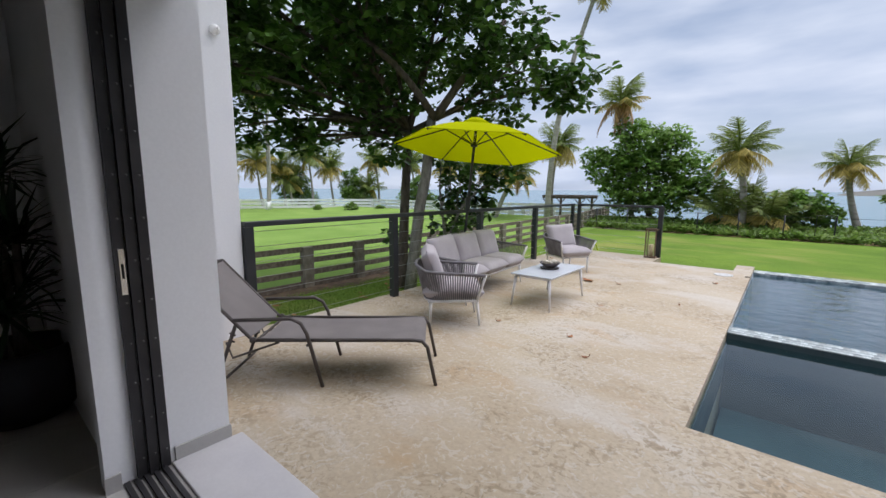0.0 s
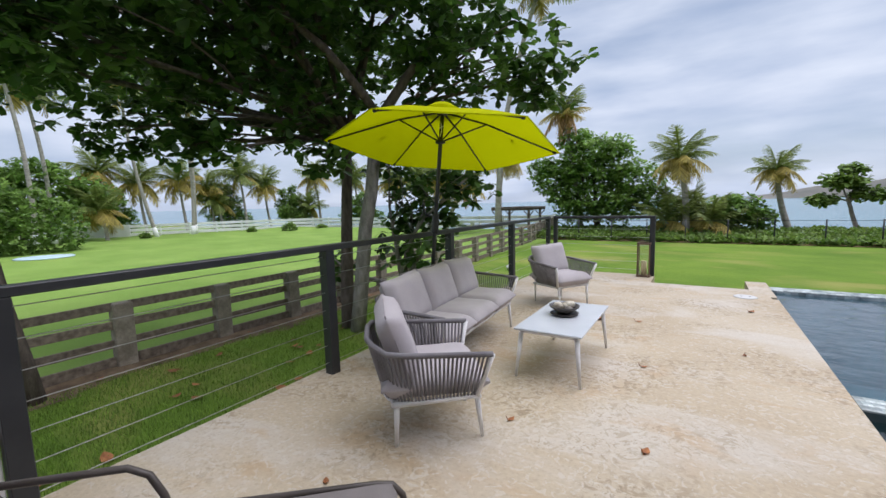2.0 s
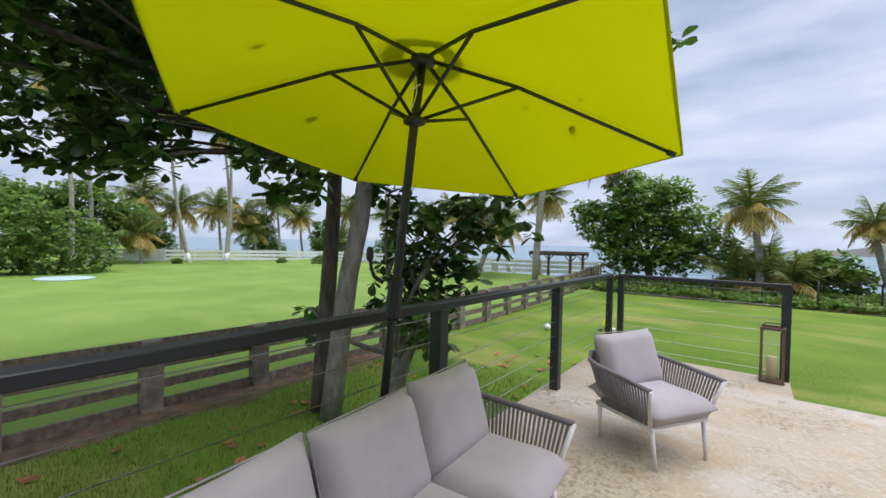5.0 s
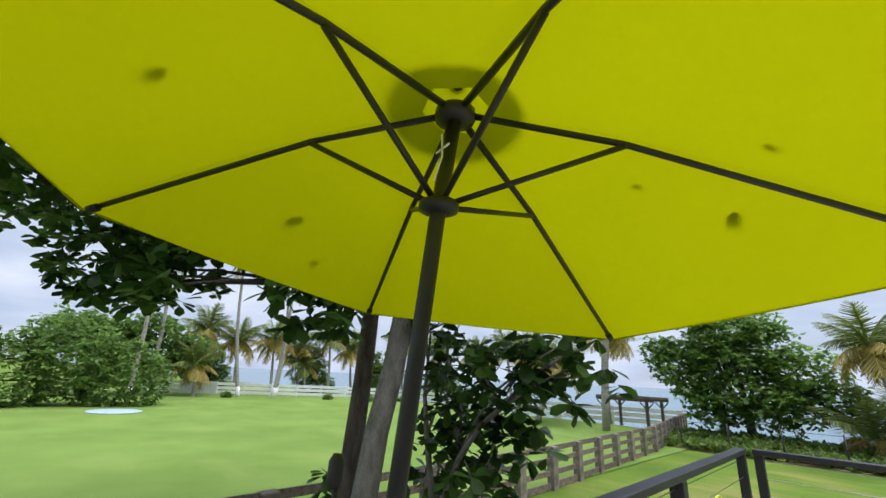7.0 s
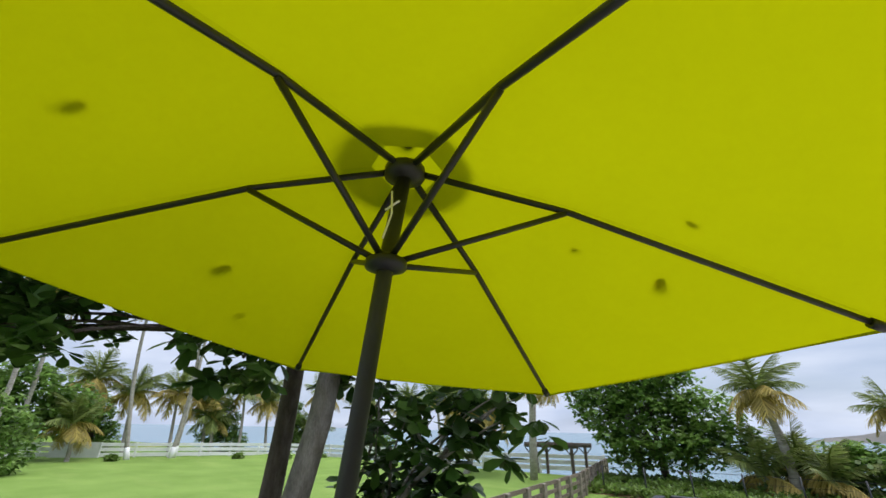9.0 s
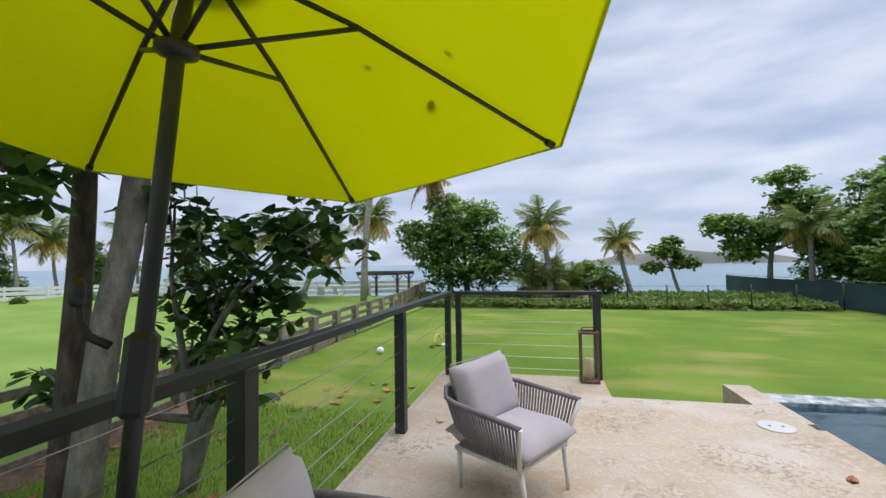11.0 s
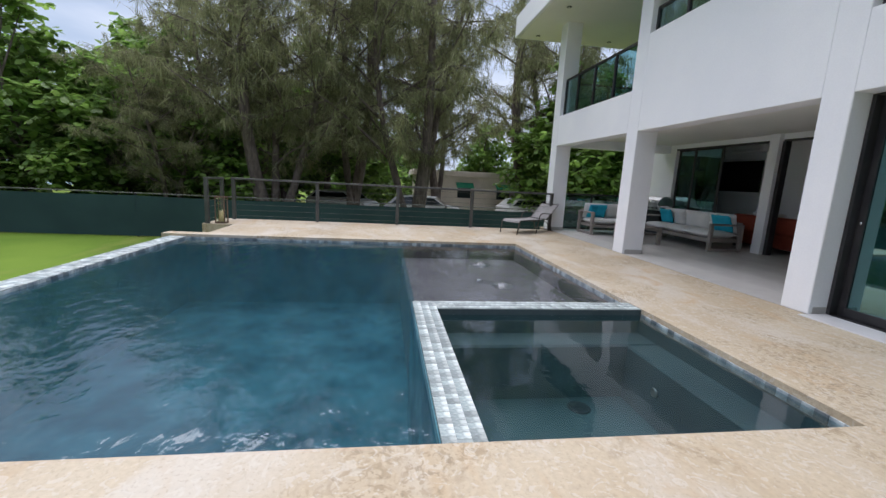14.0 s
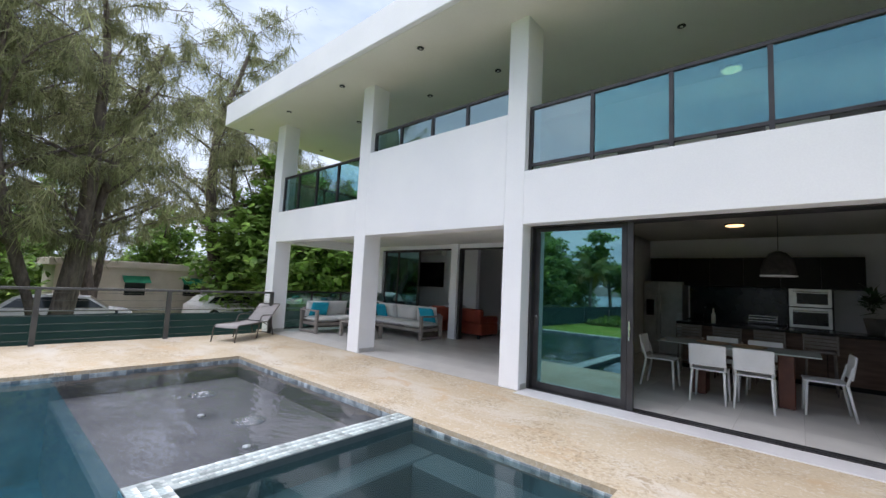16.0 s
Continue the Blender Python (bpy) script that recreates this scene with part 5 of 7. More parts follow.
def leafy_tree(name, label, blobs, trunk, mat_leaf, count, size, bark, per=6, r0=0.12, at=None, group="", droop=-0.25, template=BROAD, width=1.0, shell=0.45):
    """A tree: trunk to the lowest clumps, a limb to each clump, whorls of leaves."""
    t = thing(name, label, "tree", at, group)
    base, fork = Vector(trunk[0]), Vector(trunk[1])
    s = Shape()
    limb(s, base, fork, r0, r0 * 0.7, 0.05)
    part("trunk", s, bark, t)
    for b in blobs:
        s = Shape()
        pts = limb(s, fork, (b[0], b[1], b[2]), r0 * 0.5, r0 * 0.12, 0.12)
        for k in range(3):
            e = Vector((b[0] + random.uniform(-0.7, 0.7) * b[3], b[1] + random.uniform(-0.7, 0.7) * b[4], b[2] + random.uniform(-0.3, 0.7) * b[5]))
            limb(s, pts[3 + k], e, r0 * 0.2, r0 * 0.05, 0.1, 4)
        part("limb", s, bark, t)
    part("crown", rosettes(in_blobs(blobs, count, shell), per, size, "crown", mat_leaf, template, droop, width), None, t)
    return t


random.seed(21)
# the almond tree beside the terrace
AL = [(-5.0, 9.4, 5.2, 2.6, 2.2, 1.6), (-7.4, 7.6, 4.7, 2.4, 2.1, 1.4), (-9.8, 6.2, 4.6, 2.3, 2.0, 1.4), (-3.2, 9.8, 4.2, 1.7, 1.5, 1.0), (-5.9, 6.3, 4.8, 1.9, 1.6, 1.2),
      (-8.6, 10.4, 5.4, 2.6, 2.2, 1.5), (-3.9, 8.4, 6.4, 2.0, 1.8, 1.0), (-6.6, 6.6, 3.1, 0.9, 0.9, 0.55), (-8.9, 6.1, 3.0, 1.1, 0.9, 0.6), (-1.9, 10.2, 3.7, 0.9, 0.9, 0.6),
      (-5.5, 7.9, 3.4, 1.0, 0.9, 0.6), (-7.0, 4.6, 4.0, 1.5, 1.2, 0.8), (-4.4, 10.6, 3.3, 1.2, 1.0, 0.7), (-7.6, 9.0, 3.4, 1.0, 0.9, 0.5), (-10.5, 4.0, 4.3, 1.6, 1.4, 0.9), (-4.0, 6.2, 6.2, 1.5, 1.3, 0.9), (-6.8, 4.8, 5.6, 2.0, 1.8, 1.1), (-9.0, 4.4, 5.6, 2.2, 1.8, 1.2),
      (-5.9, 6.7, 2.5, 0.55, 0.55, 0.4), (-5.6, 7.7, 2.65, 0.5, 0.5, 0.4), (-5.15, 7.9, 2.35, 0.7, 0.6, 0.45), (-6.9, 6.3, 2.55, 0.6, 0.5, 0.4), (-5.0, 7.6, 5.4, 1.8, 1.6, 1.1)]
tr_ = leafy_tree("almond_tree", "dark green broad-leaved almond tree with two trunks beside the terrace", AL, ((-5.74, 8.76, GL - 0.1), (-5.65, 8.95, 2.9)), LEAFBIG, 3700, 0.215, BARKD, 7, 0.155)
s = Shape()
limb(s, (-5.38, 8.68, GL - 0.1), (-4.78, 8.95, 3.2), 0.17, 0.12, 0.03)
s2 = Shape()
limb(s2, (-4.75, 8.95, 3.15), (-3.2, 9.6, 5.2), 0.11, 0.04, 0.1)
limb(s2, (-4.75, 8.95, 3.15), (-5.6, 6.6, 5.0), 0.10, 0.04, 0.1)
part("limb", s2, BARKD, tr_)
part("second_trunk", s, BARKG, tr_, "pale grey second trunk")
SH = [(-4.5, 9.5, 1.5, 0.75, 0.6, 0.75), (-3.7, 9.5, 1.7, 0.7, 0.6, 0.6), (-3.1, 9.4, 1.9, 0.55, 0.5, 0.45), (-4.2, 9.5, 0.4, 0.6, 0.5, 0.6), (-3.8, 9.4, 0.9, 0.5, 0.5, 0.5), (-5.0, 9.7, 0.6, 0.6, 0.5, 0.6), (-4.9, 9.3, 2.3, 0.6, 0.5, 0.4), (-6.4, 9.1, 0.2, 0.5, 0.4, 0.35)]
sh_ = leafy_tree("young_almond_tree", "young broad-leaved almond tree with a forked grey trunk", SH, ((-4.95, 9.6, GL - 0.1), (-4.85, 9.6, -0.35)), LEAFBIG, 225, 0.21, BARKG, 6, 0.11)
s = Shape()
limb(s, (-4.95, 9.6, GL), (-4.45, 9.6, 0.1), 0.11, 0.07, 0.08)
part("side_trunk", s, BARKG, sh_)

leafy_tree("almond_tree", "gnarled almond tree standing against the wooden fence", [(-7.9, 4.0, 4.5, 1.2, 1.0, 0.7), (-6.5, 3.8, 4.7, 1.2, 1.0, 0.7), (-7.0, 4.9, 4.9, 1.0, 0.9, 0.6)],
           ((-7.1, 4.08, GL - 0.1), (-7.3, 3.9, 3.0)), LEAFBIG, 170, 0.215, BARKD, 7, 0.13)

# sea grapes and woodland
SG = [(-6.6, 36, 5.2, 2.9, 2.3, 1.3), (-6.9, 36, 3.7, 3.3, 2.3, 1.0), (-9.4, 36, 3.3, 2.2, 2.0, 1.5), (-3.7, 36, 2.9, 2.2, 2.0, 1.7), (-6.2, 35, 1.5, 3.6, 1.8, 1.4), (-2.0, 35.4, 1.4, 1.4, 1.3, 1.2), (-7.8, 36, 6.1, 1.6, 1.4, 1.0), (-4.9, 36, 5.3, 1.6, 1.4, 1.0), (-8.7, 35, 1.8, 1.3, 1.1, 0.9), (-10.4, 36, 4.2, 1.5, 1.4, 0.9), (-4.4, 35, 0.9, 2.0, 1.5, 1.5), (-7.6, 35, 0.5, 1.8, 1.3, 1.2), (-6.4, 35.2, 3.2, 2.4, 1.6, 1.3)]
leafy_tree("sea_grape_tree", "wide dense sea grape tree at the lawn's end", SG, ((-6.2, 36.2, GL), (-6.3, 36, 0.6)), LEAFMID, 3000, 0.33, BARKD, 5, 0.28, droop=-0.1)
leafy_tree("shore_bush", "rounded green shore bush beside the palms", [(2.6, 35, 0.5, 1.6, 1.3, 1.2), (3.9, 35.4, 0.1, 1.0, 1.0, 0.8), (1.5, 35.2, 0.3, 1.2, 1.0, 0.9)], ((2.6, 35, GL), (2.6, 35, -0.6)), LEAFMID, 520, 0.32, BARKD, 5, 0.1)
leafy_tree("shore_tree", "open-crowned light green shore tree before the sea", [(8.3, 38, 2.2, 1.2, 1.1, 0.55), (7.3, 38, 1.1, 0.9, 0.8, 0.35), (9.5, 38, 1.4, 1.0, 0.9, 0.4), (8.7, 38, 3.0, 0.7, 0.6, 0.3)], ((9.2, 38, GL), (8.6, 38, 0.9)), LEAFLITE, 330, 0.36, BARKG, 5, 0.14)
leafy_tree("shore_tree", "tall open-crowned shore tree at the fence corner", [(12.2, 38, 4.0, 1.7, 1.4, 0.9), (13.2, 38, 2.3, 1.6, 1.4, 1.0), (16.0, 38, 7.2, 1.5, 1.3, 0.6), (16.6, 38, 5.6, 2.0, 1.6, 0.9), (15.2, 38, 3.6, 1.9, 1.6, 1.2), (17.4, 38, 3.4, 2.0, 1.8, 1.6)], ((14.8, 38, GL), (14.9, 38, 2.0)), LEAFMID, 1500, 0.36, BARKG, 5, 0.2)


def wood_blobs(h, w):
    out = []
    for k in range(9):
        z = h * (0.25 + 0.68 * (k / 8))
        r = w * (1.0 - 0.55 * (k / 8)) * random.uniform(0.8, 1.15)
        a = k * 2.4 + random.random()
        out.append((math.cos(a) * w * 0.55 * (1 - k / 12), math.sin(a) * w * 0.55 * (1 - k / 12), z, r * 0.62, r * 0.62, r * 0.45))
    return out


kinds = []
for k, (h, w, mat_) in enumerate(((7.2, 3.3, LEAFWOOD), (6.4, 3.6, LEAFMID), (8.2, 3.4, LEAFWOOD))):
    kinds.append(leafy_tree("woodland_tree", "dense green broadleaf tree behind the green fence", wood_blobs(h, w), ((0, 0, -0.1), (0, 0, h * 0.3)), mat_, 1500, 0.34, BARKD, 5, 0.2, pose(19.3 - 0.2 * k, 33.5 - 6.2 * k, GL, 0, 0, 70 * k) @ Matrix.Scale(1.08, 4), "woodland trees"))
for i, (x, y, sc_, k) in enumerate(((17.0, 18.0, 1.0, 0), (17.6, 14.6, 0.95, 1), (19.5, 30.5, 1.1, 1), (20.0, 24.0, 1.15, 0), (20.5, 17.5, 1.2, 2), (19.0, 37.5, 1.0, 2), (16.6, 36.5, 0.75, 1), (24.0, 13.0, 1.2, 0),
                                   (27.5, 10.5, 1.2, 2), (28.2, -5.8, 1.1, 1), (21.0, -14.0, 1.05, 0), (17.5, -12.5, 0.95, 2), (24.5, -8.5, 1.2, 1), (22.5, 20.0, 1.3, 2), (16.2, 24.6, 0.7, 1), (16.0, 30.2, 0.7, 0), (36.0, 20.0, 1.15, 0), (38.0, 12.0, 1.15, 1), (40.0, 5.0, 1.0, 2), (40.0, -3.0, 1.05, 0), (38.0, -11.0, 1.3, 1), (33.0, 26.0, 1.15, 2), (32.0, -16.0, 1.3, 0), (29.0, 33.0, 1.15, 1), (33.0, 8.5, 1.0, 1), (26.0, 24.0, 1.3, 0), (28.0, -12.0, 1.2, 2), (25.0, -5.2, 1.3, 0))):
    copy_thing(kinds[k], pose(x + (2.0 if y > 11 else 0.0), y, GL, 0, 0, 53 * i) @ Matrix.Scale(sc_ * (1.05 if y > 25 else 0.86 if y > 11 else 1.0), 4))

# hedge and trees at the neighbour's edge
HB = [(-37.5, y, 1.2 + 0.7 * math.sin(y), 2.2, 2.4, 2.6) for y in range(-16, 13, 3)]
leafy_tree("hedge", "tall dark rounded hedge of sea grape along the neighbouring lawn", HB, ((-38, 0, GL), (-38, 0, 0)), LEAFWOOD, 9000, 0.30, BARKD, 5, 0.2, shell=0.86)
leafy_tree("background_tree", "broad dark green tree behind the white fence", [(-50, 9.0, 4.0, 3.0, 3.5, 2.2), (-49, 14.0, 4.6, 3.0, 3.2, 1.8), (-49, 17.5, 2.8, 2.6, 2.4, 2.0), (-48, 12.5, 1.6, 2.5, 4.0, 2.0)], ((-50, 13, GL), (-50, 13, 1.5)), LEAFMID, 1700, 0.5, BARKD, 5, 0.3)
for i, (x, y, sc_) in enumerate(((-46, 38, 0.75), (-38, 43, 0.7), (-52, 33, 0.7), (-57, 22, 0.8))):
    copy_thing(kinds[i % 3], pose(x, y, GL - 0.3, 0, 0, 37 * i) @ Matrix.Scale(sc_, 4))
for i, (x, y, sz) in enumerate(((-38.6, 32.1, 0.9), (-41.8, 29.5, 0.5), (-45.0, 20.4, 0.5), (-36.0, 34.5, 0.6))):
    leafy_tree("round_shrub", "small bright green shrub on the neighbouring lawn", [(x, y, GL + sz * 0.55, sz, sz, sz * 0.6)], ((x, y, GL), (x, y, GL + 0.2)), LEAFLITE, 160, 0.22, BARKD, 5, 0.04, group="lawn shrubs")

# ---- casuarinas ----


def casuarina(height, spread, strands, seed):
    random.seed(seed)
    t = thing("casuarina_tree", "tall feathery grey green casuarina with drooping needles", "tree", group="casuarinas")
    ends = []
    for st in range(3):
        s, boughs = Shape(), Shape()
        a0 = st * 2.1 + random.uniform(-0.3, 0.3)
        lean = 0.0 if st == 0 else random.uniform(1.6, 2.8)
        h = height * (1.0 if st == 0 else random.uniform(0.72, 0.9))
        foot = Vector((0.15 * math.cos(a0), 0.15 * math.sin(a0), -0.2))
        trunk = limb(s, foot, (math.cos(a0) * lean, math.sin(a0) * lean, h), 0.30 if st == 0 else 0.2, 0.04, 0.07, 10)
        part("trunk", s, BARKD, t)
        for k in range(15):
            u = 0.28 + 0.70 * k / 14
            i = min(9, int(u * 10))
            p = trunk[i].lerp(trunk[i + 1], u * 10 - i)
            a = k * 2.399 + st + random.uniform(-0.5, 0.5)
            L = spread * (1.1 - 0.62 * u) * random.uniform(0.55, 1.2)
            e = p + Vector((math.cos(a) * L, math.sin(a) * L, L * random.uniform(0.15, 0.85)))
            pts = limb(boughs, p, e, 0.085 * (1.15 - u), 0.014, 0.16, 6)
            for q in range(1, 7):
                for _ in range(3):
                    d = Vector((random.gauss(0, 1), random.gauss(0, 1), random.gauss(-0.1, 0.55))).normalized() * random.uniform(0.5, 1.5)
                    ends.append((pts[q], pts[q] + d))
                    boughs.tube([pts[q], pts[q] + d * 0.5 + Vector((0, 0, 0.08)), pts[q] + d], 0.011, 3, 0.004, cap=False)
        part("bough", boughs, BARKD, t)
    e0, e1 = np.array([tuple(a) for a, _ in ends]), np.array([tuple(b) for _, b in ends])
    n = strands
    dens = RNG.random(len(e0)) ** 3 + 0.05
    idx = RNG.choice(len(e0), n, p=dens / dens.sum())
    u = RNG.random(n)[:, None] * 0.85 + 0.2
    p = e0[idx] * (1 - u) + e1[idx] * u + RNG.normal(scale=0.06, size=(n, 3))
    me = leaf_mesh("needles", NEEDLE, p, RNG.random(n) * 6.283, -0.9 + RNG.normal(scale=0.5, size=n), 0.26 + 0.34 * RNG.random(n), STRIP, 0.05, RNG.random(n) * 3.14)
    part("needle_crown", me, None, t)
    return t


cas = [casuarina(14.5, 4.2, 25000, 4), casuarina(12.5, 4.2, 24000, 8)]
cas[0].matrix_basis = pose(19.0, 5.4, GL, 0, 0, 20)
cas[1].matrix_basis = pose(17.8, 11.4, GL, 0, 0, 140)
for x, y, sc_, a, k in ((23.0, 8.6, 1.1, 75, 0), (21.5, 13.6, 1.0, 300, 1), (26.5, 3.4, 1.0, 250, 0), (27.6, -3.4, 1.5, 110, 1), (18.4, 15.6, 0.6, 20, 1)):
    copy_thing(cas[k], pose(x, y, GL, 0, 0, a) @ Matrix.Scale(sc_, 4))

# ---- palms ----


def frond_mesh(name, length, mat, droop, n=40):
    """One palm frond: arched midrib with hanging leaflets, along +x."""
    pos, az, pit, size = [], [], [], []
    rib = Shape()
    pts = []
    for i in range(9):
        u = i / 8
        pts.append((length * (u - 0.18 * droop * u * u), 0, length * (0.32 * u - droop * u * u)))
    rib.tube(pts, 0.03, 4, 0.006)
    for i in range(n):
        u = 0.12 + 0.88 * i / (n - 1)
        x, z = length * (u - 0.18 * droop * u * u), length * (0.32 * u - droop * u * u)
        L = length * 0.30 * math.sin(math.pi * min(1, 0.18 + 0.80 * u)) ** 0.7 + 0.08
        for s_ in (1, -1):
            pos.append((x, 0, z))
            az.append(s_ * radians(62 - 25 * u) + random.uniform(-0.12, 0.12))
            pit.append(-0.45 - 0.5 * droop + random.uniform(-0.22, 0.15))
            size.append(L * random.uniform(0.85, 1.1))
    me = leaf_mesh(name, mat, np.array(pos), np.array(az), np.array(pit), np.array(size), STRIP, 0.075)
    ob = bmesh.new()
    ob.from_mesh(me)
    tmp = rib.mesh("rib", mat)
    ob.from_mesh(tmp)
    ob.to_mesh(me)
    ob.free()
    return me


random.seed(31)
FR = {k: [frond_mesh("frond", 1.0, m_, dr) for dr in drs] for k, m_, drs in (("g", PALMG, (0.18, 0.34, 0.52)), ("y", PALMY, (0.45, 0.7)), ("d", PALMD, (1.0, 1.3)))}


def palm(base_, top, L, mix, label, r=0.15, white=0.0, tilt0=75, nf=20):
    t = thing("coconut_palm", label, "palm", group="coconut palms")
    base_, top = Vector(base_), Vector(top)
    n = 10
    side = Vector((random.uniform(-1, 1), random.uniform(-1, 1), 0)) * 0.05 * (top - base_).length
    pts = [base_.lerp(top, i / n) + side * math.sin(math.pi * (i / n)) for i in range(n + 1)]
    part("trunk", Shape().tube(pts, r * 1.25, 10, r * 0.72), PALMB, t)
    if white:
        part("painted_base", Shape().tube([pts[0], pts[0].lerp(pts[1], white)], r * 1.7, 10, r * 1.32), WHITEW, t, "white painted trunk base")
    for i in range(nf):
        u = i / nf
        el = tilt0 - 115 * u + random.uniform(-8, 8)
        key = "g" if u < mix[0] else ("y" if u < mix[1] else "d")
        me = FR[key][random.randrange(len(FR[key]))]
        s_ = L * random.uniform(0.85, 1.1) * (0.8 if key == "d" else 1.0)
        part("frond", me, None, t, at=pose(top.x, top.y, top.z, 0, -el + 10, i * 137.5 + random.uniform(-15, 15)) @ Matrix.Scale(s_, 4))
    for i in range(4):
        a = i * 1.6
        part("coconut", Shape().lathe([(0.002, -0.13), (0.09, -0.08), (0.11, 0.0), (0.07, 0.09), (0.002, 0.12)], 8, pose(top.x + 0.22 * math.cos(a), top.y + 0.22 * math.sin(a), top.z - 0.22)), PALMY, t)
    return t


GRN, YEL, DRY = (0.85, 1.0), (0.6, 1.0), (0.35, 0.55)
palm((-7.3, 36, GL - 0.2), (-8.8, 36, 8.2), 2.6, (0.4, 0.6), "tall coconut palm with drooping orange dry fronds", 0.17)
palm((-0.1, 34, GL - 0.2), (-0.6, 34, 3.95), 2.35, (0.5, 1.0), "coconut palm with green and yellowing fronds", 0.2)
palm((5.7, 36, GL - 0.2), (4.7, 36, 3.0), 1.8, (0.5, 1.0), "leaning coconut palm with yellowing fronds", 0.17)
palm((-13.3, 33, GL - 0.2), (-9.7, 33, 17.0), 2.8, GRN, "very tall slender coconut palm behind the pergola", 0.2)
palm((-15.6, 39, GL - 0.4), (-15.0, 38.5, 5.6), 2.6, YEL, "coconut palm with yellow fronds by the beach", 0.14)
palm((-18.5, 33, GL - 0.2), (-16.6, 33.3, 2.9), 2.6, (0.45, 0.9), "short leaning palm with drooping yellow fronds", 0.2)
palm((-20.3, 33, GL - 0.2), (-19.2, 33.4, 3.8), 2.6, YEL, "coconut palm on the neighbouring lawn edge", 0.22)
for x, y, z, L in ((-1.2, 34.5, 0.2, 2.6), (1.3, 34.2, 0.1, 2.5), (0.4, 35.2, 0.5, 2.6)):
    palm((x, y, GL - 0.2), (x, y, z - 0.4), L, (0.6, 1.0), "young stemless palm clump at the lawn's end", 0.15, 0, 85, 14)
palm((15.8, 35.5, GL), (15.5, 35, 3.6), 2.2, GRN, "palm among the woodland trees", 0.15)
for bx, by, tx, ty, tz in ((-46.0, 21.9, -46.0, 20.0, 13.5), (-46.2, 25.5, -46.0, 24.9, 13.0), (-46.6, 25.9, -46.4, 25.8, 14.5), (-47, 14.3, -47, 13.6, 12.0), (-44.0, 12.5, -44, 11.6, 13.5)):
    palm((bx, by, GL - 0.1), (tx, ty, tz), 3.0, GRN, "tall coconut palm with a white painted trunk base", 0.15, 0.75)
for x, y, z, L, mx in ((-53, 19.8, 5.6, 3.2, YEL), (-53, 23.4, 4.6, 3.2, YEL), (-52, 27.2, 4.8, 3.2, (0.4, 1.0)), (-52, 30.4, 4.0, 3.0, (0.3, 1.0)), (-50, 33.6, 5.9, 3.2, GRN), (-49, 36.5, 4.4, 3.0, YEL), (-45, 41.5, 5.6, 3.0, YEL),
                       (-40, 44.0, 5.2, 3.0, GRN), (-34, 45.0, 4.4, 2.8, YEL), (-47, 17.6, 1.6, 2.8, YEL), (-51, 31.0, 2.4, 3.0, GRN), (-30, 45, 5.0, 2.8, GRN), (-44, 39.5, 1.6, 2.6, GRN)):
    palm((x + 0.6, y + 0.3, GL - 0.4), (x, y, z), L, mx, "coconut palm behind the white fence", 0.15, 0, 80, 18)

# ---- dune plants, verge and grass ----
n = 5200
p = np.stack([RNG.uniform(-10, 14, n), 30.0 + 6.5 * RNG.random(n) ** 1.2, np.zeros(n)], 1)
p[:, 2] = [ground_height(a, b) + 0.28 * random.random() + 0.25 * max(0, noise.noise((a * 0.5, b * 0.5, 3))) for a, b in p[:, :2]]
dune = part("dune_plants", rosettes(p, 5, 0.24, "dune_plants", LEAFLITE, LEAFLET, 0.35, 1.3), None)
tagged(dune, "low creeping green dune plants beyond the wire fence", "ground cover", kind="stuff")
SAND = material("brown_sand", (0.28, 0.17, 0.09), (0.38, 0.25, 0.14), 0.95, 1.2, 40, 0.3, 0.4)
struct("dune_soil", grid_sheet([-10 + 1.0 * i for i in range(25)], [29.9 + 0.6 * i for i in range(14)], lambda x, y: ground_height(x, y) + 0.03 + 0.06 * noise.noise((x, y, 8))), SAND, "brown sandy soil of the dune", "soil")
BEDSOIL = material("dark_soil", (0.09, 0.06, 0.035), (0.20, 0.14, 0.085), 0.95, 4, 40, 0.4, 0.5)
struct("fence_bed", grid_sheet([-7.95, -7.7, -7.45, -7.2, -6.95, -6.8], [0.2 + 0.8 * i for i in range(17)], lambda x, y: GL + 0.035 + 0.05 * noise.noise((x * 3, y * 2, 1)) - (0.05 if x > -7.1 else 0)), BEDSOIL, "strip of bare dark soil along the wooden fence", "soil")


def grass_patch(name, x0, x1, y0, y1, n, size, mat_, label):
    p = np.stack([x0 + (x1 - x0) * RNG.random(n), y0 + (y1 - y0) * RNG.random(n) ** 1.6, np.full(n, GL - 0.01)], 1)
    me = leaf_mesh(name, mat_, p, RNG.random(n) * 6.283, 1.1 + RNG.normal(scale=0.3, size=n), size * (0.6 + 0.8 * RNG.random(n)), STRIP, 0.13, None)
    tagged(part(name, me, None), label, "grass", kind="stuff")


BLADE = leafy("grass_blade", (0.12, 0.21, 0.026), (0.18, 0.29, 0.04), 0.8, 0.4)
grass_patch("grass", -7.2, -2.15, 2.5, 12.5, 80000, 0.055, BLADE, "short green grass blades below the terrace")
grass_patch("grass", -7.6, 1.5, 11.1, 20.0, 40000, 0.032, BLADE, "short green grass blades of the lawn")
random.seed(12)
for k in range(80):
    x, y = -2.8 - 4.7 * random.random() ** 0.7, random.uniform(3.0, 15.0)
    dry_leaf(pose(x, y, GL + 0.03, random.uniform(-15, 15), random.uniform(-15, 15), random.uniform(0, 360)), random.uniform(0.10, 0.20))

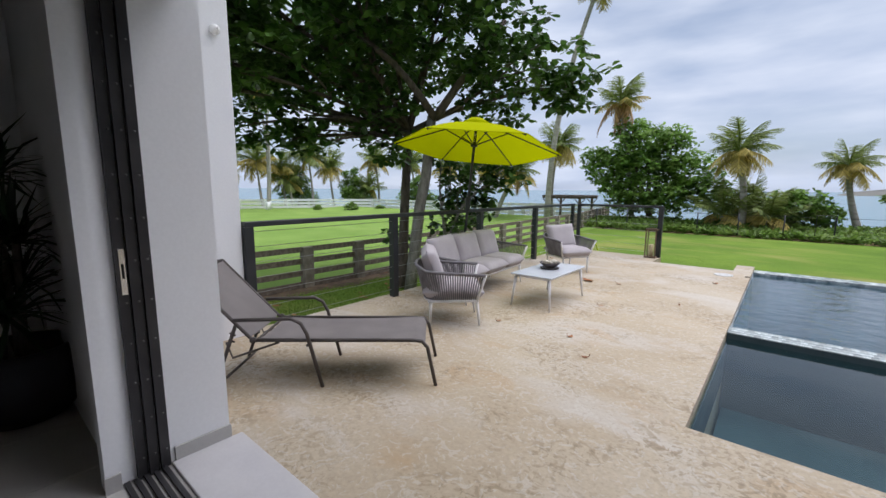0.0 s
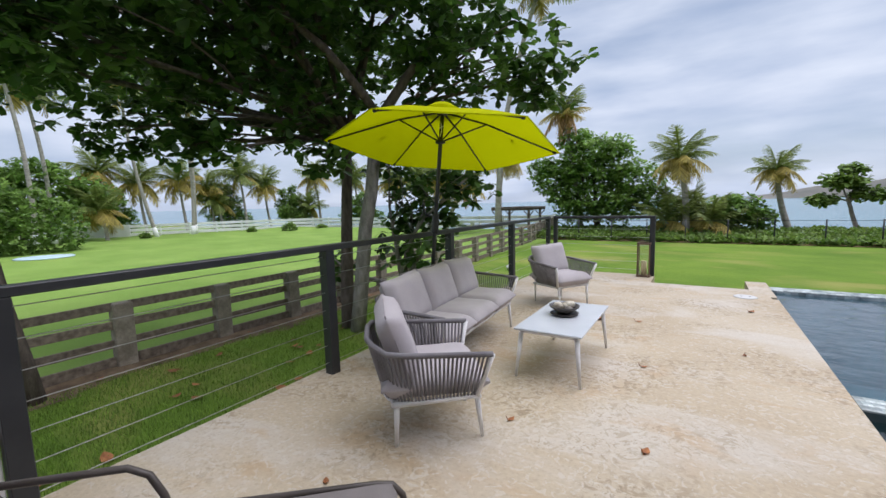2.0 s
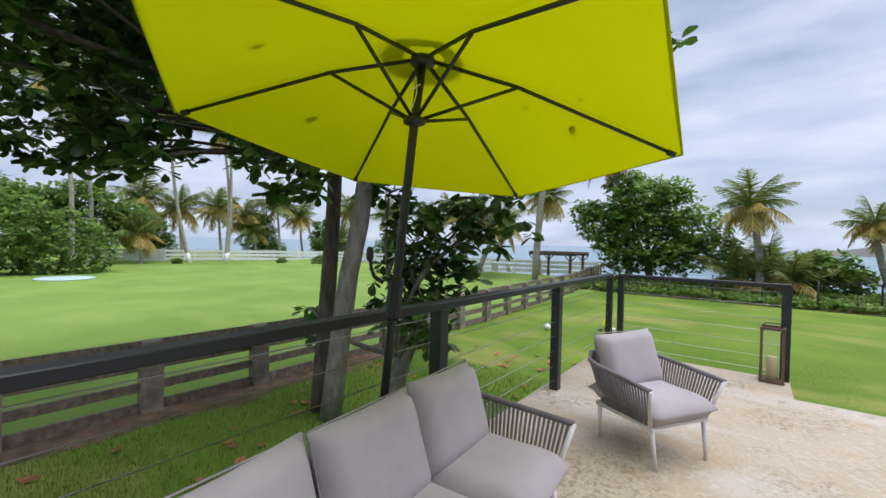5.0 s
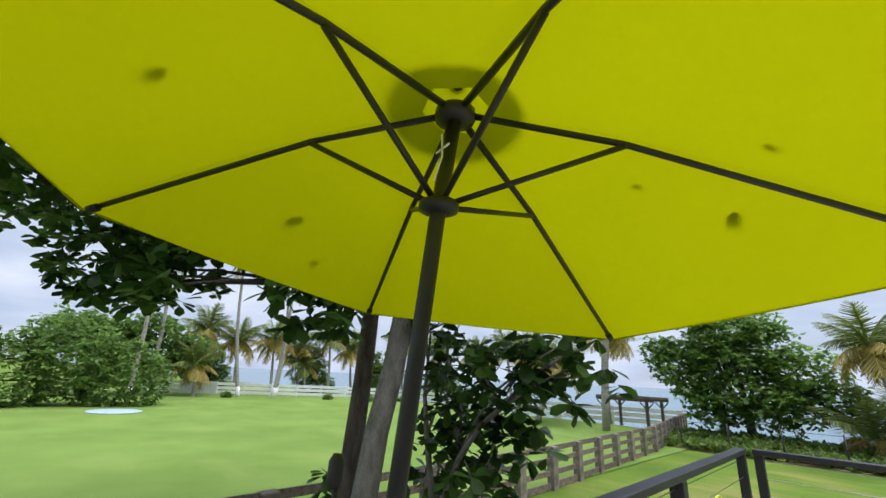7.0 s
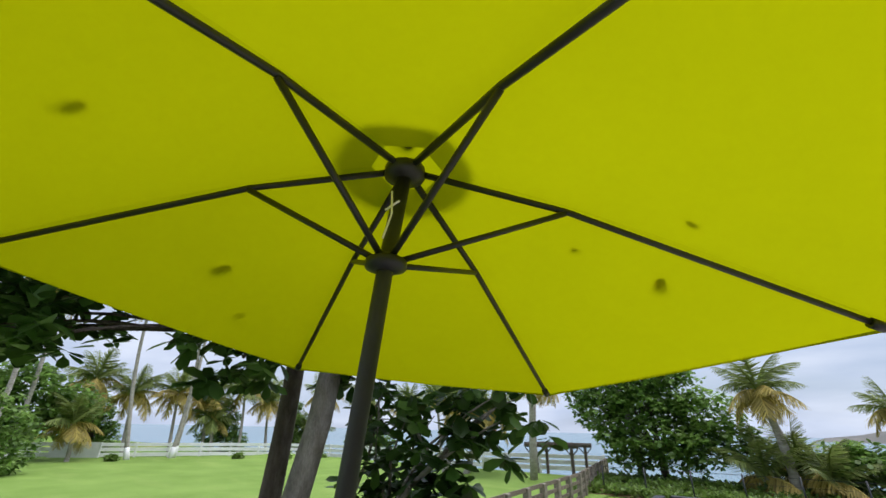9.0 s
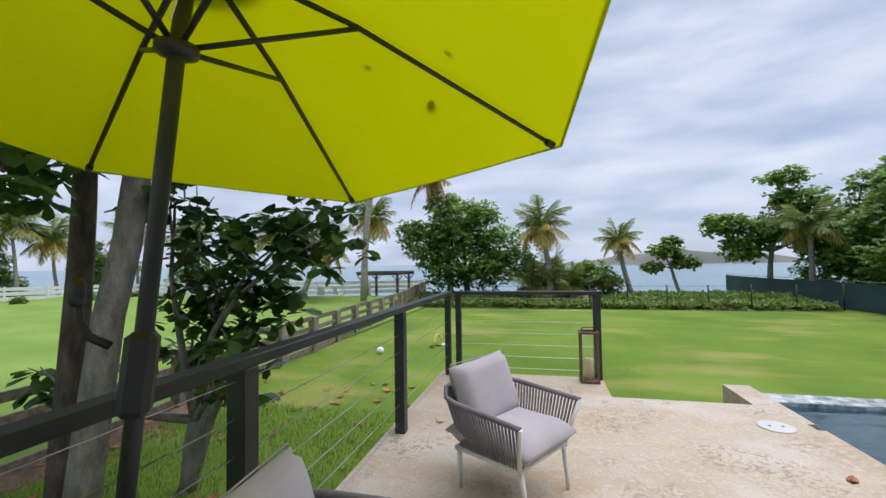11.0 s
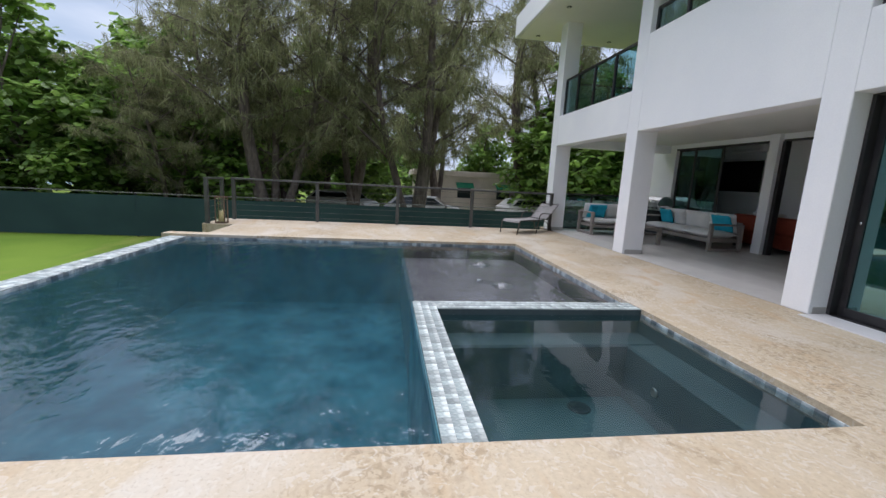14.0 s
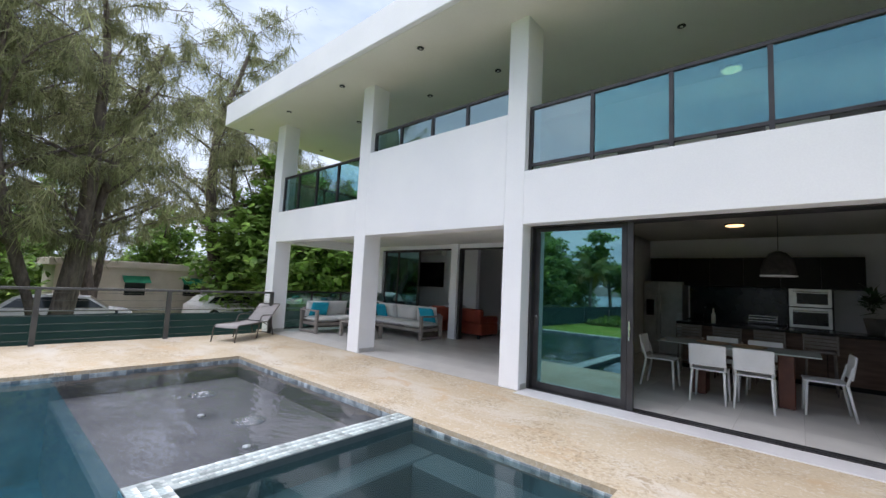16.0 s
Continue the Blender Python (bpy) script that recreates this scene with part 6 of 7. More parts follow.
# headland far off
HILL = material("hazy_headland", (0.10, 0.105, 0.095), (0.17, 0.165, 0.14), 0.95, 0.02, 0.4, 0.2, 0.0)
struct("headland", grid_sheet([40 + 14 * i for i in range(22)], [560 + 20 * j for j in range(6)],
       lambda x, y: -3 + 22 * max(0, math.sin(math.pi * (x - 40) / 294)) ** 0.7 * max(0, math.sin(math.pi * (y - 560) / 100)) * (0.8 + 0.3 * noise.noise((x * 0.02, 0, 0)))), HILL, "low brownish headland across the bay", "hill")

# ---- street side: building and cars ----
bd = thing("low_building", "low beige rendered building with green awnings behind the trees", "building")
part("wall", Shape().box(30.0, 36.0, -8.0, 4.5, GL - 0.1, 1.55), CLAY, bd)
part("roof", Shape().box(29.7, 36.3, -8.3, 4.8, 1.55, 1.95, 0.03), CLAY, bd)
for y in (1.0, -2.0, -5.2):
    wn_ = part("window", Shape().box(29.96, 30.0, y - 0.5, y + 0.5, 0.0, 0.75), CARD, bd)
    part("awning", Shape().add([(29.98, y - 0.65, 1.1), (29.98, y + 0.65, 1.1), (29.4, y + 0.65, 0.75), (29.4, y - 0.65, 0.75), (29.98, y - 0.65, 1.14), (29.98, y + 0.65, 1.14), (29.4, y + 0.65, 0.79), (29.4, y - 0.65, 0.79)],
         [(0, 1, 2, 3), (4, 7, 6, 5), (3, 2, 6, 7), (0, 3, 7, 4), (1, 5, 6, 2)]), AWNING, wn_)


def car(at, label):
    t = thing("parked_car", label, "car", at, "parked cars")
    prof = [(-2.15, 0.35), (-2.2, 0.75), (-1.95, 0.92), (-1.35, 1.0), (-0.7, 1.46), (0.6, 1.52), (1.5, 1.42), (2.0, 0.98), (2.15, 0.9), (2.18, 0.35)]
    s, n = Shape(), len(prof)
    v = [(x, sy * (0.88 - 0.18 * max(0, z - 0.95)), z) for sy in (-1, 1) for x, z in prof]
    f = [tuple(range(n)), tuple(range(n, 2 * n))[::-1]] + [(i, n + i, n + (i + 1) % n, (i + 1) % n) for i in range(n)]
    part("body", s.add(v, f), CARW, t)
    gl = [(-1.22, 1.02), (-0.66, 1.40), (0.58, 1.45), (1.38, 1.36), (1.75, 1.02)]
    for sy in (-1, 1):
        part("side_window", Shape().add([(x, sy * (0.885 - 0.18 * max(0, z - 0.95)) + sy * 0.006, z) for x, z in gl], [tuple(range(5))]), CARD, t)
        for x in (-1.35, 1.35):
            w_ = part("wheel", Shape().lathe([(0.2, -0.1), (0.33, -0.1), (0.34, 0.0), (0.33, 0.1), (0.2, 0.1)], 20, pose(x, sy * 0.8, 0.33, 90, 0, 0)), RUBBER, t)
            part("rim", Shape().lathe([(0.02, -0.11), (0.2, -0.11), (0.2, 0.11), (0.02, 0.11)], 16, pose(x, sy * 0.8, 0.33, 90, 0, 0)), STEEL, w_)
    part("windscreen", Shape().add([(-1.33, -0.78, 1.03), (-1.33, 0.78, 1.03), (-0.72, 0.72, 1.455), (-0.72, -0.72, 1.455)], [(0, 1, 2, 3)]), CARD, t)


car(pose(23.5, 4.6, GL, 0, 0, 80), "white parked car behind the green fence")
car(pose(26.6, -3.0, GL, 0, 0, 100), "white parked car under the trees")
car(pose(26.5, 9.5, GL, 0, 0, 60), "white parked car in the shade of casuarinas")
struct("road", Shape().box(20.5, 29.0, -12, 12, GL, GL + 0.02), CLAY, "dusty grey parking ground behind the fence", "road")

# ---- kitchen and dining room ----
ki = thing("kitchen_island", "dark topped kitchen island with walnut front", "island")
part("worktop", Shape().box(-1.3, 2.55, -3.35, -2.35, 0.90, 0.95, 0.006), BLACKG, ki)
for k in range(5):
    part("front_panel", Shape().box(-1.2 + 0.74 * k, -0.47 + 0.74 * k, -2.62, -2.60, 0.08, 0.90, 0.003), WALNUT, ki)
part("body", Shape().box(-1.2, 2.5, -3.30, -2.625, 0.0, 0.90), CABINET, ki)


def stool(x, y):
    t = thing("bar_stool", "grey woven bar stool with low back at the island", "stool", pose(x, y, 0), "bar stools")
    for sx in (-1, 1):
        for sy in (-1, 1):
            part("leg", Shape().tube([(sx * 0.19, sy * 0.18, 0.0), (sx * 0.17, sy * 0.16, 0.64)], 0.014, 8), STOOLG, t)
    part("seat", Shape().pillow(0.42, 0.40, 0.06, pose(0, 0, 0.665), 8, 0.2), STOOLG, t)
    for k in range(4):
        part("back_slat", Shape().box(-0.21, 0.21, 0.175, 0.195, 0.72 + 0.055 * k, 0.765 + 0.055 * k, 0.004), STOOLG, t)
    for sx in (-1, 1):
        part("back_post", Shape().tube([(sx * 0.2, 0.185, 0.64), (sx * 0.205, 0.185, 0.94)], 0.013, 8), STOOLG, t)
    part("foot_rest", Shape().tube([(-0.18, 0.17, 0.25), (0.18, 0.17, 0.25)], 0.010, 6), STOOLG, t)


for x in (2.22, 1.62, 1.02, 0.38):
    stool(x, -1.95)

for k in range(6):
    uc = thing("wall_cabinet", "tall black lacquered wall cabinet", "cabinet", group="kitchen wall cabinets")
    x0 = -0.40 + 0.66 * k
    part("body", Shape().box(x0, x0 + 0.655, -5.0, -4.45, 1.75, 2.42), CABINET, uc)
    part("door", Shape().box(x0 + 0.004, x0 + 0.651, -4.447, -4.43, 1.75, 2.42, 0.002), CABINET, uc)
for k in range(4):
    lc = thing("base_cabinet", "black lacquered base cabinet under the worktop", "cabinet", group="kitchen base cabinets")
    x0 = 0.84 + 0.47 * k
    part("body", Shape().box(x0, x0 + 0.465, -5.0, -4.42, 0.0, 0.90), CABINET, lc)
    part("door", Shape().box(x0 + 0.004, x0 + 0.461, -4.418, -4.40, 0.08, 0.89, 0.002), CABINET, lc)
wt = thing("back_worktop", "black stone worktop along the kitchen wall", "worktop")
part("slab", Shape().box(0.83, 2.72, -5.0, -4.38, 0.902, 0.94, 0.004), BLACKG, wt)
struct("backsplash", Shape().box(0.80, 2.75, -4.998, -4.985, 0.94, 1.75), BLACKG, "glossy black kitchen backsplash", "backsplash")
tw = thing("oven_tower", "black tall cabinet with steel built-in ovens", "oven tower")
part("body", Shape().box(0.08, 0.82, -5.0, -4.42, 0.0, 1.75), CABINET, tw)
for z0, z1, nm in ((1.36, 1.74, "microwave"), (0.92, 1.34, "oven")):
    o = part(nm, Shape().box(0.11, 0.79, -4.42, -4.39, z0, z1, 0.006), STEEL, tw, "stainless steel built-in " + nm)
    part("glass_door", Shape().box(0.17, 0.73 if nm == "oven" else 0.66, -4.388, -4.382, z0 + 0.06, z1 - 0.09), BLACKG, o)
    part("handle", Shape().tube([(0.17, -4.36, z1 - 0.06), (0.73, -4.36, z1 - 0.06)], 0.012, 8), CHROME, o)
fr = thing("refrigerator", "steel double door refrigerator with black dispenser", "refrigerator")
part("body", Shape().box(2.78, 3.68, -5.0, -4.30, 0.0, 1.82, 0.01), STEEL, fr)
for x0, x1 in ((2.785, 3.30), (3.305, 3.675)):
    dd = part("door", Shape().box(x0, x1, -4.298, -4.25, 0.03, 1.81, 0.012), STEEL, fr)
part("handle", Shape().tube([(3.26, -4.21, 0.5), (3.26, -4.21, 1.5)], 0.014, 8), CHROME, fr)
part("handle", Shape().tube([(3.35, -4.21, 0.5), (3.35, -4.21, 1.5)], 0.014, 8), CHROME, fr)
part("dispenser", Shape().box(3.42, 3.60, -4.248, -4.242, 0.95, 1.35), BLACKG, fr)
for x, y, col in ((1.95, -2.75, CLEARPANE), (2.08, -2.7, BLACKG)):
    bt = thing("bottle", "glass bottle standing on the island", "bottle", group="island bottles")
    part("glass_body", Shape().lathe([(0.036, 0), (0.038, 0.16), (0.016, 0.22), (0.014, 0.29)], 14, pose(x, y, 0.95)), WHITEP if col is CLEARPANE else col, bt)
    part("stopper", Shape().lathe([(0.017, 0), (0.017, 0.03)], 10, pose(x, y, 1.24)), BLACKM, bt)
dr_ = thing("dish_rack", "chrome wire dish rack on the worktop", "dish rack")
for k in range(3):
    part("wire", Shape().tube([(1.0, -4.75, 0.98 + 0.06 * k), (1.5, -4.75, 0.98 + 0.06 * k), (1.5, -4.5, 0.98 + 0.06 * k), (1.0, -4.5, 0.98 + 0.06 * k), (1.0, -4.75, 0.98 + 0.06 * k)], 0.006, 5), CHROME, dr_)
for x in (1.0, 1.5):
    part("foot", Shape().tube([(x, -4.6, 0.94), (x, -4.6, 1.12)], 0.007, 5), CHROME, dr_)
kp = thing("potted_plant", "small leafy plant in a dark pot at the island end", "plant")
part("pot", Shape().lathe([(0.10, 0), (0.15, 0.28), (0.14, 0.28), (0.12, 0.2)], 18, pose(-0.35, -2.9, 0.95)), GREYM, kp)
part("foliage", rosettes(in_blobs([(-0.35, -2.9, 1.45, 0.14, 0.14, 0.18)], 18, 0.2), 4, 0.22, "foliage", DRACO, LEAFLET, 0.5, 0.6), None, kp)

dt = thing("dining_table", "long glass dining table on mahogany pedestals", "dining table")
part("tabletop", Shape().box(0.42, 2.34, -0.78, 0.12, 0.735, 0.75, 0.004), material("frosted_glass", (0.45, 0.52, 0.49), (0.50, 0.57, 0.54), 0.12, 3, 60, 0.05, 0.0), dt)
for x in (0.78, 1.80):
    part("pedestal", Shape().box(x - 0.09, x + 0.09, -0.50, -0.14, 0.0, 0.735, 0.01), REDWOOD, dt)


def dining_chair(x, y, a):
    """White stacking chair; sitter faces +x."""
    t = thing("dining_chair", "white moulded stacking chair at the dining table", "chair", pose(x, y, 0, 0, 0, a), "dining chairs")
    for sx, sy in ((1, 1), (1, -1), (-1, 1), (-1, -1)):
        part("leg", Shape().tube([(sx * 0.19, sy * 0.19, 0.44), (sx * (0.21 if sx > 0 else 0.27), sy * 0.21, 0.0)], 0.019, 8, 0.013), WHITEP, t)
    part("seat", Shape().box(-0.21, 0.22, -0.215, 0.215, 0.43, 0.452, 0.010), WHITEP, t)
    part("backrest", Shape().box(-0.012, 0.012, -0.22, 0.22, 0.0, 0.30, 0.010, pose(-0.235, 0, 0.50, 0, -9, 0)), WHITEP, t)
    for sy in (1, -1):
        part("back_post", Shape().tube([(-0.19, sy * 0.20, 0.44), (-0.25, sy * 0.205, 0.66)], 0.017, 8), WHITEP, t)


for x, y, a in ((1.61, 0.20, -90), (1.10, 0.18, -90), (2.33, -0.24, 180), (0.40, -0.20, 4), (1.62, -0.88, 90), (1.05, -0.88, 90)):
    dining_chair(x, y, a)
for x in (1.2, 1.65):
    ty = thing("woven_tray", "round natural woven tray on the dining table", "tray", group="table trays")
    part("weave", Shape().lathe([(0.10, 0), (0.21, 0.004), (0.22, 0.02), (0.20, 0.02), (0.10, 0.012)], 26, pose(x, -0.35, 0.751)), material("rattan", (0.30, 0.20, 0.11), (0.42, 0.30, 0.17), 0.8, 10, 120, 0.3, 0.4), ty)
pd = thing("pendant_lamp", "dark woven dome pendant lamp over the dining table", "pendant lamp")
part("shade", Shape().lathe([(0.03, 0.36), (0.10, 0.33), (0.17, 0.24), (0.205, 0.10), (0.21, 0.0), (0.20, 0.0), (0.16, 0.22), (0.02, 0.34)], 28, pose(0.84, -0.3, 1.80)), material("dark_woven", (0.012, 0.010, 0.009), (0.03, 0.026, 0.023), 0.9, 20, 150, 0.4, 0.5), pd)
part("rim", Shape().lathe([(0.212, 0), (0.216, 0.008), (0.212, 0.016)], 28, pose(0.84, -0.3, 1.795)), WHITEP, pd)
part("cord", Shape().tube([(0.84, -0.3, 2.15), (0.84, -0.3, 2.95)], 0.004, 6), BLACKM, pd)
for x, y, z, nm in ((1.56, -2.64, 2.95, "ceiling_lamp"), (1.46, -1.45, TOP - 0.012, "balcony_lamp")):
    cl = thing(nm, "round flush ceiling lamp glowing warm", "ceiling lamp")
    part("housing", Shape().lathe([(0.17, -0.03), (0.175, 0.0)], 26, pose(x, y, z - 0.002)), BLACKM, cl)
    part("diffuser", Shape().lathe([(0.10, -0.055), (0.15, -0.045), (0.155, -0.03)], 26, pose(x, y, z - 0.002)), LAMPGLOW, cl)

# dracaena in its pot, inside the glass
dp = thing("dracaena_plant", "spiky dark green dracaena in a navy pot indoors", "plant", pose(-1.58, 1.37, 0))
part("pot", Shape().lathe([(0.20, 0.0), (0.30, 0.10), (0.33, 0.26), (0.31, 0.42), (0.29, 0.46), (0.26, 0.46), (0.26, 0.40)], 32), POTBLUE, dp)
part("soil", Shape().lathe([(0.255, 0.39), (0.25, 0.41)], 24), SOIL, dp)
heads = [(0.02, 0.0, 1.50), (-0.12, -0.2, 1.24), (0.10, 0.05, 1.12), (0.14, -0.16, 0.92), (-0.1, 0.06, 0.84), (0.2, -0.05, 0.70), (0.05, -0.25, 1.02)]
for hx_, hy_, hz_ in heads:
    part("stem", Shape().tube([(hx_ * 0.4, hy_ * 0.4, 0.40), (hx_ * 0.8, hy_ * 0.7, hz_ * 0.6), (hx_, hy_, hz_)], 0.018, 8), BARKG, dp)
    n = 70
    az = RNG.random(n) * 6.283
    pit = RNG.normal(0.45, 0.5, n)
    for_ = leaf_mesh("leaf_head", DRACO, np.tile(np.array((hx_, hy_, hz_)), (n, 1)) + RNG.normal(scale=0.02, size=(n, 3)), az, pit, 0.30 + 0.14 * RNG.random(n),
                     (np.array([(0, 0.5, 0), (0, -0.5, 0), (0.5, -0.6, 0.06), (0.5, 0.6, 0.06), (1, 0, -0.10)], float), [(0, 1, 2, 3), (3, 2, 4)]), 0.055, RNG.normal(scale=0.3, size=n))
    part("leaf_head", for_, None, dp)

# ---- porch lounge ----


def porch_sofa(at, width, label, pillows):
    """Teak-framed outdoor sofa; front +y."""
    t = thing("outdoor_sofa", label, "sofa", at, "porch sofas")
    w = width / 2
    for sx in (-1, 1):
        part("arm_frame", Shape().box(sx * w - 0.04, sx * w + 0.04, 0.36, 0.43, 0.0, 0.58, 0.006).box(sx * w - 0.04, sx * w + 0.04, -0.40, -0.33, 0.0, 0.58, 0.006)
             .box(sx * w - 0.045, sx * w + 0.045, -0.40, 0.43, 0.58, 0.62, 0.006).box(sx * w - 0.04, sx * w + 0.04, -0.33, 0.36, 0.02, 0.07), TAUPEW, t)
    part("seat_frame", Shape().box(-w + 0.04, w - 0.04, -0.40, 0.40, 0.20, 0.28, 0.006), TAUPEW, t)
    part("back_frame", Shape().box(-w + 0.04, w - 0.04, -0.42, -0.36, 0.28, 0.66, 0.006), TAUPEW, t)
    n = max(2, round((width - 0.1) / 0.75))
    cw = (width - 0.1) / n
    for k in range(n):
        x = -w + 0.05 + cw * (k + 0.5)
        part("seat_cushion", Shape().pillow(cw - 0.01, 0.74, 0.16, pose(x, 0.02, 0.36), 8, 0.2), OFFWHITE, t)
        part("back_cushion", Shape().pillow(cw - 0.01, 0.44, 0.16, pose(x, -0.27, 0.62, 78, 0, 0), 8, 0.4), OFFWHITE, t)
    for px, a in pillows:
        pw_ = thing("throw_pillow", "bright turquoise throw pillow on a white sofa", "pillow", at @ pose(px, -0.08, 0.62, 68, 0, a), "turquoise pillows")
        part("pillow_cover", Shape().pillow(0.40, 0.40, 0.13, None, 8, 1.0), CYAN, pw_)
    return t


porch_sofa(pose(9.25, -0.85, 0), 2.5, "long white cushioned outdoor sofa along the porch wall", ((-0.95, 12), (-1.08, -8), (0.9, 5)))
porch_sofa(pose(10.72, 0.42, 0, 0, 0, 90), 1.45, "white cushioned outdoor loveseat by the porch railing", ((0.45, 10), (0.30, -8)))
oc = thing("porch_table", "low taupe framed coffee table on the porch", "coffee table")
part("tabletop", Shape().box(8.75, 9.75, 0.18, 0.82, 0.36, 0.41, 0.006), TAUPEW, oc)
for x in (8.79, 9.71):
    for y in (0.22, 0.78):
        part("leg", Shape().box(x - 0.04, x + 0.04, y - 0.04, y + 0.04, 0.0, 0.36, 0.004), TAUPEW, oc)
gr = thing("barbecue_grill", "stainless gas barbecue grill with hood by the porch railing", "grill")
part("cart", Shape().box(10.55, 11.55, -1.50, -1.0, 0.05, 0.80, 0.01), BLACKM, gr)
part("control_panel", Shape().box(10.55, 11.55, -0.998, -0.96, 0.72, 0.86, 0.01), STEEL, gr)
part("hood", Shape().add([(x, -1.25 + 0.25 * math.cos(math.pi * i / 10), 0.86 + 0.27 * math.sin(math.pi * i / 10)) for x in (10.7, 11.4) for i in range(11)],
     [tuple(range(11))[::-1], tuple(range(11, 22))] + [(i, i + 1, 12 + i, 11 + i) for i in range(10)] + [(10, 0, 11, 21)]), STEEL, gr)
part("handle", Shape().tube([(10.75, -0.96, 0.97), (11.35, -0.96, 0.97)], 0.014, 8), CHROME, gr)
for k in range(5):
    part("knob", Shape().lathe([(0.022, 0), (0.018, 0.03)], 12, pose(10.65 + 0.19 * k, -0.958, 0.79, -90, 0, 0)), BLACKM, gr)

# living room seen through the open doors
tv = thing("television", "black flat television mounted on the living room wall", "television")
part("screen", Shape().box(9.62, 11.1, -3.14, -3.10, 1.38, 2.22, 0.006), BLACKG, tv)
part("wall_mount", Shape().box(10.2, 10.5, -3.2, -3.14, 1.6, 2.0), BLACKM, tv)
ac = thing("air_conditioner", "white wall-mounted air conditioner above the television", "air conditioner")
part("casing", Shape().box(9.6, 10.6, -3.2, -2.98, 2.45, 2.74, 0.03), WHITEP, ac)
part("vent_flap", Shape().box(9.66, 10.54, -2.978, -2.97, 2.47, 2.53), WHITEM, ac)
rs = thing("red_sofa", "rust red fabric sofa inside the living room", "sofa")
part("base", Shape().box(7.3, 9.2, -3.0, -2.15, 0.10, 0.42, 0.03), RED, rs)
part("backrest", Shape().box(7.3, 9.2, -2.28, -2.05, 0.42, 0.82, 0.05), RED, rs)
for x in (7.3, 9.0):
    part("armrest", Shape().box(x, x + 0.2, -3.0, -2.05, 0.42, 0.62, 0.04), RED, rs)
for x in (7.4, 9.1):
    part("leg", Shape().box(x - 0.03, x + 0.03, -2.2, -2.14, 0.0, 0.10), BLACKM, rs)
bk = thing("throw_blanket", "white folded blanket over the red sofa", "blanket")
part("cloth", Shape().pillow(0.55, 0.42, 0.10, pose(8.3, -2.16, 0.86, 0, 0, 8), 8, 0.3), OFFWHITE, bk)
mc = thing("media_console", "low dark media console below the television", "console")
part("body", Shape().box(9.3, 11.4, -3.19, -2.8, 0.0, 0.5, 0.01), CABINET, mc)
part("top", Shape().box(9.28, 11.42, -3.19, -2.78, 0.5, 0.53, 0.004), WALNUT, mc)
for x, y in ((6.3, -3.4), (5.2, -3.6)):
    rc_ = thing("red_armchair", "rust red armchair beside a low table", "armchair", pose(x, y, 0, 0, 0, 30), "red armchairs")
    part("seat", Shape().box(-0.35, 0.35, -0.35, 0.35, 0.16, 0.42, 0.04), RED, rc_)
    part("backrest", Shape().box(-0.35, 0.35, -0.40, -0.25, 0.42, 0.82, 0.05), RED, rc_)
    for sx in (-1, 1):
        part("leg", Shape().box(sx * 0.28 - 0.02, sx * 0.28 + 0.02, -0.3, -0.26, 0.0, 0.16), BLACKM, rc_)
        part("leg", Shape().box(sx * 0.28 - 0.02, sx * 0.28 + 0.02, 0.26, 0.3, 0.0, 0.16), BLACKM, rc_)
# balcony furniture
for x in (2.6, 1.2, 0.0):
    bc_ = thing("balcony_chair", "dark woven balcony chair behind the glass", "chair", pose(x, 0.6, 3.05), "balcony chairs")
    part("seat", Shape().box(-0.28, 0.28, -0.28, 0.28, 0.30, 0.40, 0.02), STOOLG, bc_)
    part("backrest", Shape().box(-0.28, 0.28, -0.32, -0.26, 0.40, 0.80, 0.02), STOOLG, bc_)
    for sx in (-1, 1):
        for sy in (-1, 1):
            part("leg", Shape().tube([(sx * 0.24, sy * 0.24, 0.0), (sx * 0.24, sy * 0.24, 0.30)], 0.016, 6), BRONZE, bc_)

# ---- floor tiles and pool tiles ----
def laid_tiles(parent, x0, x1, y0, y1, size, z, gap=0.003, th=0.004):
    s = Shape().box(-size / 2 + gap / 2, size / 2 - gap / 2, -size / 2 + gap / 2, size / 2 - gap / 2, -th, 0, 0.0015)
    me = s.mesh("tile", TILEFLOOR)
    nx, ny = int(round((x1 - x0) / size)), int(round((y1 - y0) / size))
    for i in range(nx):
        for k in range(ny):
            part("tile", me, None, parent, at=pose(x0 + size * (i + 0.5), y1 - size * (k + 0.5), z))


kf = thing("floor", "large grey porcelain floor tiles with thin joints", "floor", kind="structure")
laid_tiles(kf, -2.45, 3.67, -4.55, 1.598, 0.6125, 0.0)
pf = thing("porch_floor", "grey porcelain porch tiles with thin joints", "floor", kind="structure")
laid_tiles(pf, 4.0, 11.5, -1.6, 2.0, 0.6, 0.0)
lf = thing("living_floor", "grey porcelain living room floor", "floor", kind="structure")
part("slab", Shape().box(4.0, 12.2, -5.0, -1.602, -0.004, 0.0), TILEFLOOR, lf)

random.seed(9)


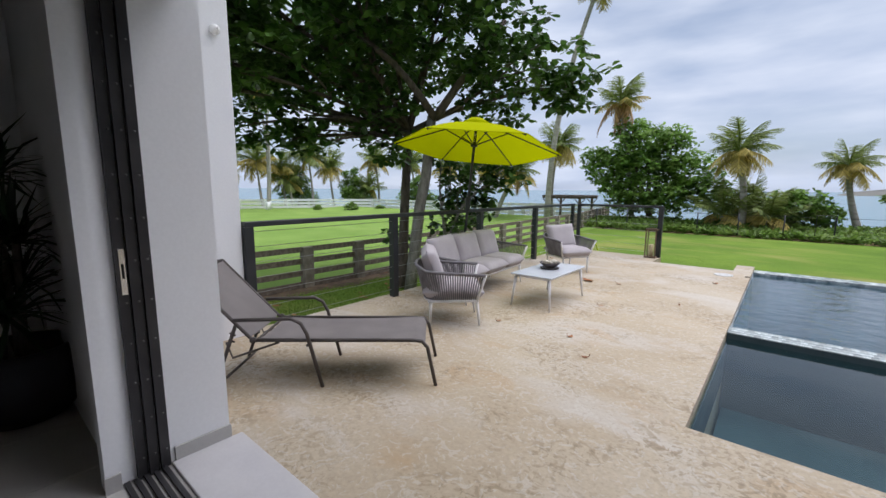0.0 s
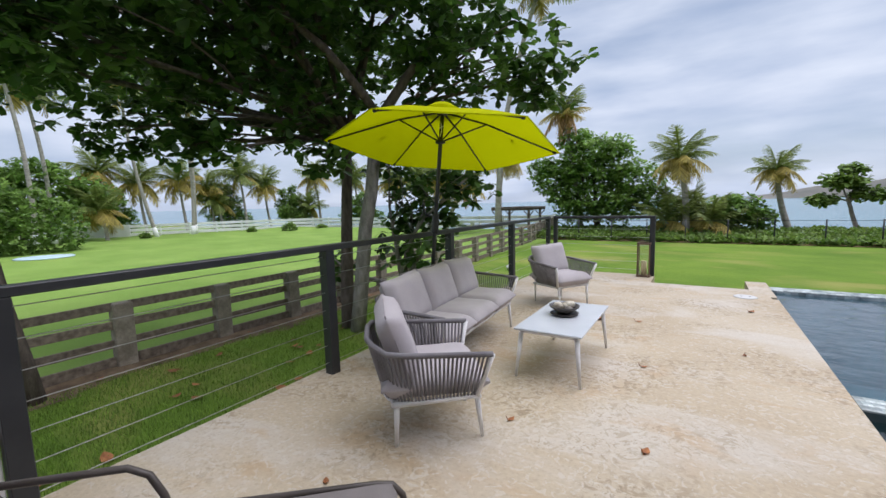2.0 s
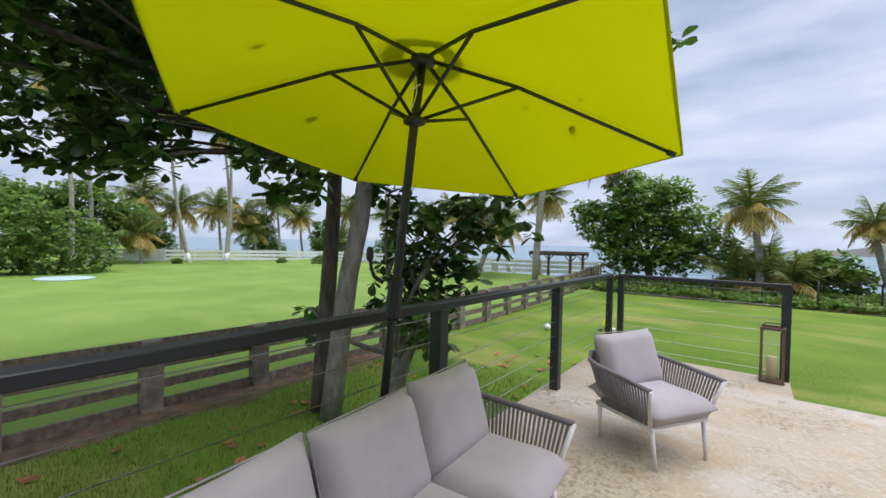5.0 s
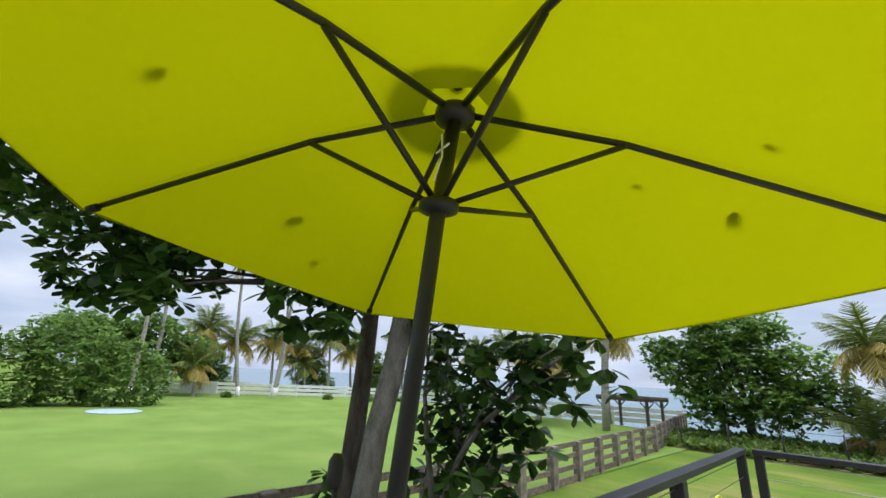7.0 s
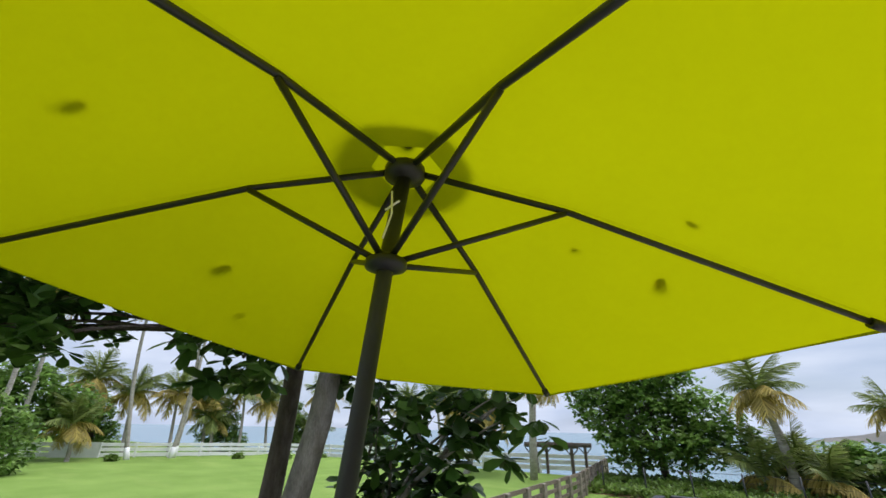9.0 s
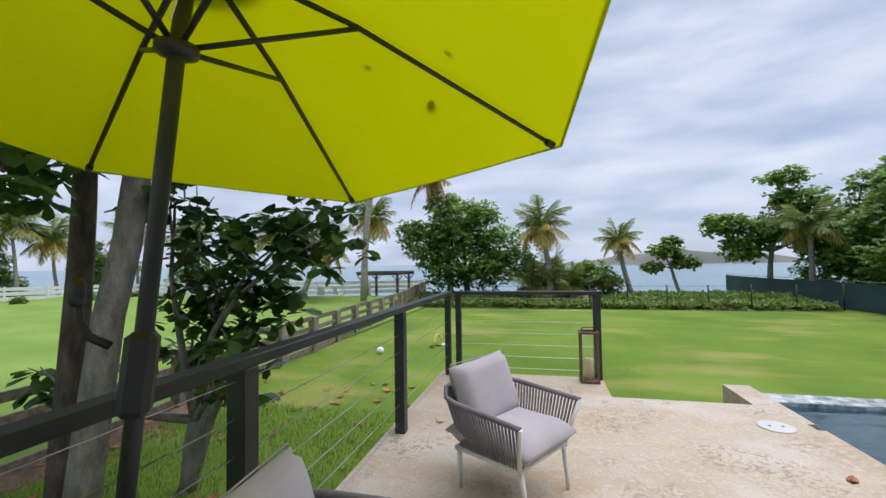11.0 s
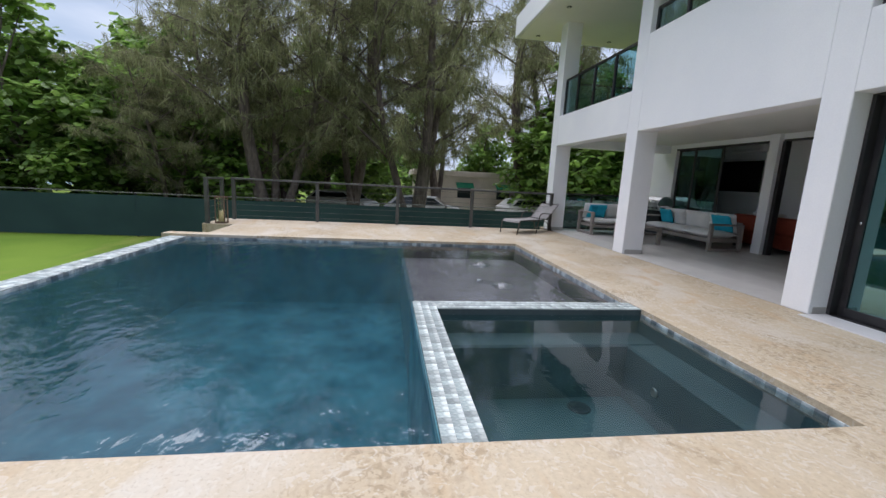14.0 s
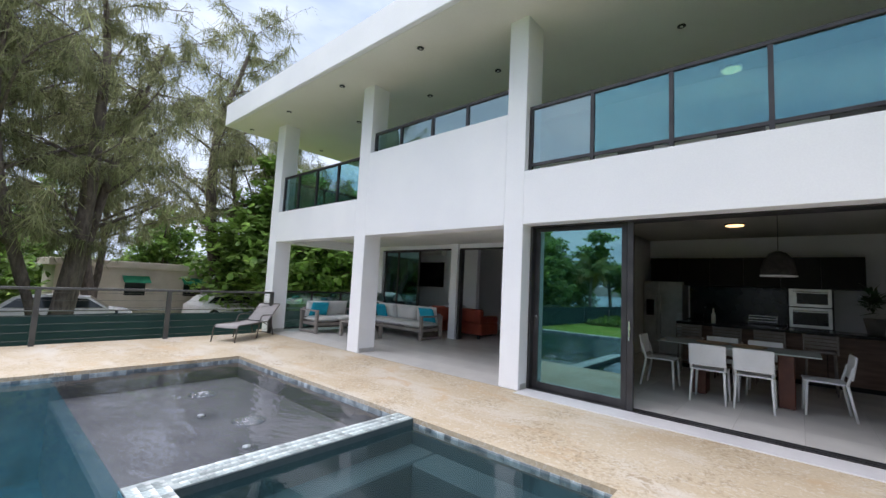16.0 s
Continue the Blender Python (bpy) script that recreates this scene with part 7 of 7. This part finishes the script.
def mosaic(name, label, runs, limit=300):
    """Split-face stone tiles along runs: (x0, y0, x1, y1, width across, z)."""
    g = thing(name, label, "tiles", kind="structure")
    one = Shape().box(-0.0268, 0.0268, -0.0385, 0.0385, -0.012, 0.004, 0.0015).mesh("tile", MOSAIC)
    rest, used, bed = Shape(), 0, Shape()
    for x0, y0, x1, y1, wd, z in runs:
        lx = x1 - x0 > y1 - y0
        bed.box(x0, x1, y0, y1, z - 0.0075, z + 0.0022)
        length = (x1 - x0) if lx else (y1 - y0)
        rows, cols = round(wd / 0.078), int(length / 0.055)
        for r_ in range(rows):
            for c in range(cols):
                u = (c + 0.5 + (0.5 if r_ % 2 else 0)) * length / cols
                if u + 0.03 > length:
                    continue
                w = (r_ + 0.5) * wd / rows
                x, y = (x0 + u, y0 + w) if lx else (x0 + w, y0 + u)
                m = pose(x, y, z + random.uniform(-0.0008, 0.0012), random.uniform(-0.8, 0.8), random.uniform(-0.8, 0.8), (0 if lx else 90) + random.uniform(-1, 1))
                if used < limit:
                    part("tile", one, None, g, at=m)
                    used += 1
                else:
                    rest.box(-0.0268, 0.0268, -0.0385, 0.0385, -0.012, 0.004, 0.0015, m)
    part("mortar_bed", bed, MORTAR, g)
    if rest.v:
        tagged(part("tile_run", rest, MOSAICI, g), kind="stuff")
    return g


mosaic("spa_wall_tiles", "grey green split stone tiles on the spa wall", [(1.675, 6.225, 4.04, 6.46, 0.235, -0.006), (3.80, 3.975, 4.04, 6.225, 0.24, -0.006)])
mosaic("pool_lip_tiles", "grey green split stone tiles on the overflow lip", [(1.675, 10.56, 8.235, 10.85, 0.29, -0.044)], 0)


def waterline(name, segs):
    """A single row of upright tiles at the water's edge."""
    s = Shape()
    for x0, y0, x1, y1, nx, ny, z0, z1 in segs:
        length = abs(x1 - x0) + abs(y1 - y0)
        n = int(length / 0.085)
        for k in range(n):
            a, b = k / n, (k + 0.96) / n
            p, q = (x0 + (x1 - x0) * a, y0 + (y1 - y0) * a), (x0 + (x1 - x0) * b, y0 + (y1 - y0) * b)
            t = 0.008 + random.uniform(0, 0.003)
            s.box(min(p[0], q[0]) + min(0, nx * t), max(p[0], q[0]) + max(0, nx * t), min(p[1], q[1]) + min(0, ny * t), max(p[1], q[1]) + max(0, ny * t), z0, z1)
    g = tagged(part(name, s, MOSAICD), "mixed grey green waterline tiles round the pool", "tiles", kind="stuff")
    return g


waterline("waterline_tiles", [(8.238, 3.98, 8.238, 10.55, -1, 0, -0.115, -0.05), (4.05, 3.972, 8.23, 3.972, 0, 1, -0.115, -0.05), (1.68, 3.972, 3.79, 3.972, 0, 1, -0.115, -0.05),
                              (1.68, 10.56, 8.23, 10.56, 0, -1, -0.115, -0.05), (1.672, 6.47, 1.672, 10.55, 1, 0, -0.115, -0.05)])
